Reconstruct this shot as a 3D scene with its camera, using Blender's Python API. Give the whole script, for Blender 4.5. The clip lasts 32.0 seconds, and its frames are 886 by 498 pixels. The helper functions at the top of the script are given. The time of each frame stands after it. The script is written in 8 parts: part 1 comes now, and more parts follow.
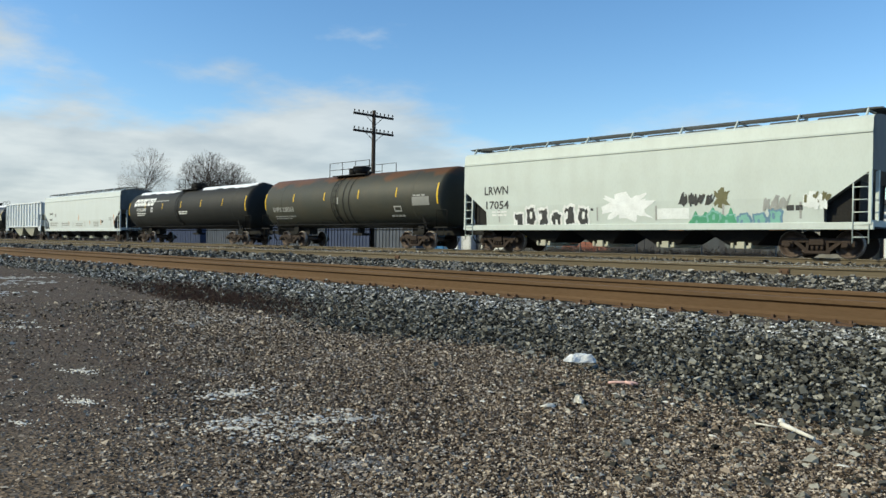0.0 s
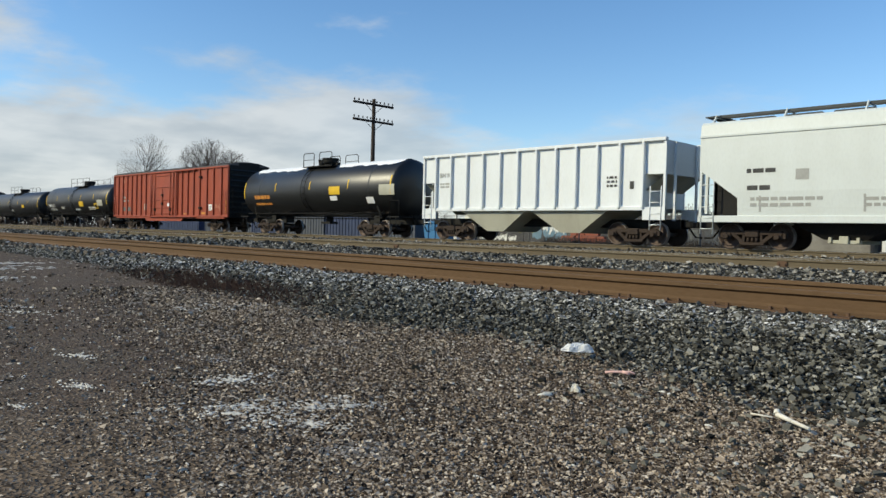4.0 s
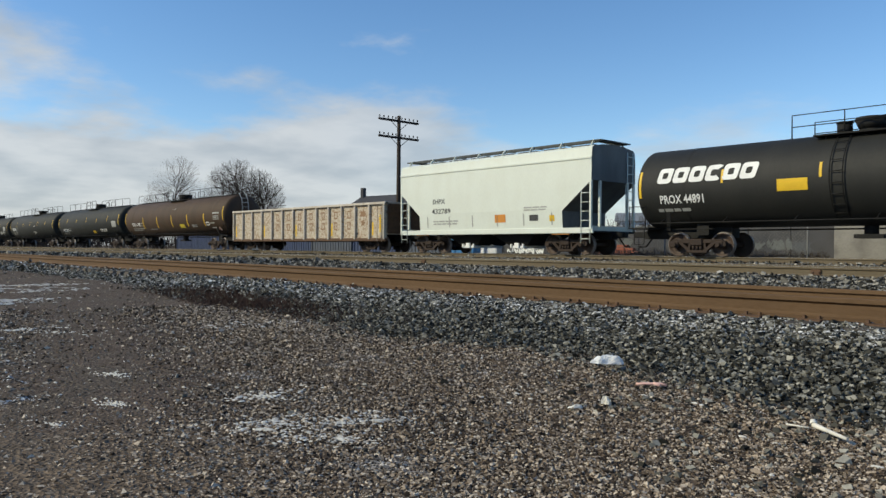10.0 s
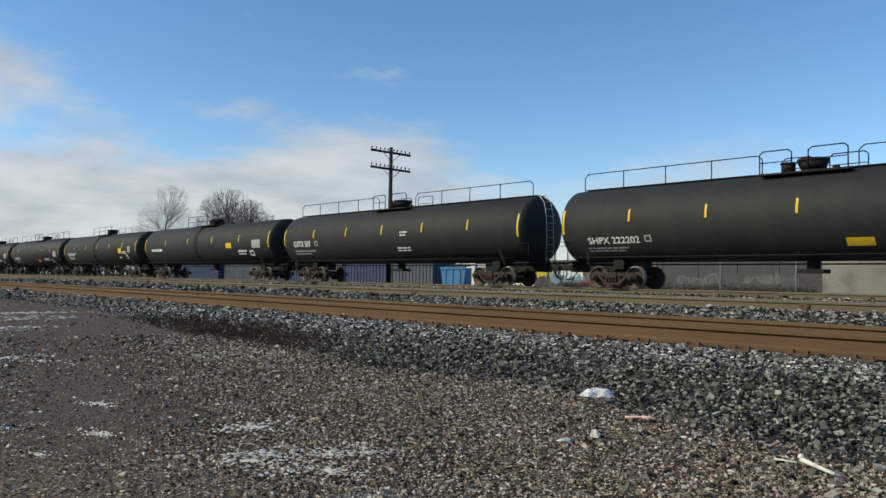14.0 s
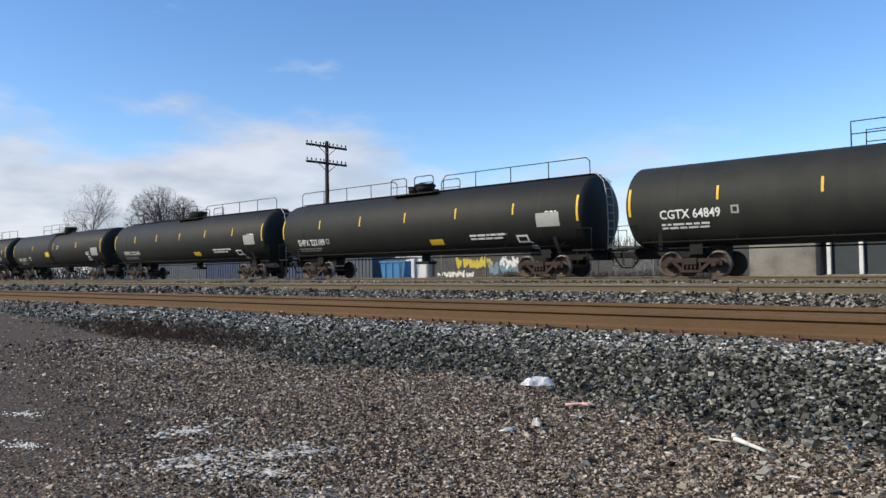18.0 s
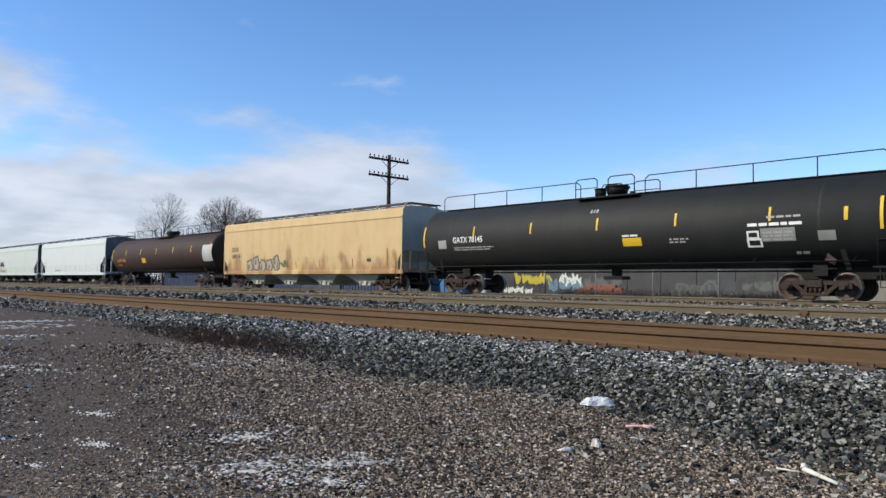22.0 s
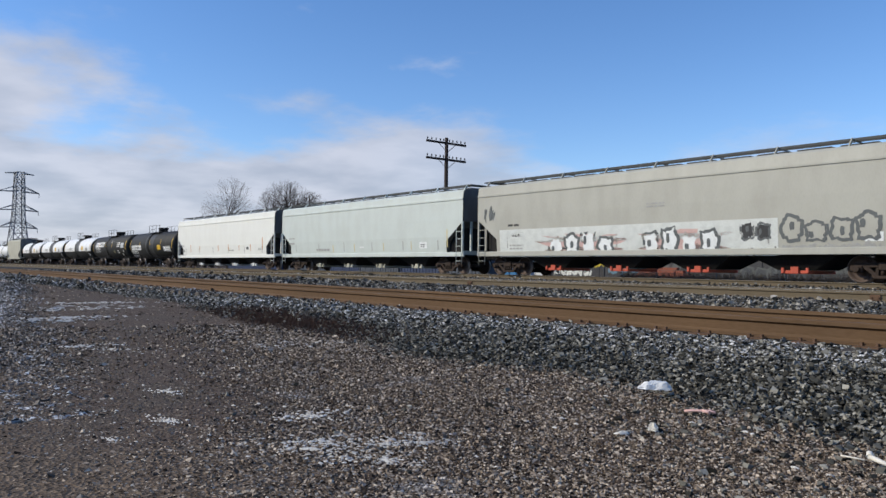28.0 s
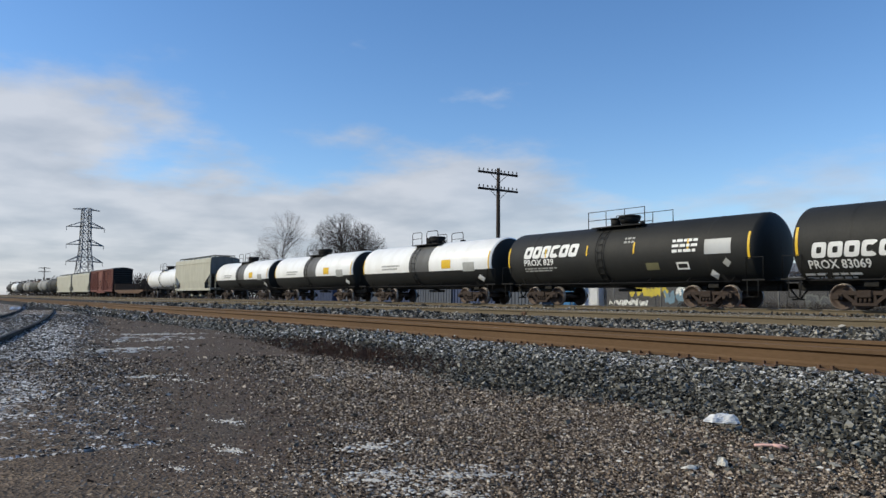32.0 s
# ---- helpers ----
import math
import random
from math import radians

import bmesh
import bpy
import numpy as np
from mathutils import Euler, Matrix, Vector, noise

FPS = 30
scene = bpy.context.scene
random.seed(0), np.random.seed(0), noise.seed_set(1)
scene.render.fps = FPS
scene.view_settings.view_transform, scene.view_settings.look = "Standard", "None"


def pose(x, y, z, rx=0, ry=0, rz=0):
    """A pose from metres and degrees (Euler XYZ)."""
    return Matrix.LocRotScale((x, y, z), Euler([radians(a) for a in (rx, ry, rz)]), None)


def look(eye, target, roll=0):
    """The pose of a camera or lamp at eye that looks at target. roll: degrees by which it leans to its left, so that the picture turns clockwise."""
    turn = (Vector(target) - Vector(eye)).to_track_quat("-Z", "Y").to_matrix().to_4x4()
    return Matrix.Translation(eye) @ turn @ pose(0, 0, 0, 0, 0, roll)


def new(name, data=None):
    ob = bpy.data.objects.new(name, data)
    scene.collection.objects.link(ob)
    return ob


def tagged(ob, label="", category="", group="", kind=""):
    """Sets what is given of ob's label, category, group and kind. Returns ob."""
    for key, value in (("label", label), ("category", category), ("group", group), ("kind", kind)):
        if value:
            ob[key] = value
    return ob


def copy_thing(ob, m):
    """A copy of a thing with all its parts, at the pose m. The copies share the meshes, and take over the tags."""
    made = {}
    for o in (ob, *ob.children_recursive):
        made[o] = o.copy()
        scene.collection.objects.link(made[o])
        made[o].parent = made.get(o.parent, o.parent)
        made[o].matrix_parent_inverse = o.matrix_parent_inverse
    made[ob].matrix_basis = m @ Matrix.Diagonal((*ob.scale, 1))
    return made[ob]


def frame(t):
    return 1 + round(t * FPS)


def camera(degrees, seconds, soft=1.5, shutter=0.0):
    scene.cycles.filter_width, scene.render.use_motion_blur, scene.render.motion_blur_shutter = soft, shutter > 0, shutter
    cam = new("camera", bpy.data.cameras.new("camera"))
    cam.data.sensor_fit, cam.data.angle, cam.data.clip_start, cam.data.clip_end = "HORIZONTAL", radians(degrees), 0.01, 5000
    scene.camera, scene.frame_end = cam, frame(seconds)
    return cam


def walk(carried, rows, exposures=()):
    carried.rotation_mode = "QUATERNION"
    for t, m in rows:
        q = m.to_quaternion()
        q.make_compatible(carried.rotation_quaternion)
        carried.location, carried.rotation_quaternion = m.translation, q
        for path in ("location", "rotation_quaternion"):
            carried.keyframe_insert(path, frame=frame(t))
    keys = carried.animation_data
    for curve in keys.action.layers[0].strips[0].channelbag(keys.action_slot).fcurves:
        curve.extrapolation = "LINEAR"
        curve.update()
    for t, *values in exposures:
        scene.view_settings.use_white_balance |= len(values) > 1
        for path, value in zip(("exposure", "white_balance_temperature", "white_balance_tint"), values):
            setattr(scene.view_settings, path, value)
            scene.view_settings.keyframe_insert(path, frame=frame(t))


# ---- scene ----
import functools

# Rails run along x; the train rolls towards +x on the far track. The ground of the gravel lot is z = 0.
cam = camera(61.4, 32.0)
EYE = 0.8
PATH = [
    (0.0, -0.008, 0.008, 0.010, 45.50, -0.45, -0.89),
    (0.5, -0.005, 0.002, 0.010, 46.17, -0.41, -1.72),
    (1.0, -0.001, 0.006, 0.004, 45.93, -1.82, -1.76),
    (1.5, -0.012, 0.012, -0.000, 45.95, -1.95, -1.84),
    (2.0, -0.020, 0.013, -0.003, 45.51, -2.40, -2.12),
    (2.5, -0.011, 0.006, 0.004, 44.68, -0.56, -2.05),
    (3.0, -0.008, 0.008, 0.005, 45.14, -0.96, -1.48),
    (3.5, -0.005, 0.007, 0.002, 45.18, -1.01, -1.41),
    (5.5, -0.013, 0.003, 0.001, 46.94, -2.03, -1.45),
    (6.0, -0.013, 0.006, 0.002, 47.20, -1.17, -1.57),
    (6.5, -0.010, 0.000, 0.001, 47.38, -1.16, -1.85),
    (7.0, -0.011, -0.003, -0.001, 47.68, -0.58, -1.95),
    (7.5, -0.009, -0.006, -0.001, 47.79, -0.62, -2.13),
    (8.0, -0.011, -0.009, -0.002, 47.62, -0.91, -2.16),
    (8.5, -0.014, -0.013, -0.000, 47.45, 0.25, -1.63),
    (9.0, -0.013, -0.005, -0.001, 47.59, 0.09, -1.24),
    (9.5, -0.010, -0.004, -0.002, 47.64, 0.14, -0.95),
    (10.0, 0.002, 0.003, -0.003, 47.49, -0.13, -0.36),
    (10.5, 0.013, 0.003, -0.004, 45.92, 0.55, -0.62),
    (11.0, 0.016, -0.009, -0.005, 45.86, 0.80, -0.51),
    (11.5, 0.006, -0.006, -0.001, 46.72, 0.65, -0.53),
    (12.0, 0.010, -0.001, -0.002, 46.58, 1.08, -0.55),
    (12.5, 0.018, -0.003, -0.002, 46.71, 1.23, -0.47),
    (13.0, 0.023, -0.003, -0.001, 47.28, 2.47, -0.29),
    (13.5, 0.025, -0.007, 0.002, 47.10, 2.56, -0.58),
    (14.0, 0.019, -0.010, -0.002, 46.78, 2.28, -0.89),
    (14.5, 0.021, -0.014, -0.003, 47.08, 2.71, -1.23),
    (15.0, 0.018, -0.003, -0.002, 47.13, 1.92, -1.22),
    (15.5, 0.022, 0.005, -0.001, 43.11, 2.39, 0.44),
    (17.5, 0.006, 0.021, -0.002, 39.72, 2.18, 1.00),
    (18.0, 0.004, 0.015, -0.000, 42.17, 1.74, 0.74),
    (18.5, 0.000, 0.008, -0.003, 44.05, 1.12, 0.20),
    (19.0, 0.005, -0.000, 0.001, 44.27, 2.50, -0.04),
    (19.5, 0.002, 0.002, 0.003, 44.35, 2.52, -0.16),
    (20.0, 0.002, -0.003, 0.001, 44.91, 2.68, 0.08),
    (20.5, 0.000, -0.000, 0.003, 45.48, 2.76, 0.09),
    (21.0, -0.004, 0.002, 0.001, 45.69, 3.22, -0.46),
    (21.5, -0.003, -0.006, 0.001, 46.00, 3.59, -1.04),
    (22.0, 0.001, -0.002, 0.003, 46.64, 2.85, -0.79),
    (22.5, 0.007, -0.011, 0.003, 47.75, 2.80, -1.02),
    (23.0, 0.010, -0.014, 0.001, 47.81, 2.96, -1.19),
    (23.5, 0.007, -0.005, 0.002, 47.69, 3.33, -2.06),
    (24.0, -0.013, -0.007, 0.000, 49.16, 2.59, -2.98),
    (24.5, -0.014, 0.002, -0.003, 49.04, 2.19, -2.42),
    (25.0, -0.011, 0.005, -0.007, 49.71, 2.20, -2.18),
    (25.5, -0.010, 0.006, -0.008, 49.57, 1.00, -1.45),
    (27.5, 0.012, -0.013, 0.007, 50.34, 1.09, -1.03),
    (28.0, 0.030, -0.013, 0.007, 51.08, 1.46, -0.78),
    (28.5, 0.028, -0.003, 0.004, 53.31, 0.74, 0.16),
    (29.0, 0.032, 0.004, 0.008, 53.39, 1.96, -0.11),
    (29.5, 0.042, 0.008, 0.006, 54.05, 1.75, 0.62),
    (30.0, 0.060, 0.008, 0.009, 54.89, 1.87, 0.78),
    (30.5, 0.082, 0.008, 0.007, 57.28, 2.01, 0.52),
    (31.0, 0.056, -0.021, 0.009, 54.79, 3.46, -0.93),
    (31.5, 0.009, -0.034, 0.006, 54.15, 3.30, -0.60),
    (32.0, 0.012, -0.047, 0.006, 55.09, 3.76, -0.47),
]
EXPOSURES = [(0.0, -0.1, 6450, 5), (3.0, -0.12, 6500, 7), (5.5, -0.33, 6500, 10), (6.5, -0.36, 6500, 10), (8.0, -0.22, 6500, 10), (11.0, -0.3, 6450, 10), (15.0, -0.25, 6450, 10), (18.0, -0.05, 6250, 16), (23.0, -0.1, 6050, 16), (28.0, -0.3, 6000, 18), (32.0, -0.3, 6250, 14)]
walk(cam, [(t, pose(x, y, EYE + z, 90 + pitch, roll, yaw)) for t, x, y, z, yaw, pitch, roll in PATH], EXPOSURES)

SPEED = 18.475          # metres a second
TRACK_NEAR, TRACK_MID, TRACK_FAR = 7.35, 16.35, 27.1
RAIL_NEAR, RAIL_MID, RAIL_FAR = 0.40, 0.45, 0.50


# ---- sky and sun ----
def make_sky():
    world = bpy.data.worlds.new("winter_sky")
    scene.world = world
    world.use_nodes = True
    nt = world.node_tree
    nt.nodes.clear()
    N, L = nt.nodes.new, nt.links.new

    def math_node(op, a, b=None, clamp=False):
        n = N("ShaderNodeMath")
        n.operation, n.use_clamp = op, clamp
        for i, v in enumerate((a, b)):
            if v is None:
                continue
            if isinstance(v, (int, float)):
                n.inputs[i].default_value = v
            else:
                L(v, n.inputs[i])
        return n.outputs[0]

    sky = N("ShaderNodeTexSky")
    sky.sky_type, sky.sun_disc = "NISHITA", False
    sky.sun_elevation, sky.sun_rotation = radians(SUN_ELEVATION), radians(SUN_ROTATION)
    sky.altitude, sky.air_density, sky.dust_density, sky.ozone_density = 200, 1.0, 0.15, 3.0
    tc = N("ShaderNodeTexCoord")
    sep = N("ShaderNodeSeparateXYZ")
    L(tc.outputs["Generated"], sep.inputs[0])
    x, y, z = sep.outputs
    yaw = math_node("ARCTAN2", math_node("MULTIPLY", x, -1.0), y)
    elev = math_node("ARCSINE", z)
    # the upper edge of the cloud bank climbs towards the far end of the line
    ramp = N("ShaderNodeMapRange")
    ramp.inputs["From Min"].default_value, ramp.inputs["From Max"].default_value = radians(15), radians(95)
    ramp.inputs["To Min"].default_value, ramp.inputs["To Max"].default_value = radians(5.5), radians(15)
    L(yaw, ramp.inputs["Value"])
    flat = N("ShaderNodeCombineXYZ")
    lift = math_node("ADD", math_node("ABSOLUTE", z), 0.16)
    L(math_node("DIVIDE", x, lift), flat.inputs[0])
    L(math_node("DIVIDE", y, lift), flat.inputs[1])
    big = N("ShaderNodeTexNoise")
    big.inputs["Scale"].default_value, big.inputs["Detail"].default_value, big.inputs["Roughness"].default_value = 0.9, 9.0, 0.58
    L(flat.outputs[0], big.inputs["Vector"])
    fine = N("ShaderNodeTexNoise")
    fine.inputs["Scale"].default_value, fine.inputs["Detail"].default_value = 2.4, 8.0
    L(flat.outputs[0], fine.inputs["Vector"])
    puff = math_node("MULTIPLY", math_node("SUBTRACT", big.outputs[0], 0.5), 0.55)
    edge = math_node("SUBTRACT", ramp.outputs[0], elev)
    bank = N("ShaderNodeMapRange")
    bank.interpolation_type = "SMOOTHSTEP"
    bank.inputs["From Min"].default_value, bank.inputs["From Max"].default_value = -0.035, 0.075
    L(math_node("ADD", edge, puff), bank.inputs["Value"])
    wisp = N("ShaderNodeMapRange")
    wisp.interpolation_type = "SMOOTHSTEP"
    wisp.inputs["From Min"].default_value, wisp.inputs["From Max"].default_value = 0.63, 0.80
    wisp.inputs["To Max"].default_value = 0.6
    L(fine.outputs[0], wisp.inputs["Value"])
    # the bank thins to haze the other way
    dense = N("ShaderNodeMapRange")
    dense.inputs["From Min"].default_value, dense.inputs["From Max"].default_value = radians(25), radians(58)
    dense.inputs["To Min"].default_value, dense.inputs["To Max"].default_value = 0.5, 0.9
    L(yaw, dense.inputs["Value"])
    cover = math_node("MAXIMUM", math_node("MULTIPLY", bank.outputs[0], dense.outputs[0]), wisp.outputs[0], True)
    tone = N("ShaderNodeMix")
    tone.data_type = "RGBA"
    tone.inputs["A"].default_value, tone.inputs["B"].default_value = (5.7, 6.2, 6.6, 1), (7.9, 8.2, 8.3, 1)
    shade = N("ShaderNodeMapRange")
    shade.inputs["From Min"].default_value, shade.inputs["From Max"].default_value = 0.35, 0.62
    L(fine.outputs[0], shade.inputs["Value"])
    L(shade.outputs[0], tone.inputs["Factor"])
    vivid = N("ShaderNodeHueSaturation")
    vivid.inputs["Saturation"].default_value, vivid.inputs["Value"].default_value = 1.15, 1.85
    L(sky.outputs[0], vivid.inputs["Color"])
    blend = N("ShaderNodeMix")
    blend.data_type = "RGBA"
    L(cover, blend.inputs["Factor"])
    L(vivid.outputs[0], blend.inputs["A"])
    L(tone.outputs["Result"], blend.inputs["B"])
    back = N("ShaderNodeBackground")
    back.inputs["Strength"].default_value = SKY_STRENGTH
    L(blend.outputs["Result"], back.inputs["Color"])
    out = N("ShaderNodeOutputWorld")
    L(back.outputs[0], out.inputs[0])


SUN_FROM = Vector((-0.50, -0.76, 0.56))
SUN_ELEVATION = math.degrees(math.asin(SUN_FROM.normalized().z))
SUN_ROTATION = math.degrees(math.atan2(SUN_FROM.x, SUN_FROM.y))
SKY_STRENGTH = 0.10
make_sky()
sun = new("sun", bpy.data.lights.new("sun", "SUN"))
sun.data.energy, sun.data.angle, sun.data.color = 4.8, radians(0.6), (1.0, 0.915, 0.66)
sun.matrix_world = look(SUN_FROM * 60, (0, 0, 0))


# ---- materials ----
def material(name, base, second=None, amount=0.5, scale=3.0, fine=40.0, rough=0.7, metal=0.0, bump=0.15, stretch=(1, 1, 1),
             stain=None, stain_scale=0.6, stain_range=(0.52, 0.68), random_tone=0.0, island=False, fine_amount=0.35, spec=0.22, gloss_range=0.09, stain_climb=None):
    """A surface with a base colour, broad and fine variation of tone, stains with a shape of their own and fine relief."""
    m = bpy.data.materials.new(name)
    m.use_nodes = True
    nt = m.node_tree
    N, L = nt.nodes.new, nt.links.new
    shader = nt.nodes["Principled BSDF"]
    shader.inputs["Roughness"].default_value, shader.inputs["Metallic"].default_value = rough, metal
    shader.inputs["Specular IOR Level"].default_value = spec
    tc, mp = N("ShaderNodeTexCoord"), N("ShaderNodeMapping")
    mp.inputs["Scale"].default_value = stretch
    L(tc.outputs["Object"], mp.inputs["Vector"])

    def noise_tex(s, detail):
        n = N("ShaderNodeTexNoise")
        n.inputs["Scale"].default_value, n.inputs["Detail"].default_value = s, detail
        L(mp.outputs[0], n.inputs["Vector"])
        return n.outputs[0]

    def ranged(v, a, b, c=0.0, d=1.0):
        n = N("ShaderNodeMapRange")
        n.interpolation_type = "SMOOTHSTEP"
        for k, w in zip(("From Min", "From Max", "To Min", "To Max"), (a, b, c, d)):
            n.inputs[k].default_value = w
        L(v, n.inputs["Value"])
        return n.outputs[0]

    def mixed(fac, a, b):
        n = N("ShaderNodeMix")
        n.data_type = "RGBA"
        for k, w in (("Factor", fac), ("A", a), ("B", b)):
            if isinstance(w, tuple):
                n.inputs[k].default_value = (*w[:3], 1)
            else:
                L(w, n.inputs[k])
        return n.outputs["Result"]

    second = second or tuple(c * 0.72 for c in base)
    colour = mixed(ranged(noise_tex(scale, 5), 0.35, 0.7, 0, amount), base, second)
    grain = noise_tex(fine, 4)
    colour = mixed(ranged(grain, 0.4, 0.75, 0, fine_amount), colour, tuple(c * 0.6 for c in base))
    if stain:
        spread = noise_tex(stain_scale, 6)
        if stain_climb:
            # rust that starts at the top of the tank and runs down
            place, climb, total = N("ShaderNodeSeparateXYZ"), N("ShaderNodeMapRange"), N("ShaderNodeMath")
            L(tc.outputs["Object"], place.inputs[0])
            L(place.outputs[2], climb.inputs["Value"])
            for k, w in zip(("From Min", "From Max", "To Min", "To Max"), stain_climb):
                climb.inputs[k].default_value = w
            L(spread, total.inputs[0])
            L(climb.outputs[0], total.inputs[1])
            spread = total.outputs[0]
        colour = mixed(ranged(spread, *stain_range), colour, stain)
    if random_tone:
        if island:
            geo = N("ShaderNodeNewGeometry")
            source = geo.outputs["Random Per Island"]
        else:
            info = N("ShaderNodeObjectInfo")
            source = info.outputs["Random"]
        hsv = N("ShaderNodeHueSaturation")
        L(ranged(source, 0, 1, 1 - random_tone, 1 + random_tone), hsv.inputs["Value"])
        L(colour, hsv.inputs["Color"])
        colour = hsv.outputs[0]
    L(colour, shader.inputs["Base Color"])
    L(ranged(grain, 0.3, 0.7, max(rough - gloss_range, 0.05), min(rough + gloss_range, 1)), shader.inputs["Roughness"])
    if bump:
        b = N("ShaderNodeBump")
        b.inputs["Strength"].default_value, b.inputs["Distance"].default_value = bump, 0.02
        L(grain, b.inputs["Height"])
        L(b.outputs[0], shader.inputs["Normal"])
    return m


def paint(name, base, dirt, amount=0.5, rough=0.5, streak=True, **more):
    return material(name, base, dirt, amount=amount, spec=0.5 if name == "tank_gloss" else 0.3 if max(base) < 0.12 else 0.4, scale=1.1, fine=14.0, rough=rough, bump=0.012,
                    stretch=(1.2, 1.2, 0.5) if streak else (1, 1, 1), fine_amount=0.12, gloss_range=0.025, **more)


def stone_material(name, tones, rough=0.85, snow=0.0, snow_scale=1.1, snow_low=0.5, band=None):
    """Broken stone, each piece with its own tone; a dusting of snow lies on faces that look up, in drifts."""
    m = bpy.data.materials.new(name)
    m.use_nodes = True
    nt = m.node_tree
    N, L = nt.nodes.new, nt.links.new
    shader = nt.nodes["Principled BSDF"]
    shader.inputs["Roughness"].default_value = rough
    shader.inputs["Specular IOR Level"].default_value = 0.15
    geo, tc = N("ShaderNodeNewGeometry"), N("ShaderNodeTexCoord")
    ramp = N("ShaderNodeValToRGB")
    el = ramp.color_ramp.elements
    while len(el) < len(tones):
        el.new(0.5)
    for i, tone in enumerate(tones):
        el[i].position, el[i].color = i / (len(tones) - 1), (*tone, 1)
    L(geo.outputs["Random Per Island"], ramp.inputs[0])
    grain = N("ShaderNodeTexNoise")
    grain.inputs["Scale"].default_value, grain.inputs["Detail"].default_value = 90, 3
    L(tc.outputs["Object"], grain.inputs["Vector"])
    dark = N("ShaderNodeMix")
    dark.data_type, dark.blend_type = "RGBA", "MULTIPLY"
    dark.inputs["Factor"].default_value = 0.5
    L(ramp.outputs[0], dark.inputs["A"])
    L(grain.outputs[0], dark.inputs["B"])
    colour = dark.outputs["Result"]
    if snow:
        drift = N("ShaderNodeTexNoise")
        drift.inputs["Scale"].default_value, drift.inputs["Detail"].default_value = snow_scale, 6
        L(tc.outputs["Object"], drift.inputs["Vector"])
        r = N("ShaderNodeMapRange")
        r.inputs["From Min"].default_value, r.inputs["From Max"].default_value, r.inputs["To Max"].default_value = snow_low, snow_low + 0.13, snow
        source = drift.outputs[0]
        if band:
            place, climb, total = N("ShaderNodeSeparateXYZ"), N("ShaderNodeMapRange"), N("ShaderNodeMath")
            L(tc.outputs["Object"], place.inputs[0])
            L(place.outputs[1], climb.inputs["Value"])
            for k, w in zip(("From Min", "From Max", "To Min", "To Max"), band):
                climb.inputs[k].default_value = w
            L(source, total.inputs[0])
            L(climb.outputs[0], total.inputs[1])
            source = total.outputs[0]
        L(source, r.inputs["Value"])
        sep = N("ShaderNodeSeparateXYZ")
        L(geo.outputs["Normal"], sep.inputs[0])
        up = N("ShaderNodeMapRange")
        up.inputs["From Min"].default_value, up.inputs["From Max"].default_value = 0.45, 0.85
        L(sep.outputs[2], up.inputs["Value"])
        both = N("ShaderNodeMath")
        both.operation = "MULTIPLY"
        L(r.outputs[0], both.inputs[0])
        L(up.outputs[0], both.inputs[1])
        white = N("ShaderNodeMix")
        white.data_type = "RGBA"
        L(both.outputs[0], white.inputs["Factor"])
        L(colour, white.inputs["A"])
        white.inputs["B"].default_value = (0.8, 0.79, 0.77, 1)
        colour = white.outputs["Result"]
    L(colour, shader.inputs["Base Color"])
    return m


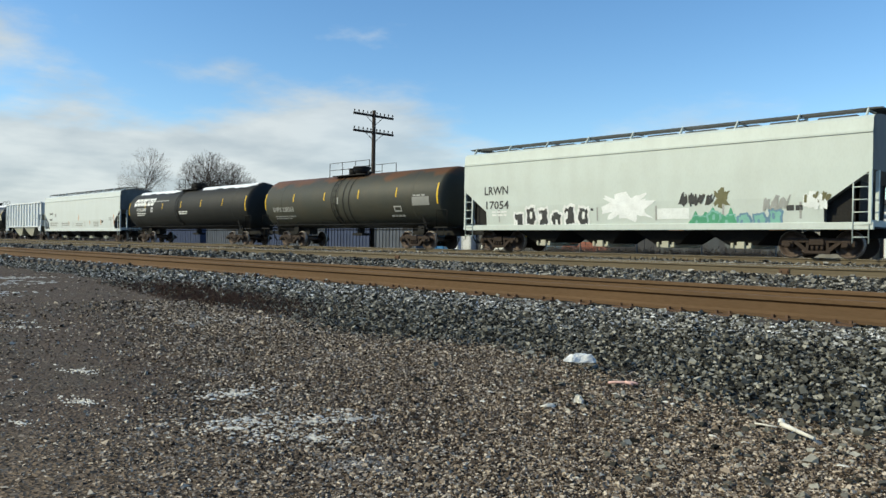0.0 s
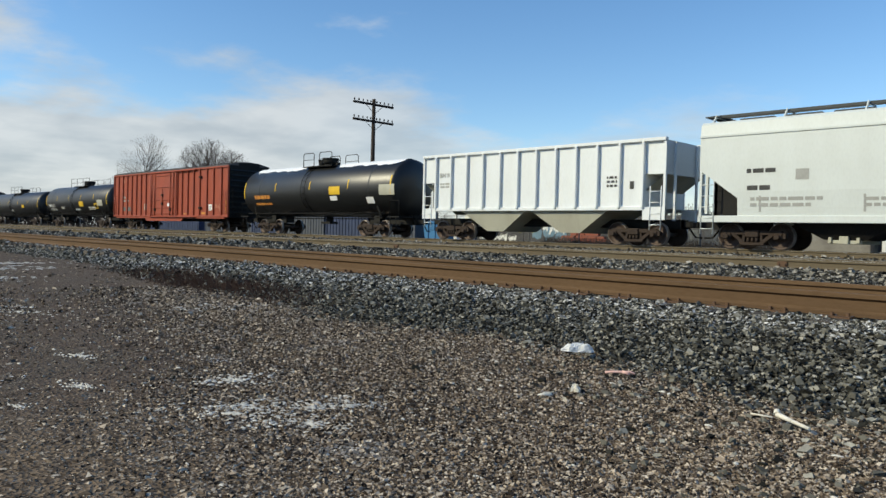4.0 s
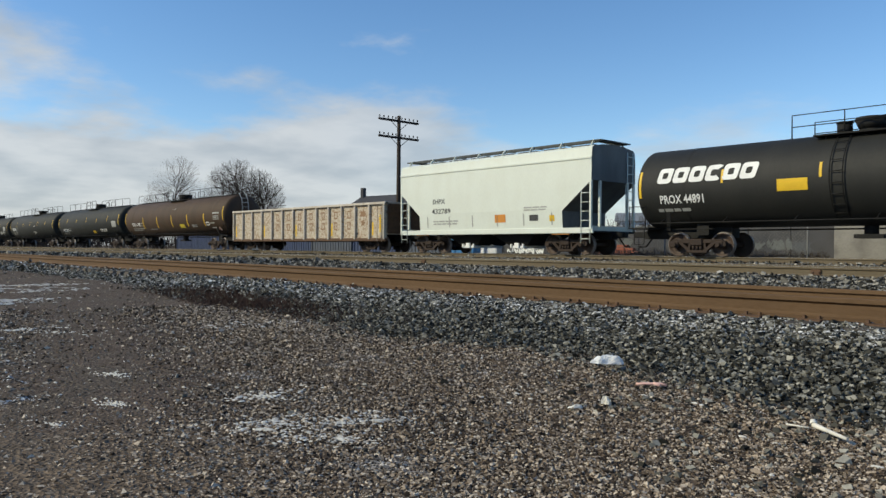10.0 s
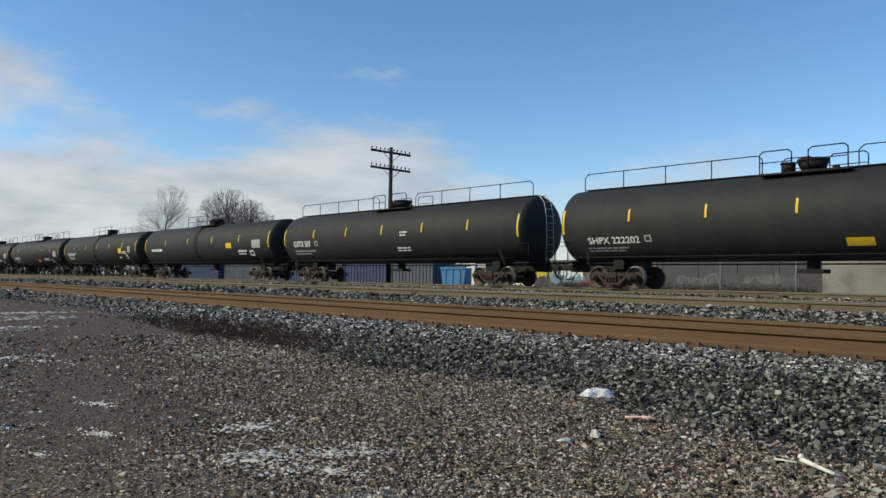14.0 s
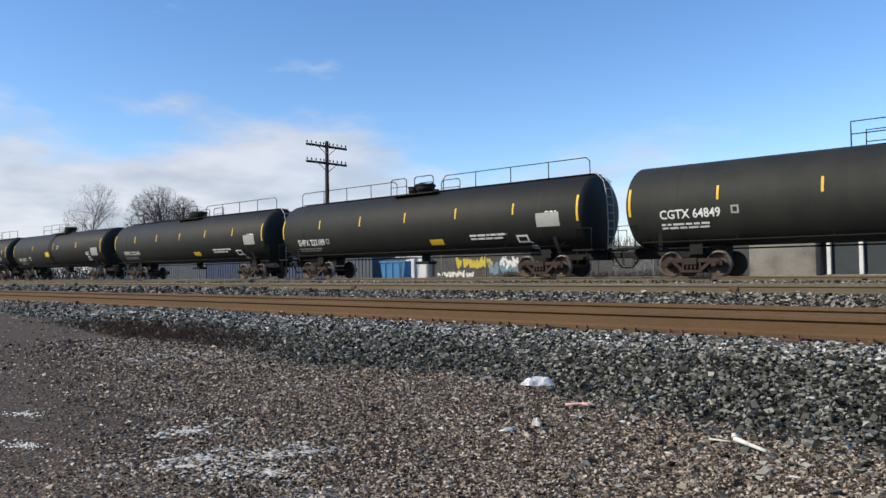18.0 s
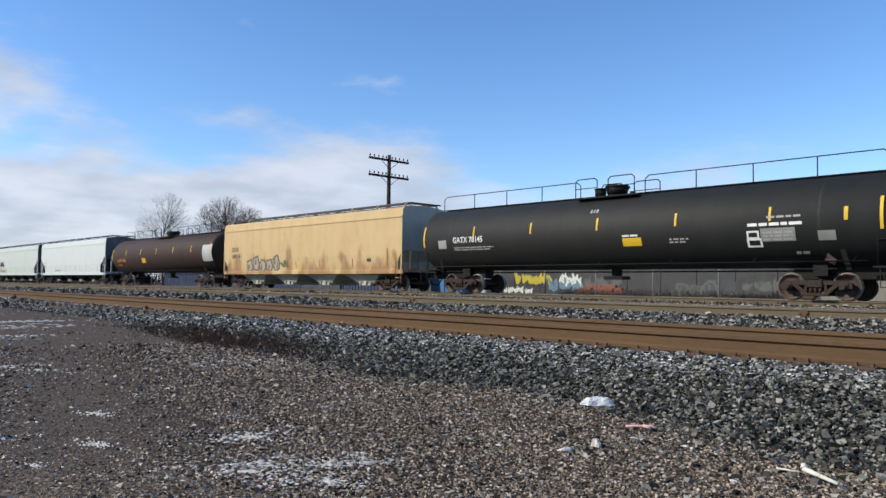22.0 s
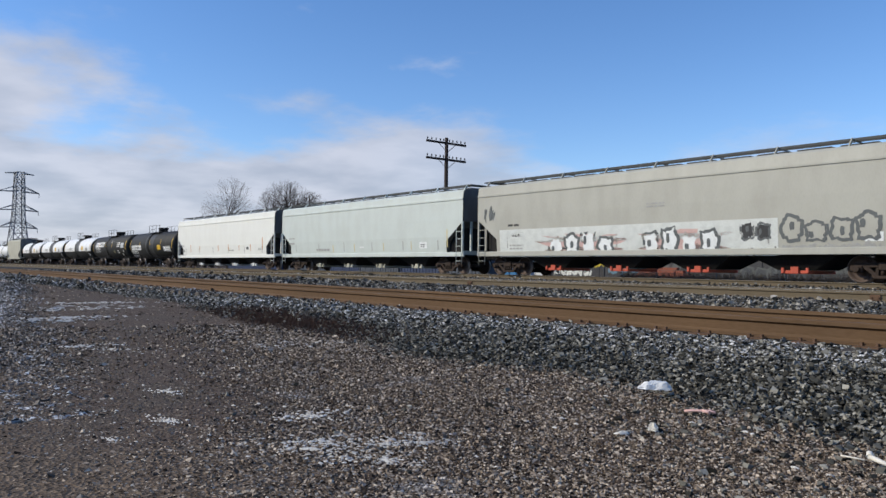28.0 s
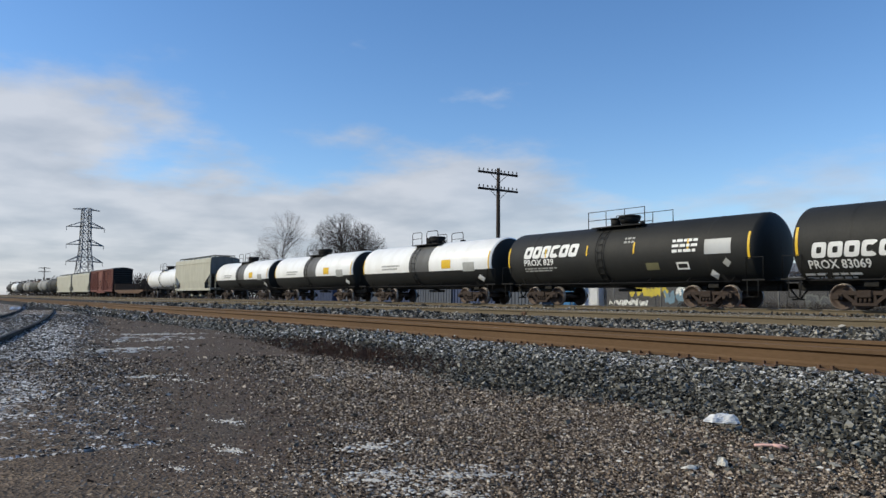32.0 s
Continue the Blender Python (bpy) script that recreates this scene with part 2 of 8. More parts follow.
def ground_material():
    """Packed dirt and gravel with bare muddy tracks and thin drifts of snow, thicker round the siding."""
    m = bpy.data.materials.new("gravel_lot")
    m.use_nodes = True
    nt = m.node_tree
    N, L = nt.nodes.new, nt.links.new
    shader = nt.nodes["Principled BSDF"]
    shader.inputs["Roughness"].default_value = 0.95
    shader.inputs["Specular IOR Level"].default_value = 0.2
    tc = N("ShaderNodeTexCoord")

    def noise_tex(s, d=6.0, rough=0.6):
        n = N("ShaderNodeTexNoise")
        n.inputs["Scale"].default_value, n.inputs["Detail"].default_value, n.inputs["Roughness"].default_value = s, d, rough
        L(tc.outputs["Object"], n.inputs["Vector"])
        return n.outputs[0]

    def ranged(v, a, b, c=0.0, d=1.0):
        n = N("ShaderNodeMapRange")
        n.interpolation_type = "SMOOTHSTEP"
        for k, w in zip(("From Min", "From Max", "To Min", "To Max"), (a, b, c, d)):
            n.inputs[k].default_value = w
        L(v, n.inputs["Value"])
        return n.outputs[0]

    def mixed(fac, a, b, kind="MIX"):
        n = N("ShaderNodeMix")
        n.data_type, n.blend_type = "RGBA", kind
        for k, w in (("Factor", fac), ("A", a), ("B", b)):
            if isinstance(w, float):
                n.inputs[k].default_value = w
            elif isinstance(w, tuple):
                n.inputs[k].default_value = (*w, 1)
            else:
                L(w, n.inputs[k])
        return n.outputs["Result"]

    def op(kind, a, b):
        n = N("ShaderNodeMath")
        n.operation = kind
        for i, v in enumerate((a, b)):
            if isinstance(v, (int, float)):
                n.inputs[i].default_value = v
            else:
                L(v, n.inputs[i])
        return n.outputs[0]

    cell = N("ShaderNodeTexVoronoi")
    cell.inputs["Scale"].default_value = 55
    L(tc.outputs["Object"], cell.inputs["Vector"])
    tone = N("ShaderNodeSeparateColor")
    L(cell.outputs["Color"], tone.inputs[0])
    gravel = mixed(tone.outputs[0], (0.03, 0.021, 0.014), (0.235, 0.172, 0.118))
    gravel = mixed(ranged(noise_tex(0.9), 0.4, 0.65, 0, 0.6), gravel, (0.082, 0.06, 0.045))
    mud = mixed(ranged(noise_tex(20.0, 7.0, 0.75), 0.35, 0.65), (0.05, 0.036, 0.027), (0.125, 0.09, 0.067))
    mud = mixed(ranged(noise_tex(1.1, 4.0), 0.45, 0.62, 0, 0.55), mud, (0.085, 0.07, 0.054))
    mud = mixed(ranged(tone.outputs[1], 0.9, 0.96, 0, 0.7), mud, (0.24, 0.2, 0.15))
    sep = N("ShaderNodeSeparateXYZ")
    L(tc.outputs["Object"], sep.inputs[0])
    ex, wy = sep.outputs[0], sep.outputs[1]
    away = op("MULTIPLY", ex, -1.0)
    ragged = op("MULTIPLY", op("SUBTRACT", noise_tex(1.3, 5.0), 0.5), 1.3)
    # wheel tracks: bare mud across the lot
    lane = op("SUBTRACT", wy, op("ADD", op("MULTIPLY", away, 0.27), 0.3))
    lane = op("DIVIDE", op("ABSOLUTE", op("ADD", lane, ragged), 0.0), op("ADD", op("MULTIPLY", away, 0.1), 0.38))
    track = op("MULTIPLY", ranged(lane, 0.5, 1.3, 1.0, 0.0), ranged(away, 2.4, 4.2))
    far_mud = ranged(op("ADD", away, op("MULTIPLY", ragged, 5.0)), 6.5, 12.0, 0.0, 0.85)
    colour = mixed(op("MAXIMUM", track, far_mud), gravel, mud)
    # dark reddish soil under matted dead weeds along the foot of the ballast
    down = op("SUBTRACT", wy, op("SUBTRACT", 4.92, op("MULTIPLY", op("ADD", ex, 9.8), 0.1)))
    soil = op("ADD", op("POWER", op("DIVIDE", op("ADD", ex, 9.6), 3.6), 2.0), op("POWER", op("DIVIDE", down, 0.46), 2.0))
    soil = ranged(op("ADD", soil, op("MULTIPLY", ragged, 0.9)), 0.35, 1.15, 0.92, 0.0)
    colour = mixed(soil, colour, mixed(noise_tex(40.0), (0.03, 0.0165, 0.012), (0.062, 0.036, 0.026)))
    # snow: thick towards the siding, thin flecks elsewhere
    line = op("SUBTRACT", op("SUBTRACT", op("MULTIPLY", away, 0.19), 0.2), op("MULTIPLY", op("MULTIPLY", ex, ex), 0.0006))
    side = ranged(op("SUBTRACT", line, op("ADD", wy, op("MULTIPLY", ragged, 0.5))), -0.25, 0.5, 0.0, 1.0)
    west = op("MULTIPLY", op("MULTIPLY", side, ranged(away, 3.0, 7.5, 0.04, 0.19)), ranged(away, 18.0, 40.0, 1.0, 0.6))
    drift = op("ADD", op("ADD", op("MULTIPLY", noise_tex(2.2, 7.0, 0.7), 0.4), op("MULTIPLY", noise_tex(16.0, 5.0, 0.7), 0.6)), west)
    colour = mixed(ranged(drift, 0.63, 0.70), colour, (0.7, 0.69, 0.66))
    L(colour, shader.inputs["Base Color"])
    b = N("ShaderNodeBump")
    b.inputs["Strength"].default_value, b.inputs["Distance"].default_value = 0.9, 0.012
    L(cell.outputs["Distance"], b.inputs["Height"])
    b2 = N("ShaderNodeBump")
    b2.inputs["Strength"].default_value, b2.inputs["Distance"].default_value = 0.5, 0.05
    L(noise_tex(6.0), b2.inputs["Height"])
    L(b.outputs[0], b2.inputs["Normal"])
    L(b2.outputs[0], shader.inputs["Normal"])
    return m


MAT = {
    "ground": ground_material(),
    "ballast": stone_material("ballast_stone", [(0.012, 0.0115, 0.0095), (0.042, 0.04, 0.033), (0.108, 0.103, 0.086), (0.21, 0.2, 0.168), (0.47, 0.445, 0.38)], snow=0.9, snow_low=0.53, snow_scale=15.0, band=(4.7, 5.6, -0.12, 0.055)),
    "ballast_mid": stone_material("ballast_stone_pale", [(0.014, 0.0135, 0.0115), (0.036, 0.034, 0.029), (0.094, 0.088, 0.075), (0.26, 0.242, 0.205), (0.56, 0.52, 0.45)], snow=0.6, snow_low=0.6, snow_scale=6.0),
    "ballast_snowy": stone_material("snow_dusted_stone", [(0.04, 0.036, 0.031), (0.12, 0.106, 0.09), (0.24, 0.21, 0.175)], snow=0.85, snow_low=0.47, snow_scale=6.0),
    "ballast_bed": material("ballast_bed", (0.03, 0.029, 0.027), (0.018, 0.0175, 0.0165), scale=8, fine=30, rough=0.95, bump=0.8),
    "pebble": stone_material("lot_pebble", [(0.02, 0.0145, 0.0105), (0.085, 0.062, 0.045), (0.215, 0.162, 0.117), (0.44, 0.35, 0.262), (0.78, 0.67, 0.54)], snow=0.5, snow_scale=2.0, snow_low=0.62),
    "rail": material("rusty_rail", (0.118, 0.069, 0.034), (0.072, 0.043, 0.022), scale=2, fine=60, rough=0.75, bump=0.1, stretch=(0.2, 1, 1)),
    "rail_worn": material("worn_rail_top", (0.55, 0.54, 0.52), (0.42, 0.40, 0.37), scale=2, fine=60, rough=0.3, metal=0.9, bump=0.02, stretch=(0.2, 1, 1)),
    "rail_mid": material("brown_rail", (0.13, 0.103, 0.066), (0.085, 0.064, 0.04), scale=2, fine=60, rough=0.75, bump=0.1, stretch=(0.2, 1, 1)),
    "tie": material("weathered_tie", (0.10, 0.085, 0.07), (0.05, 0.042, 0.035), scale=3, fine=50, rough=0.95, bump=0.4, stretch=(1, 0.15, 1), stain=(0.72, 0.75, 0.8), stain_scale=2.6, stain_range=(0.56, 0.62), random_tone=0.25),
    "steel_rust": material("rusty_steel", (0.12, 0.07, 0.042), (0.06, 0.042, 0.033), scale=4, fine=50, rough=0.8, bump=0.2),
    "bogie": material("grimy_bogie", (0.045, 0.031, 0.024), (0.02, 0.016, 0.014), scale=3, fine=30, rough=0.8, bump=0.2),
    "wheel": material("wheel_steel", (0.085, 0.06, 0.048), (0.045, 0.034, 0.028), scale=3, fine=30, rough=0.6, metal=0.3, bump=0.1),
    "tread": material("wheel_tread", (0.3, 0.27, 0.25), (0.18, 0.155, 0.135), rough=0.45, metal=0.5, bump=0.02),
    "under": material("underframe_black", (0.011, 0.011, 0.011), (0.02, 0.017, 0.014), scale=2, fine=20, rough=0.75, bump=0.1),
    "grating": material("roof_walk_steel", (0.07, 0.075, 0.075), (0.04, 0.04, 0.04), rough=0.7, bump=0.1),
    "snow": material("snow", (0.62, 0.6, 0.56), (0.4, 0.38, 0.34), scale=6, fine=60, rough=0.8, bump=0.4),
    "fresh_snow": material("fresh_snow", (0.82, 0.83, 0.85), (0.7, 0.71, 0.74), scale=4, fine=40, rough=0.8, bump=0.2),
    "yellow": material("yellow_reflector", (0.72, 0.46, 0.03), (0.55, 0.34, 0.03), rough=0.5, bump=0.0),
    "white_mark": material("white_lettering", (0.78, 0.78, 0.76), (0.6, 0.6, 0.58), rough=0.6, bump=0.0),
    "dark_mark": material("dark_lettering", (0.05, 0.05, 0.05), (0.08, 0.08, 0.08), rough=0.6, bump=0.0),
    "grey_mark": material("faded_lettering", (0.36, 0.36, 0.34), (0.28, 0.28, 0.26), rough=0.6, bump=0.0),
    "orange_mark": material("orange_label", (0.58, 0.24, 0.05), (0.45, 0.18, 0.04), rough=0.6, bump=0.0),
    "pole": material("creosoted_pole", (0.045, 0.033, 0.026), (0.025, 0.02, 0.017), scale=2, fine=30, rough=0.9, bump=0.3, stretch=(1, 1, 0.15)),
    "bark": material("bare_branches", (0.06, 0.048, 0.041), (0.038, 0.031, 0.027), scale=2, fine=20, rough=0.95, bump=0.2),
    "lattice": material("galvanised_lattice", (0.26, 0.27, 0.28), (0.18, 0.19, 0.2), rough=0.6, metal=0.3, bump=0.0),
    "concrete": material("weathered_concrete", (0.27, 0.26, 0.235), (0.17, 0.162, 0.145), scale=0.8, fine=12, rough=0.9, bump=0.2, stain=(0.14, 0.13, 0.12), stain_scale=0.5),
}
for key, base, dirt, amount, rough in (
        ("hopper_pale", (0.53, 0.575, 0.535), (0.43, 0.45, 0.41), 0.35, 0.5),
        ("hopper_white", (0.60, 0.635, 0.62), (0.52, 0.54, 0.51), 0.3, 0.45),
        ("hopper_grey", (0.40, 0.395, 0.34), (0.32, 0.31, 0.265), 0.5, 0.55),
        ("hopper_cream", (0.62, 0.65, 0.58), (0.55, 0.56, 0.48), 0.3, 0.45),
        ("hopper_clean", (0.74, 0.74, 0.68), (0.64, 0.62, 0.55), 0.25, 0.45),
        ("hopper_tan", (0.58, 0.44, 0.24), (0.42, 0.28, 0.13), 0.6, 0.6),
        ("hopper_khaki", (0.42, 0.41, 0.33), (0.30, 0.28, 0.22), 0.5, 0.6),
        ("ribbed_white", (0.70, 0.73, 0.74), (0.60, 0.61, 0.60), 0.3, 0.45),
        ("boxcar_red", (0.31, 0.054, 0.022), (0.21, 0.042, 0.022), 0.6, 0.6),
        ("boxcar_brown", (0.20, 0.065, 0.045), (0.12, 0.05, 0.04), 0.6, 0.65),
        ("tank_black", (0.014, 0.0145, 0.0135), (0.022, 0.0215, 0.019), 0.5, 0.66),
        ("tank_gloss", (0.008, 0.0085, 0.009), (0.015, 0.015, 0.014), 0.4, 0.4),
        ("tank_grey", (0.017, 0.0185, 0.0165), (0.028, 0.027, 0.023), 0.6, 0.7),
        ("tank_olive", (0.05, 0.048, 0.036), (0.07, 0.055, 0.036), 0.7, 0.55),
        ("tank_brown", (0.062, 0.036, 0.02), (0.04, 0.025, 0.015), 0.6, 0.72),
        ("tank_maroon", (0.04, 0.021, 0.016), (0.026, 0.016, 0.013), 0.6, 0.7),
        ("tank_white", (0.80, 0.80, 0.78), (0.62, 0.60, 0.55), 0.35, 0.4),
        # grey with the shade of the hopper ends already in it
        ("shaded_end", (0.13, 0.132, 0.13), (0.07, 0.07, 0.068), 0.6, 0.7),
        ("boxcar_faded", (0.42, 0.15, 0.09), (0.36, 0.12, 0.07), 0.4, 0.7),
        ("data_panel_grey", (0.24, 0.24, 0.225), (0.16, 0.16, 0.15), 0.5, 0.7),
        ("band_grey", (0.11, 0.11, 0.107), (0.06, 0.06, 0.058), 0.6, 0.55), ("band_dark", (0.032, 0.033, 0.032), (0.05, 0.05, 0.048), 0.6, 0.5), ("tank_silver", (0.42, 0.43, 0.43), (0.30, 0.30, 0.29), 0.4, 0.5)):
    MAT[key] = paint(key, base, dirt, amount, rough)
MAT["gondola"] = material("gondola_peeling", (0.50, 0.44, 0.35), (0.38, 0.30, 0.22), amount=0.7, scale=2.2, fine=12.0, rough=0.78, bump=0.08, stretch=(1.5, 1.5, 2.2), fine_amount=0.5, stain=(0.27, 0.19, 0.125), stain_scale=3.6, stain_range=(0.46, 0.66), spec=0.25)
MAT["gondola_rib"] = material("gondola_frame_paint", (0.52, 0.47, 0.40), (0.40, 0.34, 0.27), amount=0.6, scale=1.8, fine=14.0, rough=0.78, bump=0.06, fine_amount=0.4, stain=(0.30, 0.21, 0.14), stain_scale=2.5, stain_range=(0.58, 0.7), spec=0.25)
MAT["hopper_tan"] = paint("hopper_tan_rusting", (0.57, 0.41, 0.20), (0.46, 0.31, 0.14), 0.5, 0.6, stain=(0.34, 0.19, 0.08), stain_scale=0.9, stain_range=(0.48, 0.66), stain_climb=(1.0, 2.8, 0.10, -0.16))
MAT["brown_roof"] = material("boxcar_roof", (0.10, 0.09, 0.085), (0.06, 0.05, 0.045), rough=0.7, bump=0.1)
for key, base in (("graffiti_white", (0.78, 0.8, 0.78)), ("graffiti_olive", (0.16, 0.15, 0.08)), ("graffiti_green", (0.10, 0.34, 0.20)), ("graffiti_teal", (0.22, 0.45, 0.38)),
                  ("graffiti_blue", (0.16, 0.27, 0.36)), ("graffiti_pink", (0.58, 0.40, 0.36)), ("graffiti_slate", (0.13, 0.14, 0.14)), ("graffiti_tan", (0.46, 0.36, 0.24)),
                  ("graffiti_rust", (0.30, 0.14, 0.05)), ("fresh_paint", (0.62, 0.64, 0.60)), ("fresh_white", (0.82, 0.83, 0.82)), ("graffiti_yellow", (0.6, 0.48, 0.05)), ("faded_yellow", (0.62, 0.53, 0.27)), ("faded_rust", (0.25, 0.15, 0.085)), ("graffiti_red", (0.5, 0.10, 0.06))):
    MAT[key] = material(key, base, tuple(c * 0.75 for c in base), scale=2.5, fine=25, rough=0.6, bump=0.0)
for key, base in (("container_blue", (0.055, 0.075, 0.14)), ("container_pale", (0.10, 0.115, 0.145)), ("container_grey", (0.10, 0.115, 0.145)), ("wall_dark", (0.07, 0.07, 0.075)), ("wall_mist", (0.085, 0.092, 0.102)), ("dry_weeds", (0.085, 0.07, 0.06)),
                  ("bin_blue", (0.06, 0.20, 0.42)), ("brick_red", (0.33, 0.11, 0.07)), ("plaster_white", (0.68, 0.70, 0.72)), ("window_dark", (0.05, 0.06, 0.07)), ("shingle", (0.06, 0.06, 0.065)),
                  ("dirt_red", (0.05, 0.029, 0.02)), ("dead_stalk", (0.085, 0.047, 0.032)), ("plastic_white", (0.72, 0.72, 0.72)), ("plastic_pink", (0.72, 0.45, 0.40)), ("bone_white", (0.72, 0.68, 0.60)), ("fence_zinc", (0.20, 0.205, 0.205))):
    MAT[key] = material(key, base, tuple(c * 0.65 for c in base), scale=1.5, fine=20, rough=0.75, bump=0.08)
MAT["tank_olive"] = paint("tank_dull_rusting", (0.043, 0.044, 0.034), (0.056, 0.05, 0.034), 0.7, 0.6, streak=False, stain=(0.12, 0.055, 0.022), stain_scale=0.45, stain_climb=(3.1, 4.1, -0.22, 0.14), stain_range=(0.5, 0.64))


# ---- mesh building ----
class Shape:
    """Vertices and faces of one mesh, put together from simple solids."""

    def __init__(self):
        self.v, self.f, self.smooth = [], [], []

    def add(self, verts, faces, smooth=False):
        n = len(self.v)
        self.v += [tuple(p) for p in verts]
        self.f += [tuple(i + n for i in face) for face in faces]
        self.smooth += [smooth] * len(faces)
        return self

    def box(self, x0, x1, y0, y1, z0, z1):
        p = [(x, y, z) for z in (z0, z1) for y in (y0, y1) for x in (x0, x1)]
        return self.add(p, [(0, 2, 3, 1), (4, 5, 7, 6), (0, 1, 5, 4), (2, 6, 7, 3), (0, 4, 6, 2), (1, 3, 7, 5)])

    def block(self, x0, x1, y0, y1, z0, z1, c=0.02):
        """A box with its edges broken by a chamfer c."""
        xs, ys, zs = (x0, x1), (y0, y1), (z0, z1)
        p, at = [], {}
        for i in range(2):
            for j in range(2):
                for k in range(2):
                    sx, sy, sz = (c, -c)[i], (c, -c)[j], (c, -c)[k]
                    for a, q in enumerate(((xs[i], ys[j] + sy, zs[k] + sz), (xs[i] + sx, ys[j], zs[k] + sz), (xs[i] + sx, ys[j] + sy, zs[k]))):
                        at[i, j, k, a] = len(p)
                        p.append(q)
        f = []
        for i in range(2):
            f.append([at[i, j, k, 0] for j, k in ((0, 0), (1, 0), (1, 1), (0, 1))][::(-1, 1)[i]])
            f.append([at[j, i, k, 1] for j, k in ((0, 0), (1, 0), (1, 1), (0, 1))][::(1, -1)[i]])
            f.append([at[j, k, i, 2] for j, k in ((0, 0), (1, 0), (1, 1), (0, 1))][::(-1, 1)[i]])
        for i in range(2):
            for j in range(2):
                f.append((at[i, j, 0, 0], at[i, j, 1, 0], at[i, j, 1, 1], at[i, j, 0, 1]))
                f.append((at[i, 0, j, 0], at[i, 1, j, 0], at[i, 1, j, 2], at[i, 0, j, 2]))
                f.append((at[0, i, j, 1], at[1, i, j, 1], at[1, i, j, 2], at[0, i, j, 2]))
                for k in range(2):
                    f.append((at[i, j, k, 0], at[i, j, k, 1], at[i, j, k, 2]))
        return self.add(p, f)

    def rod(self, a, b, r, n=6, r2=None, smooth=True, cap=True):
        a, b = Vector(a), Vector(b)
        d = (b - a).normalized()
        side = d.orthogonal().normalized()
        up = d.cross(side)
        r2 = r if r2 is None else r2
        ring = [side * math.cos(2 * math.pi * i / n) + up * math.sin(2 * math.pi * i / n) for i in range(n)]
        p = [a + q * r for q in ring] + [b + q * r2 for q in ring]
        self.add(p, [(i, (i + 1) % n, n + (i + 1) % n, n + i) for i in range(n)], smooth)
        if cap:
            m = len(self.v) - 2 * n
            self.f += [tuple(m + i for i in reversed(range(n))), tuple(m + n + i for i in range(n))]
            self.smooth += [False, False]
        return self

    def path(self, points, r, n=5):
        """One bent tube through the points."""
        q = [Vector(p) for p in points]
        ways = [(b - a).normalized() for a, b in zip(q, q[1:])]
        side = ways[0].orthogonal().normalized()
        p = []
        for i, c in enumerate(q):
            d = (ways[max(i - 1, 0)] + ways[min(i, len(ways) - 1)]).normalized()
            side = (side - d * side.dot(d)).normalized()
            up = d.cross(side)
            p += [c + (side * math.cos(2 * math.pi * k / n) + up * math.sin(2 * math.pi * k / n)) * r for k in range(n)]
        self.add(p, [(j * n + k, j * n + (k + 1) % n, (j + 1) * n + (k + 1) % n, (j + 1) * n + k) for j in range(len(q) - 1) for k in range(n)], True)
        m = len(self.v) - len(p)
        self.f += [tuple(m + k for k in reversed(range(n))), tuple(m + len(p) - n + k for k in range(n))]
        self.smooth += [False, False]
        return self

    def bar(self, a, b, wide, thick, side=(0, 1, 0)):
        """A flat bar from a to b, thick across the way 'side'."""
        a, b, side = Vector(a), Vector(b), Vector(side).normalized()
        up = (b - a).cross(side).normalized() * wide / 2
        s = side * thick / 2
        p = [q + u + w for q in (a, b) for u in (-up, up) for w in (-s, s)]
        return self.add(p, [(0, 2, 3, 1), (4, 5, 7, 6), (0, 1, 5, 4), (2, 6, 7, 3), (0, 4, 6, 2), (1, 3, 7, 5)])

    def prism(self, outline, y0, y1):
        """An outline in x and z, drawn out along y."""
        n = len(outline)
        p = [(x, y0, z) for x, z in outline] + [(x, y1, z) for x, z in outline]
        return self.add(p, [tuple(range(n)), tuple(reversed(range(n, 2 * n)))] + [(i, n + i, n + (i + 1) % n, (i + 1) % n) for i in range(n)])

    def draw(self, section, x0, x1):
        """A closed section in y and z, drawn out along x."""
        n = len(section)
        p = [(x0, y, z) for y, z in section] + [(x1, y, z) for y, z in section]
        return self.add(p, [tuple(reversed(range(n))), tuple(range(n, 2 * n))] + [(i, (i + 1) % n, n + (i + 1) % n, n + i) for i in range(n)])

    def mesh(self, name, *mats):
        me = bpy.data.meshes.new(name)
        me.from_pydata(self.v, [], self.f)
        me.polygons.foreach_set("use_smooth", self.smooth)
        for m in mats:
            me.materials.append(MAT[m] if isinstance(m, str) else m)
        bm = bmesh.new()
        bm.from_mesh(me)
        bmesh.ops.recalc_face_normals(bm, faces=bm.faces)
        bm.to_mesh(me)
        bm.free()
        me.update()
        return me


def part(name, shape, mat, parent, label="", at=None):
    me = shape.mesh(name, mat) if isinstance(shape, Shape) else shape
    ob = new(name, me)
    ob.parent = parent
    if at is not None:
        ob.matrix_basis = at
    return tagged(ob, label)


def thing(name, label, category, at=None, group="", kind=""):
    ob = new(name)
    if at is not None:
        ob.matrix_basis = at
    return tagged(ob, label, category, group, kind)


def whole(name, shape, mat, label, category="", kind="", group="", at=None):
    ob = new(name, shape.mesh(name, mat) if isinstance(shape, Shape) else shape)
    if at is not None:
        ob.matrix_basis = at
    return tagged(ob, label, category, group, kind)


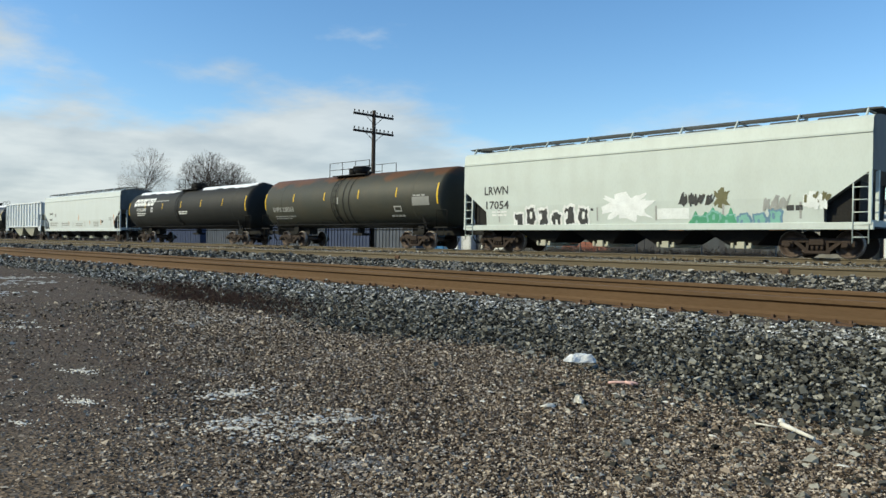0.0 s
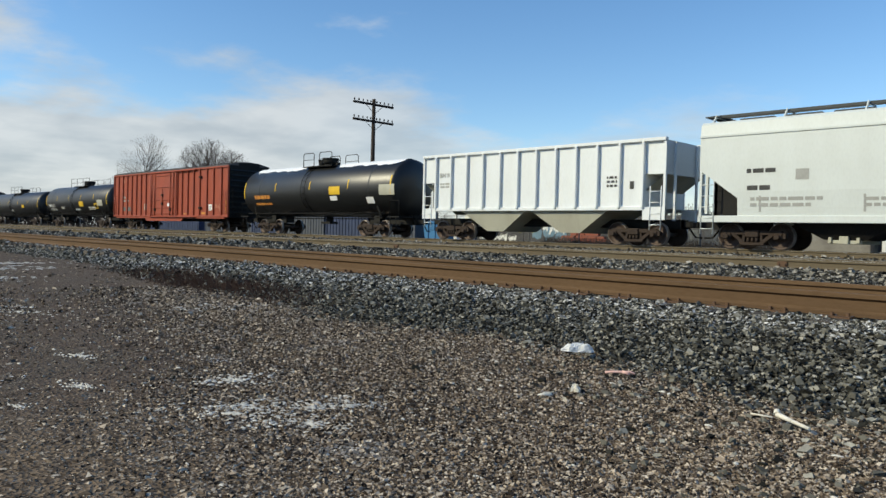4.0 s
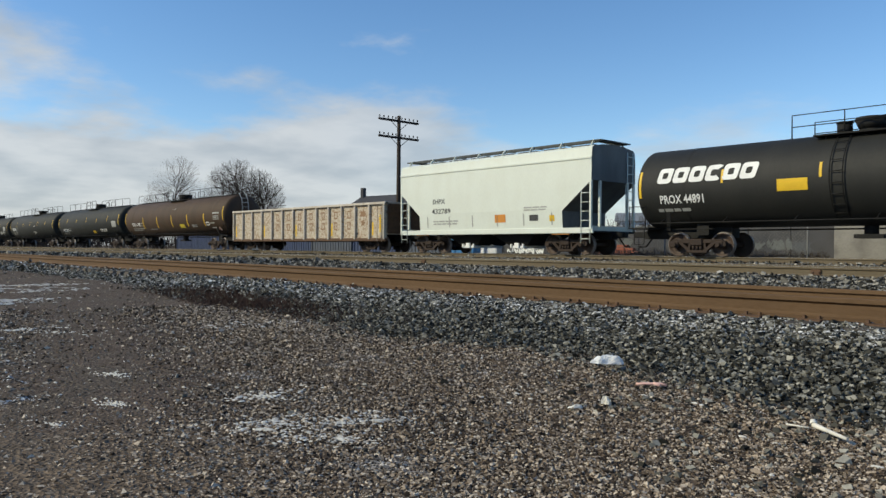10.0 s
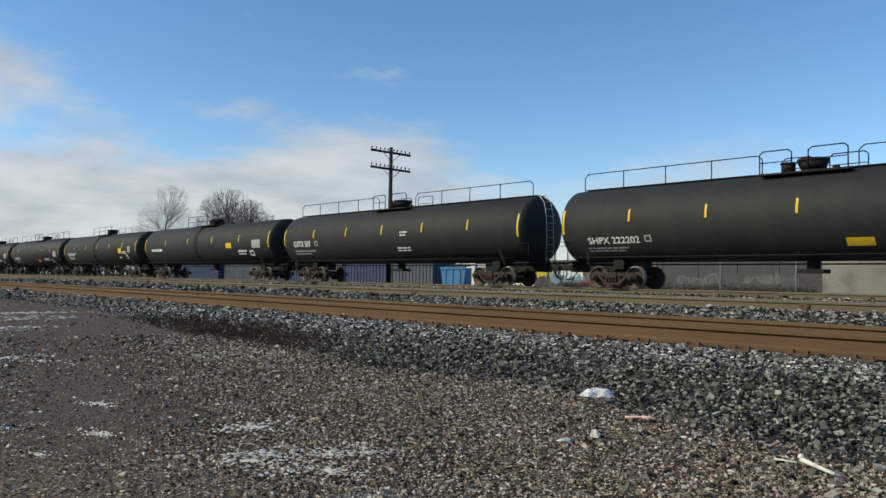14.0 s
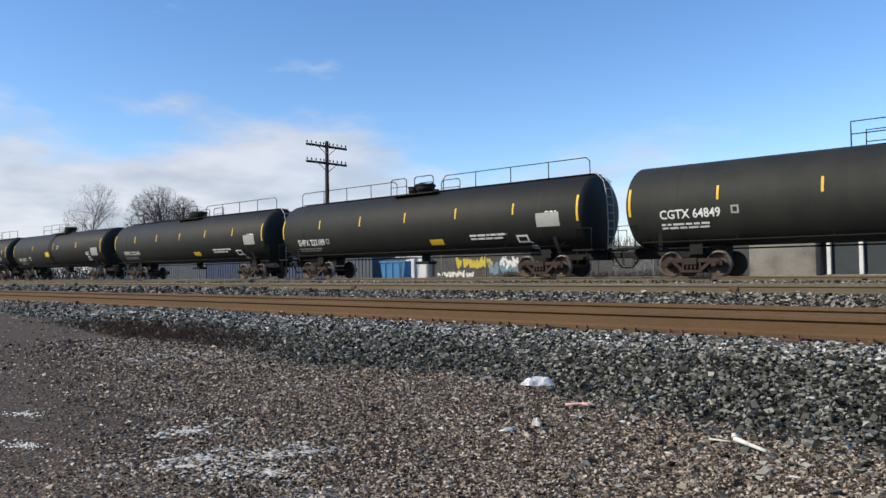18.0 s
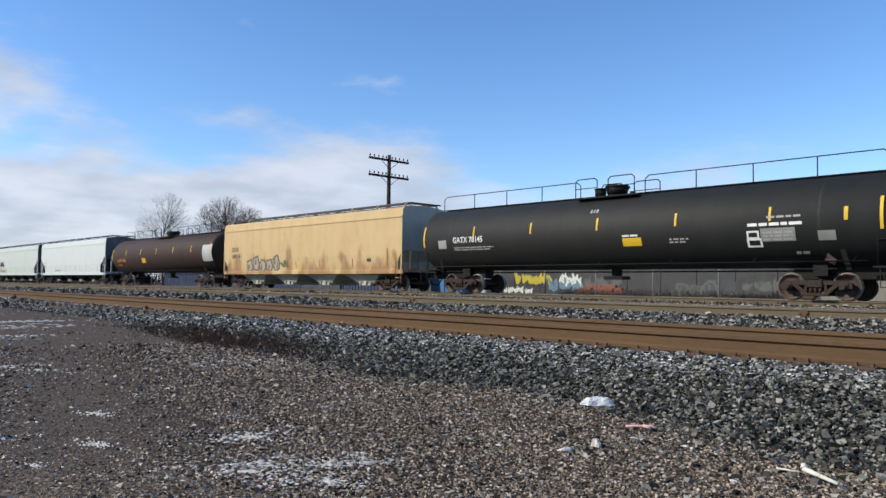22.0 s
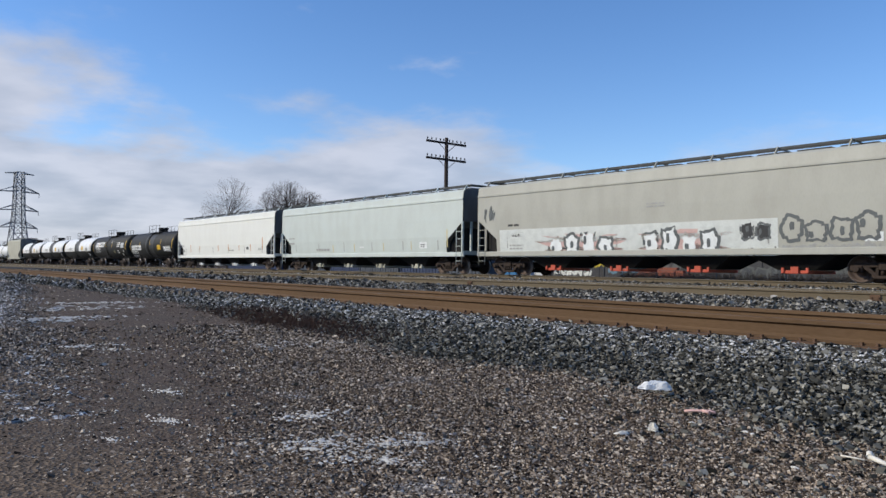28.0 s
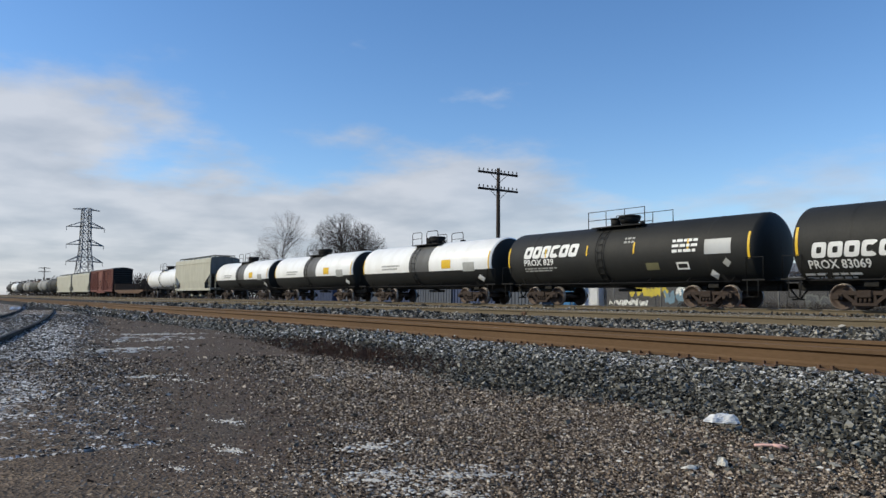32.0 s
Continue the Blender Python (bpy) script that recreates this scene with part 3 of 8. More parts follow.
def fast_mesh(name, verts, tris, mat):
    me = bpy.data.meshes.new(name)
    me.vertices.add(len(verts))
    me.vertices.foreach_set("co", np.ascontiguousarray(verts, dtype=np.float32).ravel())
    me.loops.add(tris.size)
    me.loops.foreach_set("vertex_index", np.ascontiguousarray(tris, dtype=np.int32).ravel())
    me.polygons.add(len(tris))
    me.polygons.foreach_set("loop_start", np.arange(0, tris.size, 3, dtype=np.int32))
    me.polygons.foreach_set("use_smooth", np.zeros(len(tris), dtype=bool))
    me.materials.append(MAT[mat])
    me.update(calc_edges=True)
    return me


rng = np.random.default_rng(7)


def stone_forms(n, detail):
    """Angular lumps about 1 across."""
    bm = bmesh.new()
    if detail:
        bmesh.ops.create_icosphere(bm, subdivisions=1, radius=0.5)
    else:
        bmesh.ops.create_cone(bm, cap_ends=True, cap_tris=False, segments=3, radius1=0.56, radius2=0.42, depth=0.82)
        bmesh.ops.triangulate(bm, faces=bm.faces)
    base = np.array([v.co for v in bm.verts])
    tri = np.array([[v.index for v in f.verts] for f in bm.faces])
    bm.free()
    forms = []
    for i in range(n):
        p = base * rng.uniform(0.65, 1.25, (len(base), 1)) + rng.uniform(-0.08, 0.08, (len(base), 3))
        p *= rng.uniform(0.65, 1.15, 3)
        forms.append(p)
    return forms, tri


def scatter(name, places, sizes, mat, detail=True, flat=0.75, label="", category="", parent=None):
    """One object of many loose stones."""
    forms, tri = stone_forms(12, detail)
    n, k = len(places), len(forms[0])
    q = rng.normal(size=(n, 4))
    q /= np.linalg.norm(q, axis=1)[:, None]
    w, x, y, z = q.T
    rot = np.stack([1 - 2 * (y * y + z * z), 2 * (x * y - w * z), 2 * (x * z + w * y), 2 * (x * y + w * z), 1 - 2 * (x * x + z * z),
                    2 * (y * z - w * x), 2 * (x * z - w * y), 2 * (y * z + w * x), 1 - 2 * (x * x + y * y)], 1).reshape(n, 3, 3)
    form = np.stack(forms)[rng.integers(0, len(forms), n)]
    p = np.einsum("nij,nkj->nki", rot, form) * sizes[:, None, None]
    p[:, :, 2] *= flat
    p += places[:, None, :]
    tris = (tri[None] + (np.arange(n) * k)[:, None, None]).reshape(-1, 3)
    ob = new(name, fast_mesh(name, p.reshape(-1, 3), tris, mat))
    if parent:
        ob.parent = parent
    return tagged(ob, label, category, "", "stuff")


# ---- ground and ballast ----
BED = [(3.9, -0.03), (4.75, 0.02), (5.05, 0.07), (5.75, 0.17), (6.1, 0.178), (9.0, 0.19), (15.0, 0.235), (18.5, 0.27), (25.0, 0.31), (29.3, 0.31), (30.6, 0.12), (32.5, -0.03)]


def soft(v, a, b):
    """0 below a, 1 above b, smooth between."""
    t = np.clip((np.asarray(v, float) - a) / (b - a), 0, 1)
    return t * t * (3 - 2 * t)


def toe(x):
    """How far the foot of the ballast shoulder comes out towards the lot; it draws back up the line."""
    x = np.asarray(x, float)
    return 1.0 * np.exp(-((x + 0.9) / 1.7) ** 2) + 0.3 * np.exp(-((x + 5.6) / 1.3) ** 2) - 1.3 * soft(-x, 6.5, 19.0) + 0.10 * np.sin(x * 0.9) + 0.08 * np.sin(x * 2.3 + 1)


def out_of(x, y):
    """Place across the shoulder, with the foot drawn in or out."""
    y = np.asarray(y, float)
    return y + toe(x) * np.clip((6.6 - y) / 1.0, 0, 1)


def bed_height(x, y):
    return np.interp(out_of(x, y), [p[0] for p in BED], [p[1] for p in BED])


def snow_line(x):
    """The lot is snowed over on the siding's side of this line."""
    return 0.19 * np.abs(x) - 0.2 - 0.0006 * np.asarray(x, float) ** 2


def muddy(x, y):
    """1 on the bare wheel tracks that cross the lot, 0 on loose gravel."""
    far = 0.72 * soft(-np.asarray(x, float), 6.5, 11.5)
    lane = 0.3 + 0.27 * np.abs(x)
    track = np.exp(-((y - lane) / (0.38 + 0.1 * np.abs(x))) ** 2) * soft(-np.asarray(x, float), 2.4, 4.2)
    return np.maximum(far, track) * soft(y, snow_line(x) - 0.15, snow_line(x) + 0.35)


def make_ground():
    s = Shape()
    xs = [-3000, -800, -300, -120] + list(np.arange(-60, 21, 4.0)) + [60, 200, 800, 3000]
    ys = [-3000, -600, -100, -30, -10, -5, 0, 2, 4, 6, 10, 20, 34, 60, 150, 600, 3000]
    p = []
    for y in ys:
        for x in xs:
            near = abs(x) < 70 and abs(y) < 5
            p.append((x, y, 0.012 * math.sin(x * 1.3) * math.cos(y * 0.9) if near else 0.0))
    w = len(xs)
    s.add(p, [(j * w + i, j * w + i + 1, (j + 1) * w + i + 1, (j + 1) * w + i) for j in range(len(ys) - 1) for i in range(w - 1)], True)
    whole("ground", s, "ground", "brown packed gravel lot with thin patches of snow", "ground", "structure")

    s = Shape()
    xs = [-1500, -600, -300, -200] + list(np.arange(-120, -40, 8.0)) + list(np.arange(-40, 9, 0.5)) + [16, 40, 120, 400, 800]
    ys = [3.3, 3.6, 3.9, 4.2, 4.5, 4.75, 5.0, 5.25, 5.5, 5.75, 6.0, 6.3, 6.6, 9.0, 12, 15, 18.5, 25, 29.3, 30.0, 30.6, 32.5]
    p = [(x, y, float(bed_height(x, y)) - 0.02) for y in ys for x in xs]
    w = len(xs)
    s.add(p, [(j * w + i, j * w + i + 1, (j + 1) * w + i + 1, (j + 1) * w + i) for j in range(len(ys) - 1) for i in range(w - 1)], True)
    return whole("ballast_bed", s, "ballast_bed", "grey crushed stone ballast bed dusted with snow", "ballast", "structure")


bed = make_ground()


def ballast_patch(x0, x1, y0, y1, per_m2, size, mat, detail, sink=0.3, edge=False):
    n = int((x1 - x0) * (y1 - y0) * per_m2)
    x, y = rng.uniform(x0, x1, n), rng.uniform(y0, y1, n)
    if edge:
        keep = out_of(x, y) > 4.76 + rng.normal(0, 0.1, n) - 0.5 * rng.random(n) ** 4
        x, y = x[keep], y[keep]
    s = size * rng.lognormal(0, 0.28, len(x))
    z = bed_height(x, y) + s * rng.uniform(-0.25 - sink, 0.8, len(x))
    scatter("ballast_stones", np.stack([x, y, np.maximum(z, 0.0)], 1), s, mat, detail, label="loose grey crushed stones with snow on top", category="ballast")


ballast_patch(-9, 1.5, 3.3, 6.53, 4600, 0.0255, "ballast", False, 0.6, edge=True)
ballast_patch(-24, -9, 4.6, 6.53, 1700, 0.037, "ballast", False, edge=True)
ballast_patch(-60, -24, 5.4, 6.42, 260, 0.075, "ballast", False, edge=True)
ballast_patch(-24, -1, 8.3, 15.4, 600, 0.048, "ballast_mid", False)
ballast_patch(-60, -22, 8.3, 15.4, 90, 0.085, "ballast_mid", False)
ballast_patch(-45, -3, 17.4, 25.8, 40, 0.07, "ballast_mid", False)


def lot_pebbles():
    n = 330000
    r = 1.85 + 8.6 * rng.random(n) ** 1.75
    a = np.radians(rng.uniform(6, 92, n))
    x, y = -r * np.sin(a), r * np.cos(a)
    drift = np.sin(x * 1.9 + 0.7 * np.sin(y * 2.3)) * np.cos(y * 1.4 + 1.1 * np.sin(x * 1.1))
    keep = (out_of(x, y) < 4.95) & (rng.random(n) < np.clip(0.95 + 0.2 * drift, 0.75, 1) * (1 - 0.93 * muddy(x, y)))
    x, y = x[keep], y[keep]
    s = 0.0105 * rng.lognormal(0, 0.3, len(x)) * np.clip(np.hypot(x, y) / 4.8, 1, 2.0)
    scatter("lot_pebbles", np.stack([x, y, s * 0.2], 1), s, "pebble", False, 0.72, "loose brown and grey pebbles on the gravel lot", "gravel")
    # stones with snow between them beside the siding
    m = 30000
    x = -4.2 - 30 * rng.random(m) ** 1.7
    y = snow_line(x) + 0.35 - (0.3 + 0.16 * np.abs(x)) * rng.random(m) ** 0.8 + rng.normal(0, 0.15, m)
    s = 0.011 * rng.lognormal(0, 0.34, m) * (1 + 0.1 * np.abs(x))
    scatter("siding_stones", np.stack([x, y, s * 0.12], 1), s, "ballast_snowy", False, 0.65, "loose grey stones dusted with snow beside the siding", "gravel")
    # grey ballast kicked out over the lot
    m = 9000
    x, y = rng.uniform(-4.6, 0.6, m), rng.uniform(1.6, 4.9, m)
    keep = rng.random(m) < np.clip(0.3 + 0.3 * (x + 2.0) + 0.35 * (y - 3.3), 0.015, 1)
    s = 0.024 * rng.lognormal(0, 0.32, keep.sum())
    scatter("stray_stones", np.stack([x[keep], y[keep], s * 0.2], 1), s, "ballast", False, 0.75, "stray grey ballast stones on the gravel lot", "gravel")
    # coarse pebbles further off: a pale drift of them under the soil strip, few on the mud
    m = 60000
    r = 5.5 + 22 * rng.random(m) ** 1.4
    a = np.radians(rng.uniform(40, 92, m))
    x, y = -r * np.sin(a), r * np.cos(a)
    pale = np.exp(-((x + 6.7) / 1.0) ** 2 - ((y - 3.7) / 0.4) ** 2)
    keep = (out_of(x, y) < 4.8) & (y > snow_line(x)) & (rng.random(m) < 0.3 * (1 - 0.75 * muddy(x, y)) + pale + 0.12 * np.sin(x * 2.1) * np.sin(y * 3.0) - 0.02)
    s = 0.017 * rng.lognormal(0, 0.35, keep.sum()) * np.clip(r[keep] / 9, 0.9, 2.2)
    scatter("lot_pebbles", np.stack([x[keep], y[keep], s * 0.15], 1), s, "pebble", False, 0.65, "coarse pebbles on the far gravel lot", "gravel")


lot_pebbles()

# ---- tracks ----
RAIL = [(-0.076, 0.0), (0.076, 0.0), (0.076, 0.011), (0.03, 0.026), (0.010, 0.048), (0.009, 0.128), (0.024, 0.139), (0.037, 0.147), (0.037, 0.176), (0.028, 0.185),
        (-0.028, 0.185), (-0.037, 0.176), (-0.037, 0.147), (-0.024, 0.139), (-0.009, 0.128), (-0.010, 0.048), (-0.03, 0.026), (-0.076, 0.011)]


def make_track(name, y, top, mat, ties, label, worn=True):
    root = thing(name, label, "railway track", pose(0, y, top), kind="structure")
    for side in (-1, 1):
        s = Shape().draw([(side * 0.755 + a, b - 0.186) for a, b in RAIL], -1400, 700)
        rail = part("rail", s, mat, root)
        if worn:
            part("rail_head_top", Shape().box(-1400, 700, side * 0.755 - 0.027, side * 0.755 + 0.027, -0.004, 0.002), "rail_worn", rail, "polished running surface")
    tie = Shape().block(-0.115, 0.115, -1.3, 1.3, -0.36, -0.195, 0.012).mesh("tie", "tie")
    plate = Shape().box(-0.1, 0.1, -0.19, 0.19, -0.197, -0.182)
    for dx in (-0.06, 0.06):
        for dy in (-0.1, 0.1):
            plate.box(dx - 0.011, dx + 0.011, dy - 0.016, dy + 0.016, -0.185, -0.155)
    plate = plate.mesh("tie_plate", "steel_rust")
    for i in range(ties[2]):
        x = ties[0] + (ties[1] - ties[0]) * i / ties[2] + random.uniform(-0.02, 0.02)
        t = part("tie", tie, None, root, at=pose(x, random.uniform(-0.03, 0.03), 0, 0, 0, random.uniform(-0.6, 0.6)))
        part("tie_plate", plate, None, t, at=pose(0, -0.755, 0))
    return root


track_near = make_track("track_near", TRACK_NEAR, RAIL_NEAR, "rail", (-40, 6, 92), "rusty brown rails on ties with snow at their ends", worn=False)
track_mid = make_track("track_mid", TRACK_MID, RAIL_MID, "rail_mid", (-60, 6, 120), "brown rails with a polished top")
track_far = make_track("track_far", TRACK_FAR, RAIL_FAR, "rail_mid", (-80, 6, 140), "rails under the passing freight train")


def joint_bar(x, parent, side):
    s = Shape().block(x - 0.10, x + 0.10, side * 0.755 - 0.045, side * 0.755 - 0.012, -0.165, -0.05, 0.008)
    for i in range(2):
        s.rod((x - 0.06 + 0.12 * i, side * 0.755 - 0.07, -0.105), (x - 0.06 + 0.12 * i, side * 0.755 - 0.03, -0.105), 0.018, 6)
    part("joint_bar", s, "steel_rust", parent, "bolted joint bar")


for x in (-5.95, -17.9, -29.8, -41.7):
    joint_bar(x, track_mid, -1)


def spur_y(x):
    return 8.35 - 0.00128 * max(x + 90.0, 0.0) ** 2


def make_spur():
    root = thing("siding_track", "curved siding rails half buried in snow", "railway track", kind="structure")
    for off in (0.0, -1.435):
        s = Shape()
        xs = list(np.arange(-88, 4, 2.0))
        p = []
        for x in xs:
            slope = (spur_y(x + 0.5) - spur_y(x - 0.5))
            n = Vector((-slope, 1, 0)).normalized()
            for a, b in RAIL:
                p.append((x + n.x * (off + a), spur_y(x) + n.y * (off + a), max(float(bed_height(x, spur_y(x))), 0.0) + b * 0.6 - 0.02))
        k = len(RAIL)
        s.add(p, [(j * k + i, j * k + (i + 1) % k, (j + 1) * k + (i + 1) % k, (j + 1) * k + i) for j in range(len(xs) - 1) for i in range(k)])
        part("rail", s, "under", root, "dark rusty curved rail")
    tie = Shape().block(-0.115, 0.115, -1.3, 1.3, -0.15, 0.012, 0.01).mesh("tie", "tie")
    for i in range(70):
        x = -48 + 0.65 * i
        slope = math.degrees(math.atan(spur_y(x + 0.5) - spur_y(x - 0.5)))
        part("tie", tie, None, root, at=pose(x, spur_y(x) - 0.72, max(float(bed_height(x, spur_y(x))), 0) - 0.015, 0, 0, slope))


make_spur()


# ---- litter and snow on the lot ----
def blob_shape(w, d, h, seed, rings=5, around=18):
    r = random.Random(seed)
    lobes = [(r.uniform(0, 6.3), r.uniform(0.1, 0.28), k) for k in (2, 3, 4, 5)]
    s, p, f = Shape(), [], []
    for j in range(rings):
        t = j / (rings - 1)
        for i in range(around):
            a = 2 * math.pi * i / around
            m = 1 + sum(amp * math.sin(k * a + ph) for ph, amp, k in lobes) * 0.6
            k = math.cos(t * math.pi / 2)
            p.append((w / 2 * m * k * math.cos(a), d / 2 * m * k * math.sin(a), h * math.sin(t * math.pi / 2) * (1 + 0.25 * math.sin(3 * a + j)) - 0.006))
    for j in range(rings - 1):
        for i in range(around):
            f.append((j * around + i, j * around + (i + 1) % around, (j + 1) * around + (i + 1) % around, (j + 1) * around + i))
    return s.add(p, f, True)


def snow_patch(x, y, w, d, seed, turn=0):
    """Broken flecks of old snow lying between the pebbles."""
    r = random.Random(seed)
    s = Shape()
    for i in range(80):
        a, q = r.uniform(0, 6.28), abs(r.gauss(0, 0.85))
        e = r.uniform(0.5, 1.0) ** 2
        b = blob_shape(0.034 * e, 0.017 * e, r.uniform(0.003, 0.006), seed * 150 + i, 3, 6)
        ox, oy = math.cos(a) * q * w / 2, math.sin(a) * q * d / 2
        s.add([(px + ox, py + oy, pz + 0.008) for px, py, pz in b.v], b.f, True)
    whole("snow_patch", s, "snow", "thin broken patch of old snow on the gravel", "snow", "stuff", at=pose(x, y, 0, 0, 0, turn))


def fleck(x, y, w, d, turn, seed, h=0.014):
    """One flake of old snow or ice."""
    whole("snow_patch", blob_shape(w, d, h, seed, 4, 16), "snow", "small white flake of old snow on the gravel", "snow", at=pose(x, y, 0.006, 0, 0, turn), group="snow flakes on the lot")


for i, (x, y, w, d, turn) in enumerate(((-3.55, 1.98, 0.30, 0.10, 20), (-2.91, 1.62, 0.34, 0.16, 40), (-2.80, 1.93, 0.40, 0.14, 50), (-2.55, 1.78, 0.26, 0.12, 30), (-2.72, 2.10, 0.22, 0.08, 60),
                                        (-4.74, 1.62, 0.16, 0.06, 10), (-3.86, 1.31, 0.14, 0.05, 10), (-3.59, 0.97, 0.30, 0.10, 5), (-11.5, 2.4, 1.2, 0.3, 80), (-7.4, 2.0, 0.7, 0.25, 30), (-2.95, 1.72, 0.36, 0.16, 45))):
    snow_patch(x, y, w * 1.5, d * 1.8, 60 + i, turn)
    fleck(x + 0.02, y, min(w, 0.3) * 0.35, min(d, 0.1) * 0.35, turn, 80 + i, 0.009)
def snow_flecks():
    """Small bits of old snow strewn over the lot."""
    r = random.Random(41)
    s = Shape()
    for i in range(420):
        a, q = radians(r.uniform(12, 90)), 2.3 + 12 * r.random() ** 1.3
        x, y = -q * math.sin(a), q * math.cos(a)
        if y > 4.3 or r.random() > 0.3 + 0.7 * max(0, math.sin(x * 1.3 + 2 * math.sin(y * 1.7))):
            continue
        b = blob_shape(r.uniform(0.012, 0.05), r.uniform(0.008, 0.022), r.uniform(0.004, 0.008), 900 + i, 3, 7)
        s.add([(px + x, py + y, pz + 0.008) for px, py, pz in b.v], b.f, True)
    whole("snow_flecks", s, "snow", "small flecks of old snow strewn over the gravel", "snow", "stuff")


snow_flecks()
for k in range(7):
    for j in range(4):
        fleck(-14.7 + 0.5 * math.sin(k * 2.1 + j), 2.75 + 0.25 * k + 0.07 * j, 0.08 + 0.03 * ((k + j) % 4), 0.05 + 0.02 * (k % 3), 60 + 20 * j, 120 + 5 * k + j, 0.014)
        fleck(-11.6 + 0.4 * math.sin(k * 1.7 + j), 1.9 + 0.12 * k + 0.05 * j, 0.06 + 0.02 * ((k + j) % 4), 0.04 + 0.015 * (k % 3), 70 + 15 * j, 170 + 5 * k + j, 0.012)


def snow_streaks():
    """Thin wind-blown streaks of snow across the far lot."""
    r = random.Random(63)
    s = Shape()
    for cx, cy, wx, wy, n in ((-16.1, 4.0, 0.30, 0.75, 230), (-12.0, 2.7, 0.18, 0.4, 90), (-7.8, 1.9, 0.10, 0.3, 50), (-14.0, 3.3, 0.2, 0.5, 60), (-3.56, 2.02, 0.07, 0.2, 70), (-3.0, 1.68, 0.06, 0.14, 60), (-2.72, 1.72, 0.09, 0.16, 70), (-2.82, 1.98, 0.05, 0.13, 50), (-2.64, 1.62, 0.05, 0.1, 30), (-6.9, 3.6, 0.2, 0.5, 60)):
        for k in range(n):
            e = 0.0085 * abs(cx) ** 0.7 * r.uniform(0.4, 1.3) ** 2
            b = blob_shape(e, e * r.uniform(0.4, 1.5), r.uniform(0.1, 0.2) * e, r.randrange(9999), 3, 8)
            ox, oy = cx + r.gauss(0, wx) * 0.6 + 0.35 * wx * math.sin(k), cy + r.gauss(0, wy) * 0.7
            s.add([(px + ox, py + oy, pz + 0.01) for px, py, pz in b.v], b.f, True)
    whole("snow_streaks", s, "snow", "thin wind-blown streaks of old snow on the lot", "snow", "stuff")


snow_streaks()


def crumpled(w, d, h, seed):
    """A blob with folds and dents, like thin plastic or cloth."""
    r = random.Random(seed)
    s = blob_shape(w, d, h, seed, 9, 30)
    s.v = [(x + r.uniform(-0.004, 0.004), y + r.uniform(-0.003, 0.003), max(min(z, 0.82 * h) + 0.12 * h * math.sin(x * 60 + 2) * math.cos(y * 80) + r.uniform(-0.002, 0.002), -0.005)) for x, y, z in s.v]
    s.smooth = [False] * len(s.smooth)
    return s


bag = whole("plastic_bag", crumpled(0.2, 0.085, 0.055, 5), "plastic_white", "crumpled white plastic bag lying at the ballast foot", "litter", at=pose(-2.83, 4.05, 0.058, 0, 0, 52))
scrap = Shape().path([(-0.085, 0.0, 0.010), (-0.04, 0.010, 0.014), (0.01, -0.004, 0.018), (0.05, 0.014, 0.018), (0.08, 0.0, 0.012)], 0.0075, 7).path([(0.01, 0, 0.02), (0.05, -0.03, 0.016)], 0.009, 6)
whole("cloth_scrap", scrap, "plastic_pink", "torn pinkish scrap lying on the gravel", "litter", at=pose(-2.31, 3.73, 0.015, 0, 0, 30))
whole("paper_scrap", crumpled(0.05, 0.03, 0.038, 12), "bone_white", "small off-white scrap on the gravel", "litter", at=pose(-2.22, 3.17, 0.012, 0, 0, 20))
whole("paper_scrap", blob_shape(0.085, 0.03, 0.014, 15, 4, 14), "bone_white", "small off-white scrap on the gravel", "litter", at=pose(-2.28, 3.0, 0.01, 0, 0, 60))
stick = Shape().rod((-0.085, 0.045, 0.03), (0.0, 0.0, 0.022), 0.012, 8, 0.009).rod((0.0, 0.0, 0.022), (0.085, -0.05, 0.016), 0.009, 8, 0.007).rod((-0.085, 0.045, 0.03), (-0.092, 0.06, 0.046), 0.017, 8, 0.012).rod((-0.20, 0.04, 0.014), (-0.10, 0.035, 0.016), 0.004, 6)
whole("white_stick", stick, "bone_white", "short white broken stick with a knob on the gravel", "litter", at=pose(-1.2, 3.31, 0.012))


def dirt_strip():
    """Dark reddish soil clods and matted dead stalks along the foot of the ballast."""
    n = 9000
    x = rng.normal(-9.6, 1.5, n)
    y = 4.92 - 0.1 * (x + 9.8) + rng.normal(0, 0.2, n)
    s = 0.016 * rng.lognormal(0, 0.4, n)
    scatter("soil_clods", np.stack([x, y, np.maximum(bed_height(x, y), 0) + s * 0.2], 1), s, "dirt_red", False, 0.6, "dark reddish-brown soil clods along the ballast foot", "soil")
    r = random.Random(17)
    stalks = Shape()
    for k in range(2600):
        px = r.gauss(-9.7, 1.5)
        py = 4.95 - 0.1 * (px + 9.8) + r.gauss(0, 0.2)
        z = max(float(bed_height(px, py)), 0.0)
        a, h = r.uniform(0, 6.28), r.uniform(0.03, 0.11)
        stalks.rod((px, py, z), (px + math.cos(a) * h * 0.9, py + math.sin(a) * h * 0.9, z + h), 0.004, 3, 0.002, cap=False)
    whole("dead_weeds", stalks, "dead_stalk", "matted reddish-brown dead weeds at the ballast foot", "weeds", "stuff")


dirt_strip()


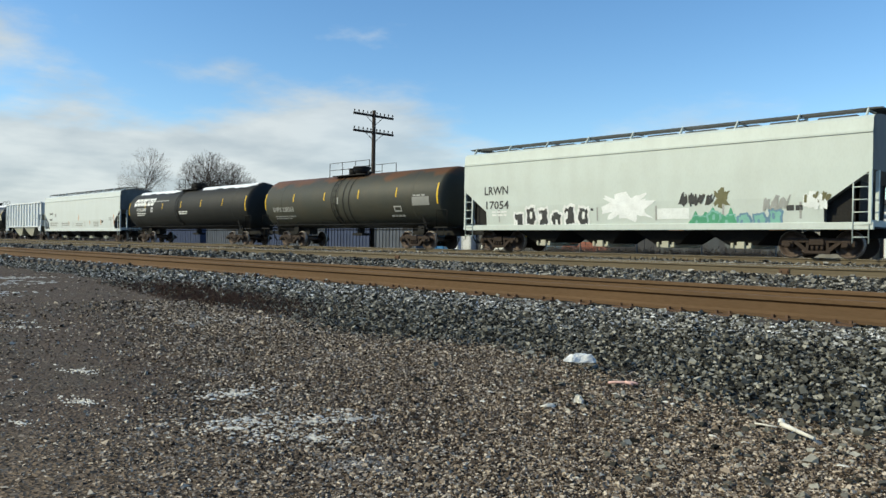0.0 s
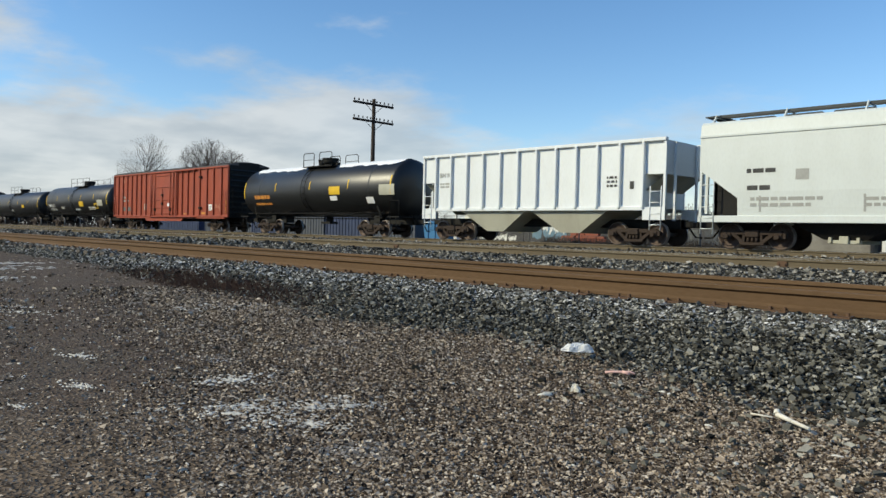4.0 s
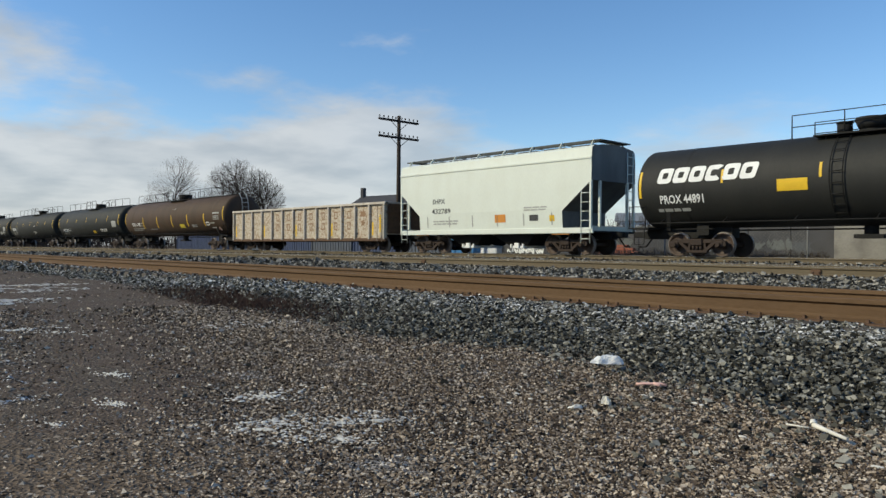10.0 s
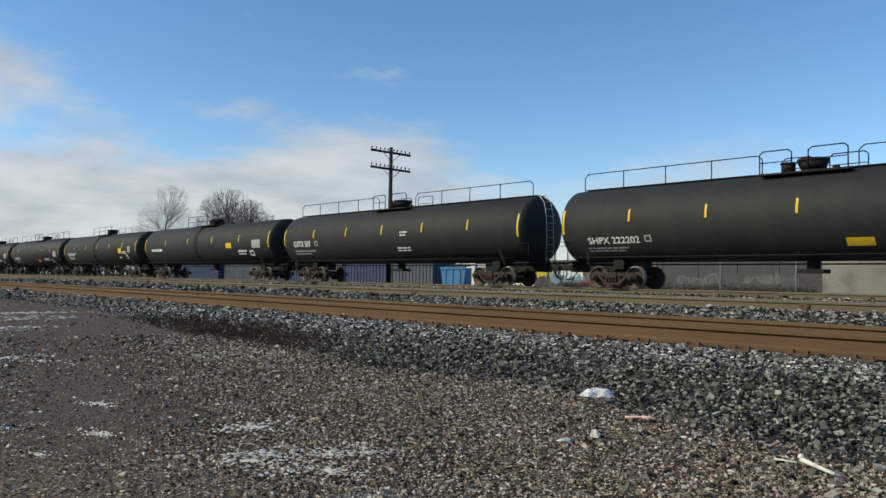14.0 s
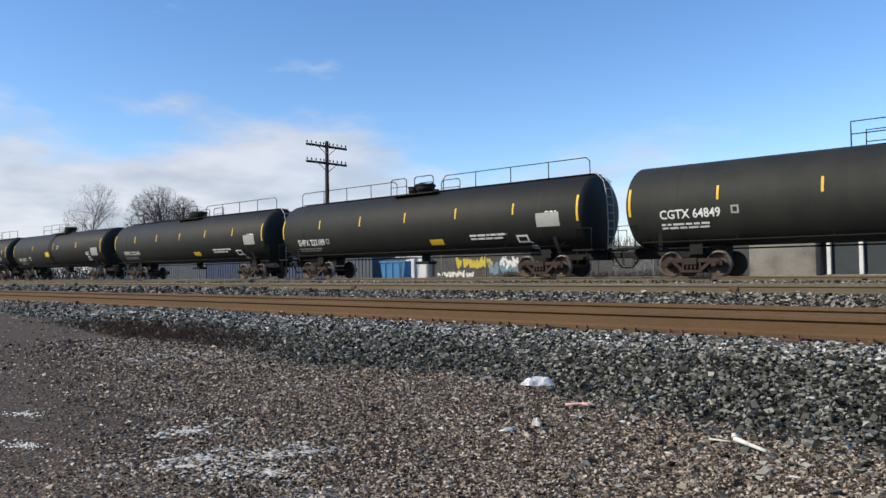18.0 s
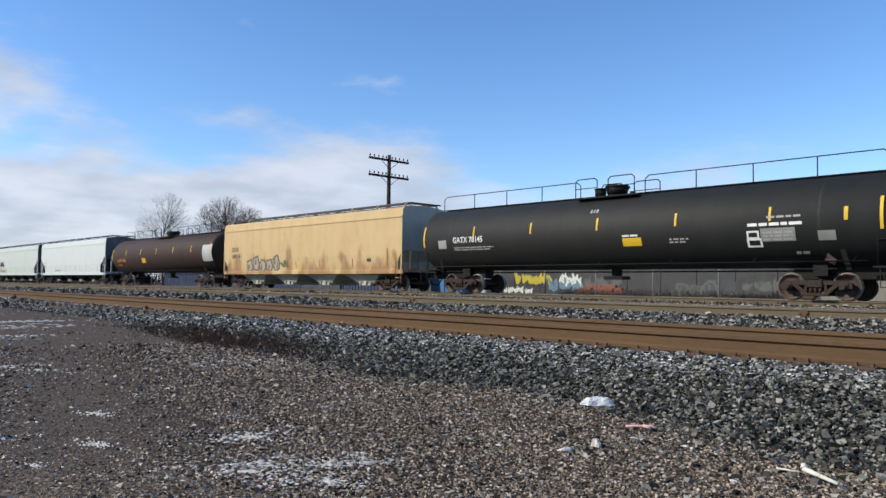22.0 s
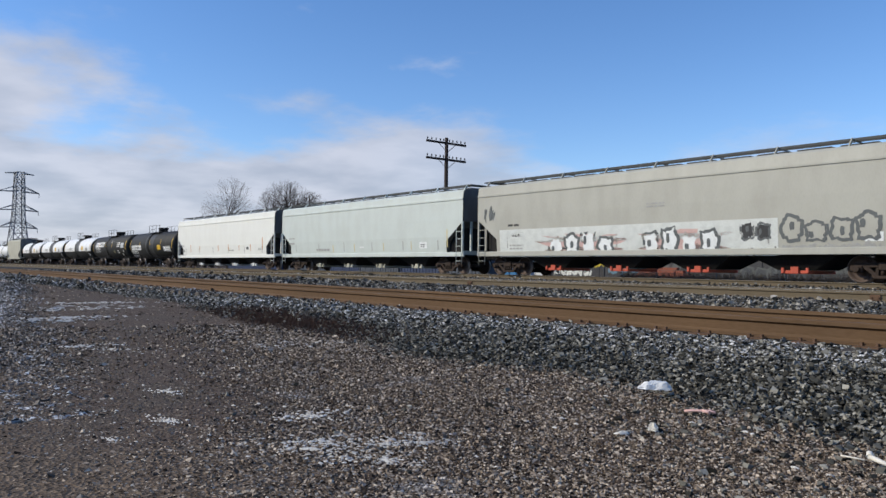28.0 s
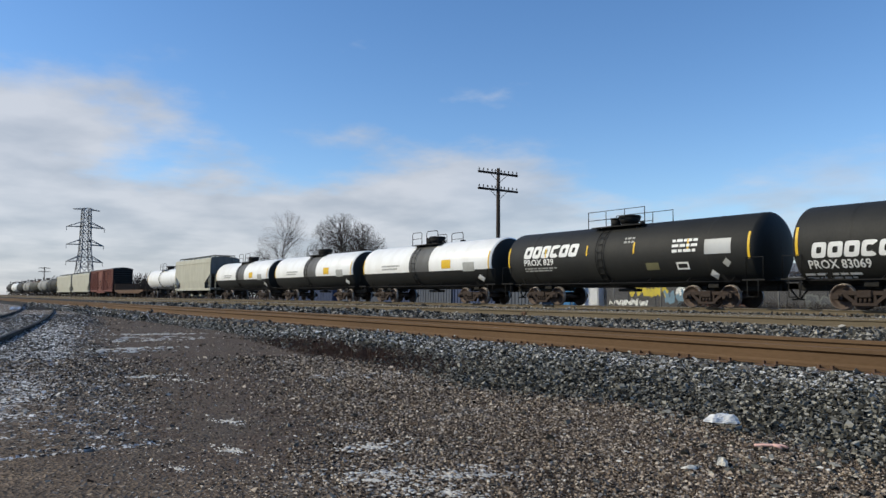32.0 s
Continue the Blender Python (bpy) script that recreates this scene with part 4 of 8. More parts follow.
# ---- rolling stock ----
def bogie_meshes():
    y0, y1 = -0.09, 0.09
    s = Shape()
    s.prism([(-1.14, 0.40), (-1.14, 0.56), (-0.95, 0.66), (0.95, 0.66), (1.14, 0.56), (1.14, 0.40), (1.0, 0.40), (0.9, 0.52), (-0.9, 0.52), (-1.0, 0.40)], y0, y1)
    s.bar((-0.72, 0, 0.56), (-0.30, 0, 0.22), 0.12, 0.16)
    s.bar((0.72, 0, 0.56), (0.30, 0, 0.22), 0.12, 0.16)
    s.block(-0.42, 0.42, -0.1, 0.1, 0.14, 0.25, 0.02)
    s.bar((-0.33, 0, 0.22), (-0.30, 0, 0.54), 0.09, 0.14)
    s.bar((0.33, 0, 0.22), (0.30, 0, 0.54), 0.09, 0.14)
    for x in (-0.89, 0.89):
        s.block(x - 0.15, x + 0.15, -0.13, 0.13, 0.34, 0.58, 0.03)
        s.rod((x, -0.24, 0.457), (x, 0.12, 0.457), 0.085, 10)
    for x in (-0.15, 0.0, 0.15):
        s.rod((x, -0.04, 0.25), (x, -0.04, 0.44), 0.06, 8)
    side = s.mesh("side_frame", "bogie")
    b = Shape().block(-0.24, 0.24, -1.15, 1.15, 0.42, 0.68, 0.03)
    b.rod((0, 0, 0.6), (0, 0, 0.8), 0.2, 12)
    for y in (-0.5, 0.5):
        b.bar((-0.55, y, 0.4), (0.55, y, 0.4), 0.1, 0.06)
    bolster = b.mesh("bogie", "bogie")
    w = Shape().rod((0, -0.95, 0), (0, 0.95, 0), 0.085, 8)
    for sgn in (-1, 1):
        rings = [(0.69, 0.10), (0.70, 0.27), (0.72, 0.40), (0.70, 0.482), (0.715, 0.483), (0.73, 0.458), (0.825, 0.457), (0.835, 0.44), (0.835, 0.385), (0.79, 0.37), (0.78, 0.16), (0.83, 0.11), (0.83, 0.0)]
        n, p = 20, []
        for y, r in rings:
            p += [(r * math.cos(2 * math.pi * i / n), sgn * y, r * math.sin(2 * math.pi * i / n)) for i in range(n)]
        w.add(p, [(j * n + i, j * n + (i + 1) % n, (j + 1) * n + (i + 1) % n, (j + 1) * n + i) for j in range(len(rings) - 1) for i in range(n)], True)
        for k in range(3):
            a = 2.1 * k
            w.rod((0.27 * math.cos(a), sgn * 0.775, 0.27 * math.sin(a)), (0.27 * math.cos(a), sgn * 0.80, 0.27 * math.sin(a)), 0.035, 6)
    wheels = w.mesh("wheelset", "wheel", "tread")
    for poly in wheels.polygons:
        c = poly.center
        r = math.hypot(c.x, c.z)
        if r > 0.442:
            poly.material_index = 1
    return side, bolster, wheels


SIDE_FRAME, BOLSTER, WHEELSET = bogie_meshes()
CARS, WHEELS = [], []


def bogies(car, apart):
    for x in (-apart / 2, apart / 2):
        b = part("bogie", BOLSTER, None, car, at=pose(x, 0, 0))
        part("side_frame", SIDE_FRAME, None, b, at=pose(0, -1.0, 0))
        part("side_frame", SIDE_FRAME, None, b, at=pose(0, 1.0, 0, 0, 0, 180))
        for dx in (-0.889, 0.889):
            WHEELS.append((part("wheelset", WHEELSET, None, b, at=pose(dx, 0, 0.457)), dx))


def couplers(car, half, inner):
    for sgn in (-1, 1):
        s = Shape().box(min(sgn * inner, sgn * half), max(sgn * inner, sgn * half), -0.24, 0.24, 0.68, 1.0)
        s.block(min(sgn * half, sgn * (half + 0.62)), max(sgn * half, sgn * (half + 0.62)), -0.13, 0.13, 0.74, 0.98, 0.03)
        s.path([(sgn * half, 0.35, 0.75), (sgn * (half + 0.3), 0.33, 0.38), (sgn * (half + 0.6), 0.25, 0.36)], 0.035)
        part("coupler", s, "under", car, "coupler with hanging brake hose")


def new_car(name, s0, s1, label, category):
    """A car whose body reaches from s0 to s1 along the train at the start of the clip."""
    car = thing(name, label, category, pose((s0 + s1) / 2, TRACK_FAR, RAIL_FAR), group="cars of the freight train")
    CARS.append((car, (s0 + s1) / 2))
    return car


@functools.lru_cache(None)
def rung_mesh(w, r, along, mat):
    a, b = ((-w / 2, 0, 0), (w / 2, 0, 0)) if along == "x" else ((0, -w / 2, 0), (0, w / 2, 0))
    return Shape().rod(a, b, r, 5).mesh("rung", mat)


def ladder(name, x, z0, z1, y, mat, car, w=0.42, r=0.018, n=None, along="x", label=""):
    """Two stiles with a rung part for every step."""
    s = Shape()
    n = n or max(2, int((z1 - z0) / 0.36))
    for d in (-w / 2, w / 2):
        a = (x + d, y, z0) if along == "x" else (x, y + d, z0)
        b = (x + d, y, z1) if along == "x" else (x, y + d, z1)
        s.rod(a, b, r * 1.25, 5)
    root = part(name, s, mat, car, label)
    for i in range(n):
        part("rung", rung_mesh(w, r, along, mat), None, root, at=pose(x, y, z0 + (z1 - z0) * (i + 0.5) / n))
    return root


# writing and marks on the near side of a car
def text_shape(text, height, spacing=1.0):
    cu = bpy.data.curves.new("lettering", "FONT")
    cu.body, cu.size, cu.space_character, cu.resolution_u, cu.offset = text, height * 1.4, spacing, 2, height * 0.026
    ob = bpy.data.objects.new("lettering", cu)
    scene.collection.objects.link(ob)
    me = bpy.data.meshes.new_from_object(ob)
    s = Shape()
    s.add([tuple(v.co) for v in me.vertices], [tuple(p.vertices) for p in me.polygons])
    bpy.data.objects.remove(ob)
    bpy.data.meshes.remove(me)
    return s


def bars_shape(w, h, rows=2, seed=1):
    """Plain bars in place of small writing that cannot be read."""
    r = random.Random(seed)
    s = Shape()
    for j in range(rows):
        z0 = h * j / rows
        x = 0.0
        while x < w * (1 if j else 0.8):
            d = r.uniform(0.12, 0.4) * min(w, 1.2)
            s.box(x, min(x + d, w), 0, 0.002, z0, z0 + h / rows * 0.55)
            x += d + 0.06
    return s


def on_side(flat, x, z, wrap):
    """Lays a flat drawing (x right, y or z up) on the near side: wrap(x, z) gives the place on the surface."""
    s = Shape()
    ys = [p[1] for p in flat.v] or [0]
    up = 1 if max(ys) - min(ys) > 0.01 else 2
    out = []
    for p in flat.v:
        a, b, c = wrap(x + p[0], z + p[up])
        out.append((a, b - (p[1] if up == 2 else 0.0), c))
    return s.add(out, flat.f)


def rect(w, h, n=6):
    s = Shape()
    p = [(i * w, 0, h * j / n) for j in range(n + 1) for i in (0, 1)]
    return s.add(p, [(2 * j, 2 * j + 1, 2 * j + 3, 2 * j + 2) for j in range(n)])


def diamond(w, h):
    return Shape().add([(0, 0, h / 2), (w / 2, 0, 0), (w, 0, h / 2), (w / 2, 0, h)], [(0, 1, 2, 3)])


def logo_block(cell, h, kind):
    """One heavy slanted block of a maker's mark in plain shapes: a rounded ring, closed (0) or with a gap (1)."""
    s = Shape()
    w, t, k = cell * 0.9, h * 0.3, h * 0.2
    n, p = 24, []
    for i in range(n):
        a = 2 * math.pi * i / n
        c, d = math.cos(a), math.sin(a)
        c, d = math.copysign(abs(c) ** 0.4, c), math.copysign(abs(d) ** 0.4, d)
        for rw, rh in ((w / 2, h / 2), (w / 2 - t, h / 2 - t)):
            z = h / 2 + rh * d
            p.append((w / 2 + rw * c + k * z / h, 0, z))
    skip = (22, 23, 0, 1) if kind == 1 else ()
    return s.add(p, [(2 * i, 2 * ((i + 1) % n), 2 * ((i + 1) % n) + 1, 2 * i + 1) for i in range(n) if i not in skip])


def glyph(w, h, seed, thick):
    """One sprayed figure of a tag: a bent ribbon that stands for no letter."""
    r = random.Random(seed)
    bends = []
    for k in range(r.randint(7, 10)):
        bends.append((r.uniform(-0.2, 1.2), r.uniform(-0.08, 0.25) if k % 2 else r.uniform(0.7, 1.08)))
    pts = []
    for (xa, za), (xb, zb) in zip(bends, bends[1:]):
        for k in range(5):
            t = k / 5
            pts.append((xa + (xb - xa) * t, za + (zb - za) * t))
    pts.append(bends[-1])
    for i in range(2):
        pts = [pts[0]] + [((a[0] + 2 * b[0] + c[0]) / 4, (a[1] + 2 * b[1] + c[1]) / 4) for a, b, c in zip(pts, pts[1:], pts[2:])] + [pts[-1]]
    lean, grow = r.uniform(0.05, 0.25), r.uniform(0.8, 1.05)
    pts = [(w * x + lean * h * z, h * z * grow) for x, z in pts]
    ribbon, n = [], len(pts)
    for k in range(n):
        (xa, za), (xb, zb) = pts[max(k - 1, 0)], pts[min(k + 1, n - 1)]
        d = math.hypot(xb - xa, zb - za) or 1
        e = thick * (0.62 + 0.22 * math.sin(8.0 * k / n + seed))
        nx, nz = -(zb - za) / d * e, (xb - xa) / d * e
        ribbon += [(pts[k][0] + nx, 0.008 * k / n, pts[k][1] + nz), (pts[k][0] - nx, 0.008 * k / n, pts[k][1] - nz)]
    return Shape().add(ribbon, [(2 * k, 2 * k + 2, 2 * k + 3, 2 * k + 1) for k in range(n - 1)])


def blot(w, h, seed, spikes, deep, lift=0.0):
    """A sprayed patch with a lumpy or spiky outline."""
    r = random.Random(seed)
    n = 40
    ph = [r.uniform(0, 6.28) for k in range(3)]
    p = [(w / 2, lift, h / 2)]
    for i in range(n):
        a = 2 * math.pi * i / n
        m = 1 - deep * (0.5 + 0.3 * math.sin(spikes * a + ph[0]) + 0.2 * math.sin((2 * spikes + 1) * a + ph[1]))
        c, d = math.cos(a), math.sin(a)
        p.append((w / 2 * (1 + m * math.copysign(abs(c) ** 0.6, c)), lift, h / 2 * (1 + m * math.copysign(abs(d) ** 0.6, d))))
    return Shape().add(p, [(0, 1 + i, 1 + (i + 1) % n) for i in range(n)])


def marks(car, body, wrap, items, ring=None):
    """items: kind, x, z, width, height, material, and what the kind needs."""
    for i, (kind, x, z, w, h, mat, *more) in enumerate(items):
        if kind == "text":
            flat = text_shape(more[0], h)
            wide = max(p[0] for p in flat.v) - min(p[0] for p in flat.v)
            flat.v = [(p[0] * w / wide, p[1], p[2]) for p in flat.v]
            part("lettering", on_side(flat, x, z, wrap), mat, body)
        elif kind == "bars":
            part("small_lettering", on_side(bars_shape(w, h, more[0] if more else 2, i + 1), x, z, wrap), mat, body)
        elif kind == "rect":
            part(more[0] if more else "panel", on_side(rect(w, h), x, z, wrap), mat, body)
        elif kind == "diamond":
            part("placard", on_side(diamond(w, h), x, z, wrap), mat, body)
        elif kind == "burst":
            part("graffiti", on_side(blot(w, h, i + 7, 5 + i % 5, 0.55), x, z, wrap), mat, body)
        elif kind == "bubble":
            # more: seed, how many figures, fill
            seed, n, fill = more
            for k in range(n):
                cell, up = w / n, 0.003 * (k % 2)
                tall = h * (0.86 + 0.14 * math.sin(2.1 * k + seed))
                piece = part("graffiti", on_side(blot(cell * 1.12, tall, seed * 17 + k, 4 + k % 2, 0.28, up), x + cell * k, z, wrap), mat, body)
                part("graffiti_fill", on_side(blot(cell * 0.8, tall * 0.76, seed * 17 + k, 4 + k % 2, 0.34, up + 0.007), x + cell * k + cell * 0.16, z + tall * 0.12, wrap), fill, piece)
                part("graffiti_slit", on_side(blot(cell * 0.22, tall * 0.34, seed * 5 + k, 2, 0.3, up + 0.013), x + cell * (k + 0.36 + 0.12 * math.sin(k * 3 + seed)), z + tall * (0.3 + 0.12 * math.sin(k * 2 + seed)), wrap), mat, piece)
        elif kind == "mound":
            n = 44
            flat = Shape()
            tops = [h * (0.72 + 0.16 * math.sin(15.0 * k / n + i) + 0.12 * math.sin(37.0 * k / n + 2 * i)) * min(1.0, 5 * k / n + 0.25, 5 * (n - k) / n + 0.25) for k in range(n + 1)]
            flat.add([(w * k / n, 0, 0.08 * h * abs(math.sin(k))) for k in range(n + 1)] + [(w * k / n, 0, tops[k]) for k in range(n + 1)], [(k, k + 1, n + 2 + k, n + 1 + k) for k in range(n)])
            part("graffiti", on_side(flat, x, z, wrap), mat, body)
        elif kind == "frame":
            e = 0.22 * min(w, h)
            flat = Shape()
            for a, b, c, d in ((0, w, 0, e), (0, w, h - e, h), (0, e, e, h - e), (w - e, w, e, h - e)):
                flat.add([(a, 0, c), (b, 0, c), (b, 0, d), (a, 0, d)], [(0, 1, 2, 3)])
            part("stencil_frame", on_side(flat, x, z, wrap), mat, body)
        elif kind in ("ring", "band"):
            m, q = 48, []
            zc = ring[1]
            r = ring[0] + (0.02 if kind == "ring" else 0.006)
            for xx in (x, x + w):
                q += [(xx, r * math.cos(2 * math.pi * k / m), zc + r * math.sin(2 * math.pi * k / m)) for k in range(m)]
            part("tank_strap" if kind == "ring" else "jacket_band", Shape().add(q, [(k, (k + 1) % m, m + (k + 1) % m, m + k) for k in range(m)], True), mat, body)
        elif kind == "logo":
            for k in range(6):
                part("maker_mark", on_side(logo_block(w / 6, h, (0, 0, 0, 1, 0, 0)[k]), x + w / 6 * k, z, wrap), mat, body)
        elif kind == "scrawl":
            # more: seed, how many figures, thickness of the line
            n = more[1]
            for k in range(n):
                lift = 0.08 * h * math.sin(k * 2.3 + more[0])
                part("graffiti", on_side(glyph(w / n * 1.0, h * 0.9, more[0] * 31 + k, more[2]), x + w * k / n, z + max(lift, 0), wrap), mat, body)


def tank_car(name, s0, s1, mat, label, R=1.56, zc=2.66, rails=True, bands=(), items=(), snow=False, stripes=5, dome_at=0.0, belly=None, box_rail=None):
    car = new_car(name, s0, s1, label, "tank car")
    half = (s1 - s0) / 2
    seam = half - 0.40
    n = 48
    prof = [(-seam - d, R * r) for d, r in ((0.44, 0.0), (0.425, 0.22), (0.385, 0.46), (0.315, 0.68), (0.225, 0.84), (0.125, 0.94), (0.05, 0.985), (0.0, 1.0))]
    cuts = sorted({-seam, seam, *[b for band in bands for b in band[:2]], 0.0})
    prof += [(x, R) for x in cuts[1:-1]]
    prof += [(-x, r) for x, r in reversed(prof[:8])]
    p = []
    for x, r in prof:
        p += [(x, r * math.cos(2 * math.pi * i / n), zc + r * math.sin(2 * math.pi * i / n)) for i in range(n)]
    s = Shape().add(p, [(j * n + i, j * n + (i + 1) % n, (j + 1) * n + (i + 1) % n, (j + 1) * n + i) for j in range(len(prof) - 1) for i in range(n)], True)
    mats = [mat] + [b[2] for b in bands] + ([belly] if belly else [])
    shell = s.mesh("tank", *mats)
    for poly in shell.polygons:
        for k, (a, b, _) in enumerate(bands):
            if a - 0.01 < poly.center.x < b + 0.01:
                poly.material_index = k + 1
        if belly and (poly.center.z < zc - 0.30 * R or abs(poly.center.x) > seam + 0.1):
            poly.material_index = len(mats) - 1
    tank = part("tank", shell, None, car)

    def wrap(x, z):
        a = (z - zc) / R
        return (x, -(R + 0.012) * math.cos(a), zc + (R + 0.012) * math.sin(a))

    for x in (-seam + 0.05, seam - 0.05):
        part("end_stripe", on_side(rect(0.10, 1.05, 8), x - 0.05, zc - 0.40, wrap), "yellow", tank)
    for k in range(stripes):
        x = -seam + 2 * seam * (k + 1) / (stripes + 1)
        part("reflective_stripe", on_side(rect(0.085, 0.5, 4), x, zc + 0.02, wrap), "yellow", tank)
    for x in (-seam + 1.9, seam - 1.9) if not bands else ():
        t = Shape()
        m, q = 48, []
        for xx, r in ((x - 0.05, R + 0.004), (x + 0.05, R + 0.004)):
            q += [(xx, r * math.cos(2 * math.pi * i / m), zc + r * math.sin(2 * math.pi * i / m)) for i in range(m)]
        t.add(q, [(i, (i + 1) % m, m + (i + 1) % m, m + i) for i in range(m)], True)
        part("weld_seam", t, mat, tank)
    # saddles, sills, side rail
    for sgn in (-1, 1):
        x = sgn * (half - 2.6)
        b = Shape().box(x - 0.24, x + 0.24, -0.62, 0.62, 0.82, zc - R + 0.3)
        b.box(min(sgn * (half - 3.6), sgn * half), max(sgn * (half - 3.6), sgn * half), -0.3, 0.3, 0.72, 1.2)
        b.box(x - 0.75, x + 0.75, -1.28, -1.12, 1.03, 1.06)
        part("saddle", b, "under", car, "black bolster saddle")
        e = Shape().box(min(sgn * (half - 0.75), sgn * (half + 0.18)), max(sgn * (half - 0.75), sgn * (half + 0.18)), -1.45, 1.45, 1.06, 1.12)
        part("end_platform", e, "under", car, "black end platform")
        for y in (-1.42, 1.42):
            part("grab_rail", Shape().path([(sgn * (half - 0.6), y, 1.1), (sgn * (half - 0.6), y, 1.95), (sgn * (half + 0.12), y, 1.95), (sgn * (half + 0.12), y, 1.1)], 0.02), "under", car)
            part("step", Shape().path([(sgn * (half - 0.55), y, 1.08), (sgn * (half - 0.55), y, 0.45), (sgn * (half - 0.1), y, 0.45), (sgn * (half - 0.1), y, 1.08)], 0.02), "under", car)
        g = Shape().bar((sgn * (half - 1.5), -1.2, 1.0), (sgn * (half - 1.62), -1.42, zc - 1.0), 0.16, 0.03, (0, 1, 0.2))
        part("saddle_bracket", g, "under", car)
    r = Shape()
    for y in (-R - 0.02, R + 0.02):
        r.rod((-half + 0.9, y * 0.93, zc - R + 0.18), (half - 0.9, y * 0.93, zc - R + 0.18), 0.022, 6)
        for k in range(7):
            x = -half + 1.3 + (2 * half - 2.6) * k / 6
            r.rod((x, y * 0.93, zc - R + 0.18), (x, y * 0.72, zc - R + 0.36), 0.02, 5)
    part("side_handrail", r, "under", car)
    out = Shape().rod((dome_at, 0, zc - R + 0.1), (dome_at, 0, 0.75), 0.22, 10)
    out.box(dome_at - 0.45, dome_at + 0.45, -0.3, 0.3, 0.68, 0.82)
    out.rod((-seam + 2.4, 0.55, 1.02), (seam - 2.4, 0.55, 1.02), 0.03, 6)
    part("bottom_outlet", out, "under", car)
    # dome, platform and rails on top
    zt = zc + R
    d = Shape().rod((dome_at, 0, zt - 0.08), (dome_at, 0, zt + 0.10), 0.38, 18)
    d.rod((dome_at, 0, zt + 0.08), (dome_at, 0, zt + 0.36), 0.40, 18, 0.52)
    d.rod((dome_at, 0, zt + 0.36), (dome_at, 0, zt + 0.46), 0.54, 18, 0.50)
    d.rod((dome_at - 0.85, 0, zt - 0.05), (dome_at - 0.85, 0, zt + 0.34), 0.24, 12).rod((dome_at - 0.85, 0, zt + 0.34), (dome_at - 0.85, 0, zt + 0.40), 0.27, 12)
    d.rod((dome_at + 0.75, 0, zt - 0.05), (dome_at + 0.75, 0, zt + 0.16), 0.12, 10)
    part("manway_dome", d, "under", car)
    w = 1.15
    deck = None
    for y in (-0.78, 0.78):
        pf = Shape().box(dome_at - w - 0.35, dome_at + w + 0.35, y - 0.22, y + 0.22, zt - 0.12, zt - 0.07)
        pf.bar((dome_at - w, y, zt - 0.1), (dome_at - w, y * 1.1, zt - 0.5), 0.06, 0.05, (1, 0, 0))
        pf.bar((dome_at + w, y, zt - 0.1), (dome_at + w, y * 1.1, zt - 0.5), 0.06, 0.05, (1, 0, 0))
        deck = part("dome_walkway", pf, "under", car, "dark steel walkway beside the dome")
        e = math.copysign(0.98, y)
        if box_rail:
            # a square frame of pipe instead of two bent hoops
            x0, x1 = dome_at + box_rail[0], dome_at + box_rail[1]
            part("walkway_rail", Shape().path([(x0, e, zt - 0.15), (x0, e, zt + 0.66), (x1, e, zt + 0.66), (x1, e, zt - 0.15)], 0.024), "under", deck, "square pipe rail")
            for q in (0.33, 0.66):
                part("rail_post", Shape().rod((x0 + (x1 - x0) * q, e, zt - 0.12), (x0 + (x1 - x0) * q, e, zt + 0.66), 0.02, 5), "under", deck)
            part("mid_rail", Shape().rod((x0, e, zt + 0.26), (x0 + (x1 - x0) * 0.66, e, zt + 0.26), 0.018, 5), "under", deck)
        for x0, x1 in () if box_rail else ((dome_at - w - 0.3, dome_at - 0.35), (dome_at + 0.2, dome_at + w + 0.3)):
            hoop = Shape().path([(x0, e, zt - 0.1), (x0, e, zt + 0.62), (x0 + 0.12, e, zt + 0.72), (x1 - 0.12, e, zt + 0.72), (x1, e, zt + 0.62), (x1, e, zt - 0.1)], 0.024)
            hoop.rod((x0, e, zt + 0.32), (x1, e, zt + 0.32), 0.018, 5)
            part("walkway_rail", hoop, "under", deck, "bent pipe rail")
    if rails:
        t = Shape()
        for y in (-0.42,):
            for a, b in ((-half + 0.75, dome_at - w - 0.45), (dome_at + w + 0.45, half - 0.5)):
                t.path([(a, y, zt - 0.05), (a, y, zt + 0.55), (a + 0.18, y, zt + 0.70), (b - 0.18, y, zt + 0.70), (b, y, zt + 0.55), (b, y, zt - 0.05)], 0.022)
                m = max(2, int((b - a) / 1.9))
                for k in range(1, m):
                    x = a + (b - a) * k / m
                    t.rod((x, y, zt - 0.03), (x, y, zt + 0.70), 0.022, 5)
        t.box(-half + 0.7, half - 0.4, -0.36, 0.36, zt + 0.0, zt + 0.035)
        part("top_handrail", t, "under", car, "full-length walkway and pipe rails")
        lad = Shape()
        for y in (-0.25, 0.25):
            lad.path([(half - 0.35, y, zt + 0.1), (half + 0.02, y, zt - 0.3), (half + 0.16, y, zc + 0.6), (half + 0.2, y, zc - 0.6), (half + 0.16, y, 1.1)], 0.02)
        lad = part("end_ladder", lad, "tank_silver", car, "pale steel end ladder")
        for k in range(9):
            part("rung", rung_mesh(0.5, 0.015, "y", "tank_silver"), None, lad, at=pose(half + 0.18 - 0.02 * max(0, k - 5), 0, 1.3 + k * (zt - 1.6) / 8))
    else:
        lad = Shape()
        for x in (dome_at - 0.75, dome_at - 0.35):
            q = [wrap(x, zc - R * 1.15 + R * 2.5 * k / 10) for k in range(11)]
            lad.path([(a, b * 1.05, c + 0.03) for a, b, c in q], 0.02)
        lad = part("side_ladder", lad, "under", car)
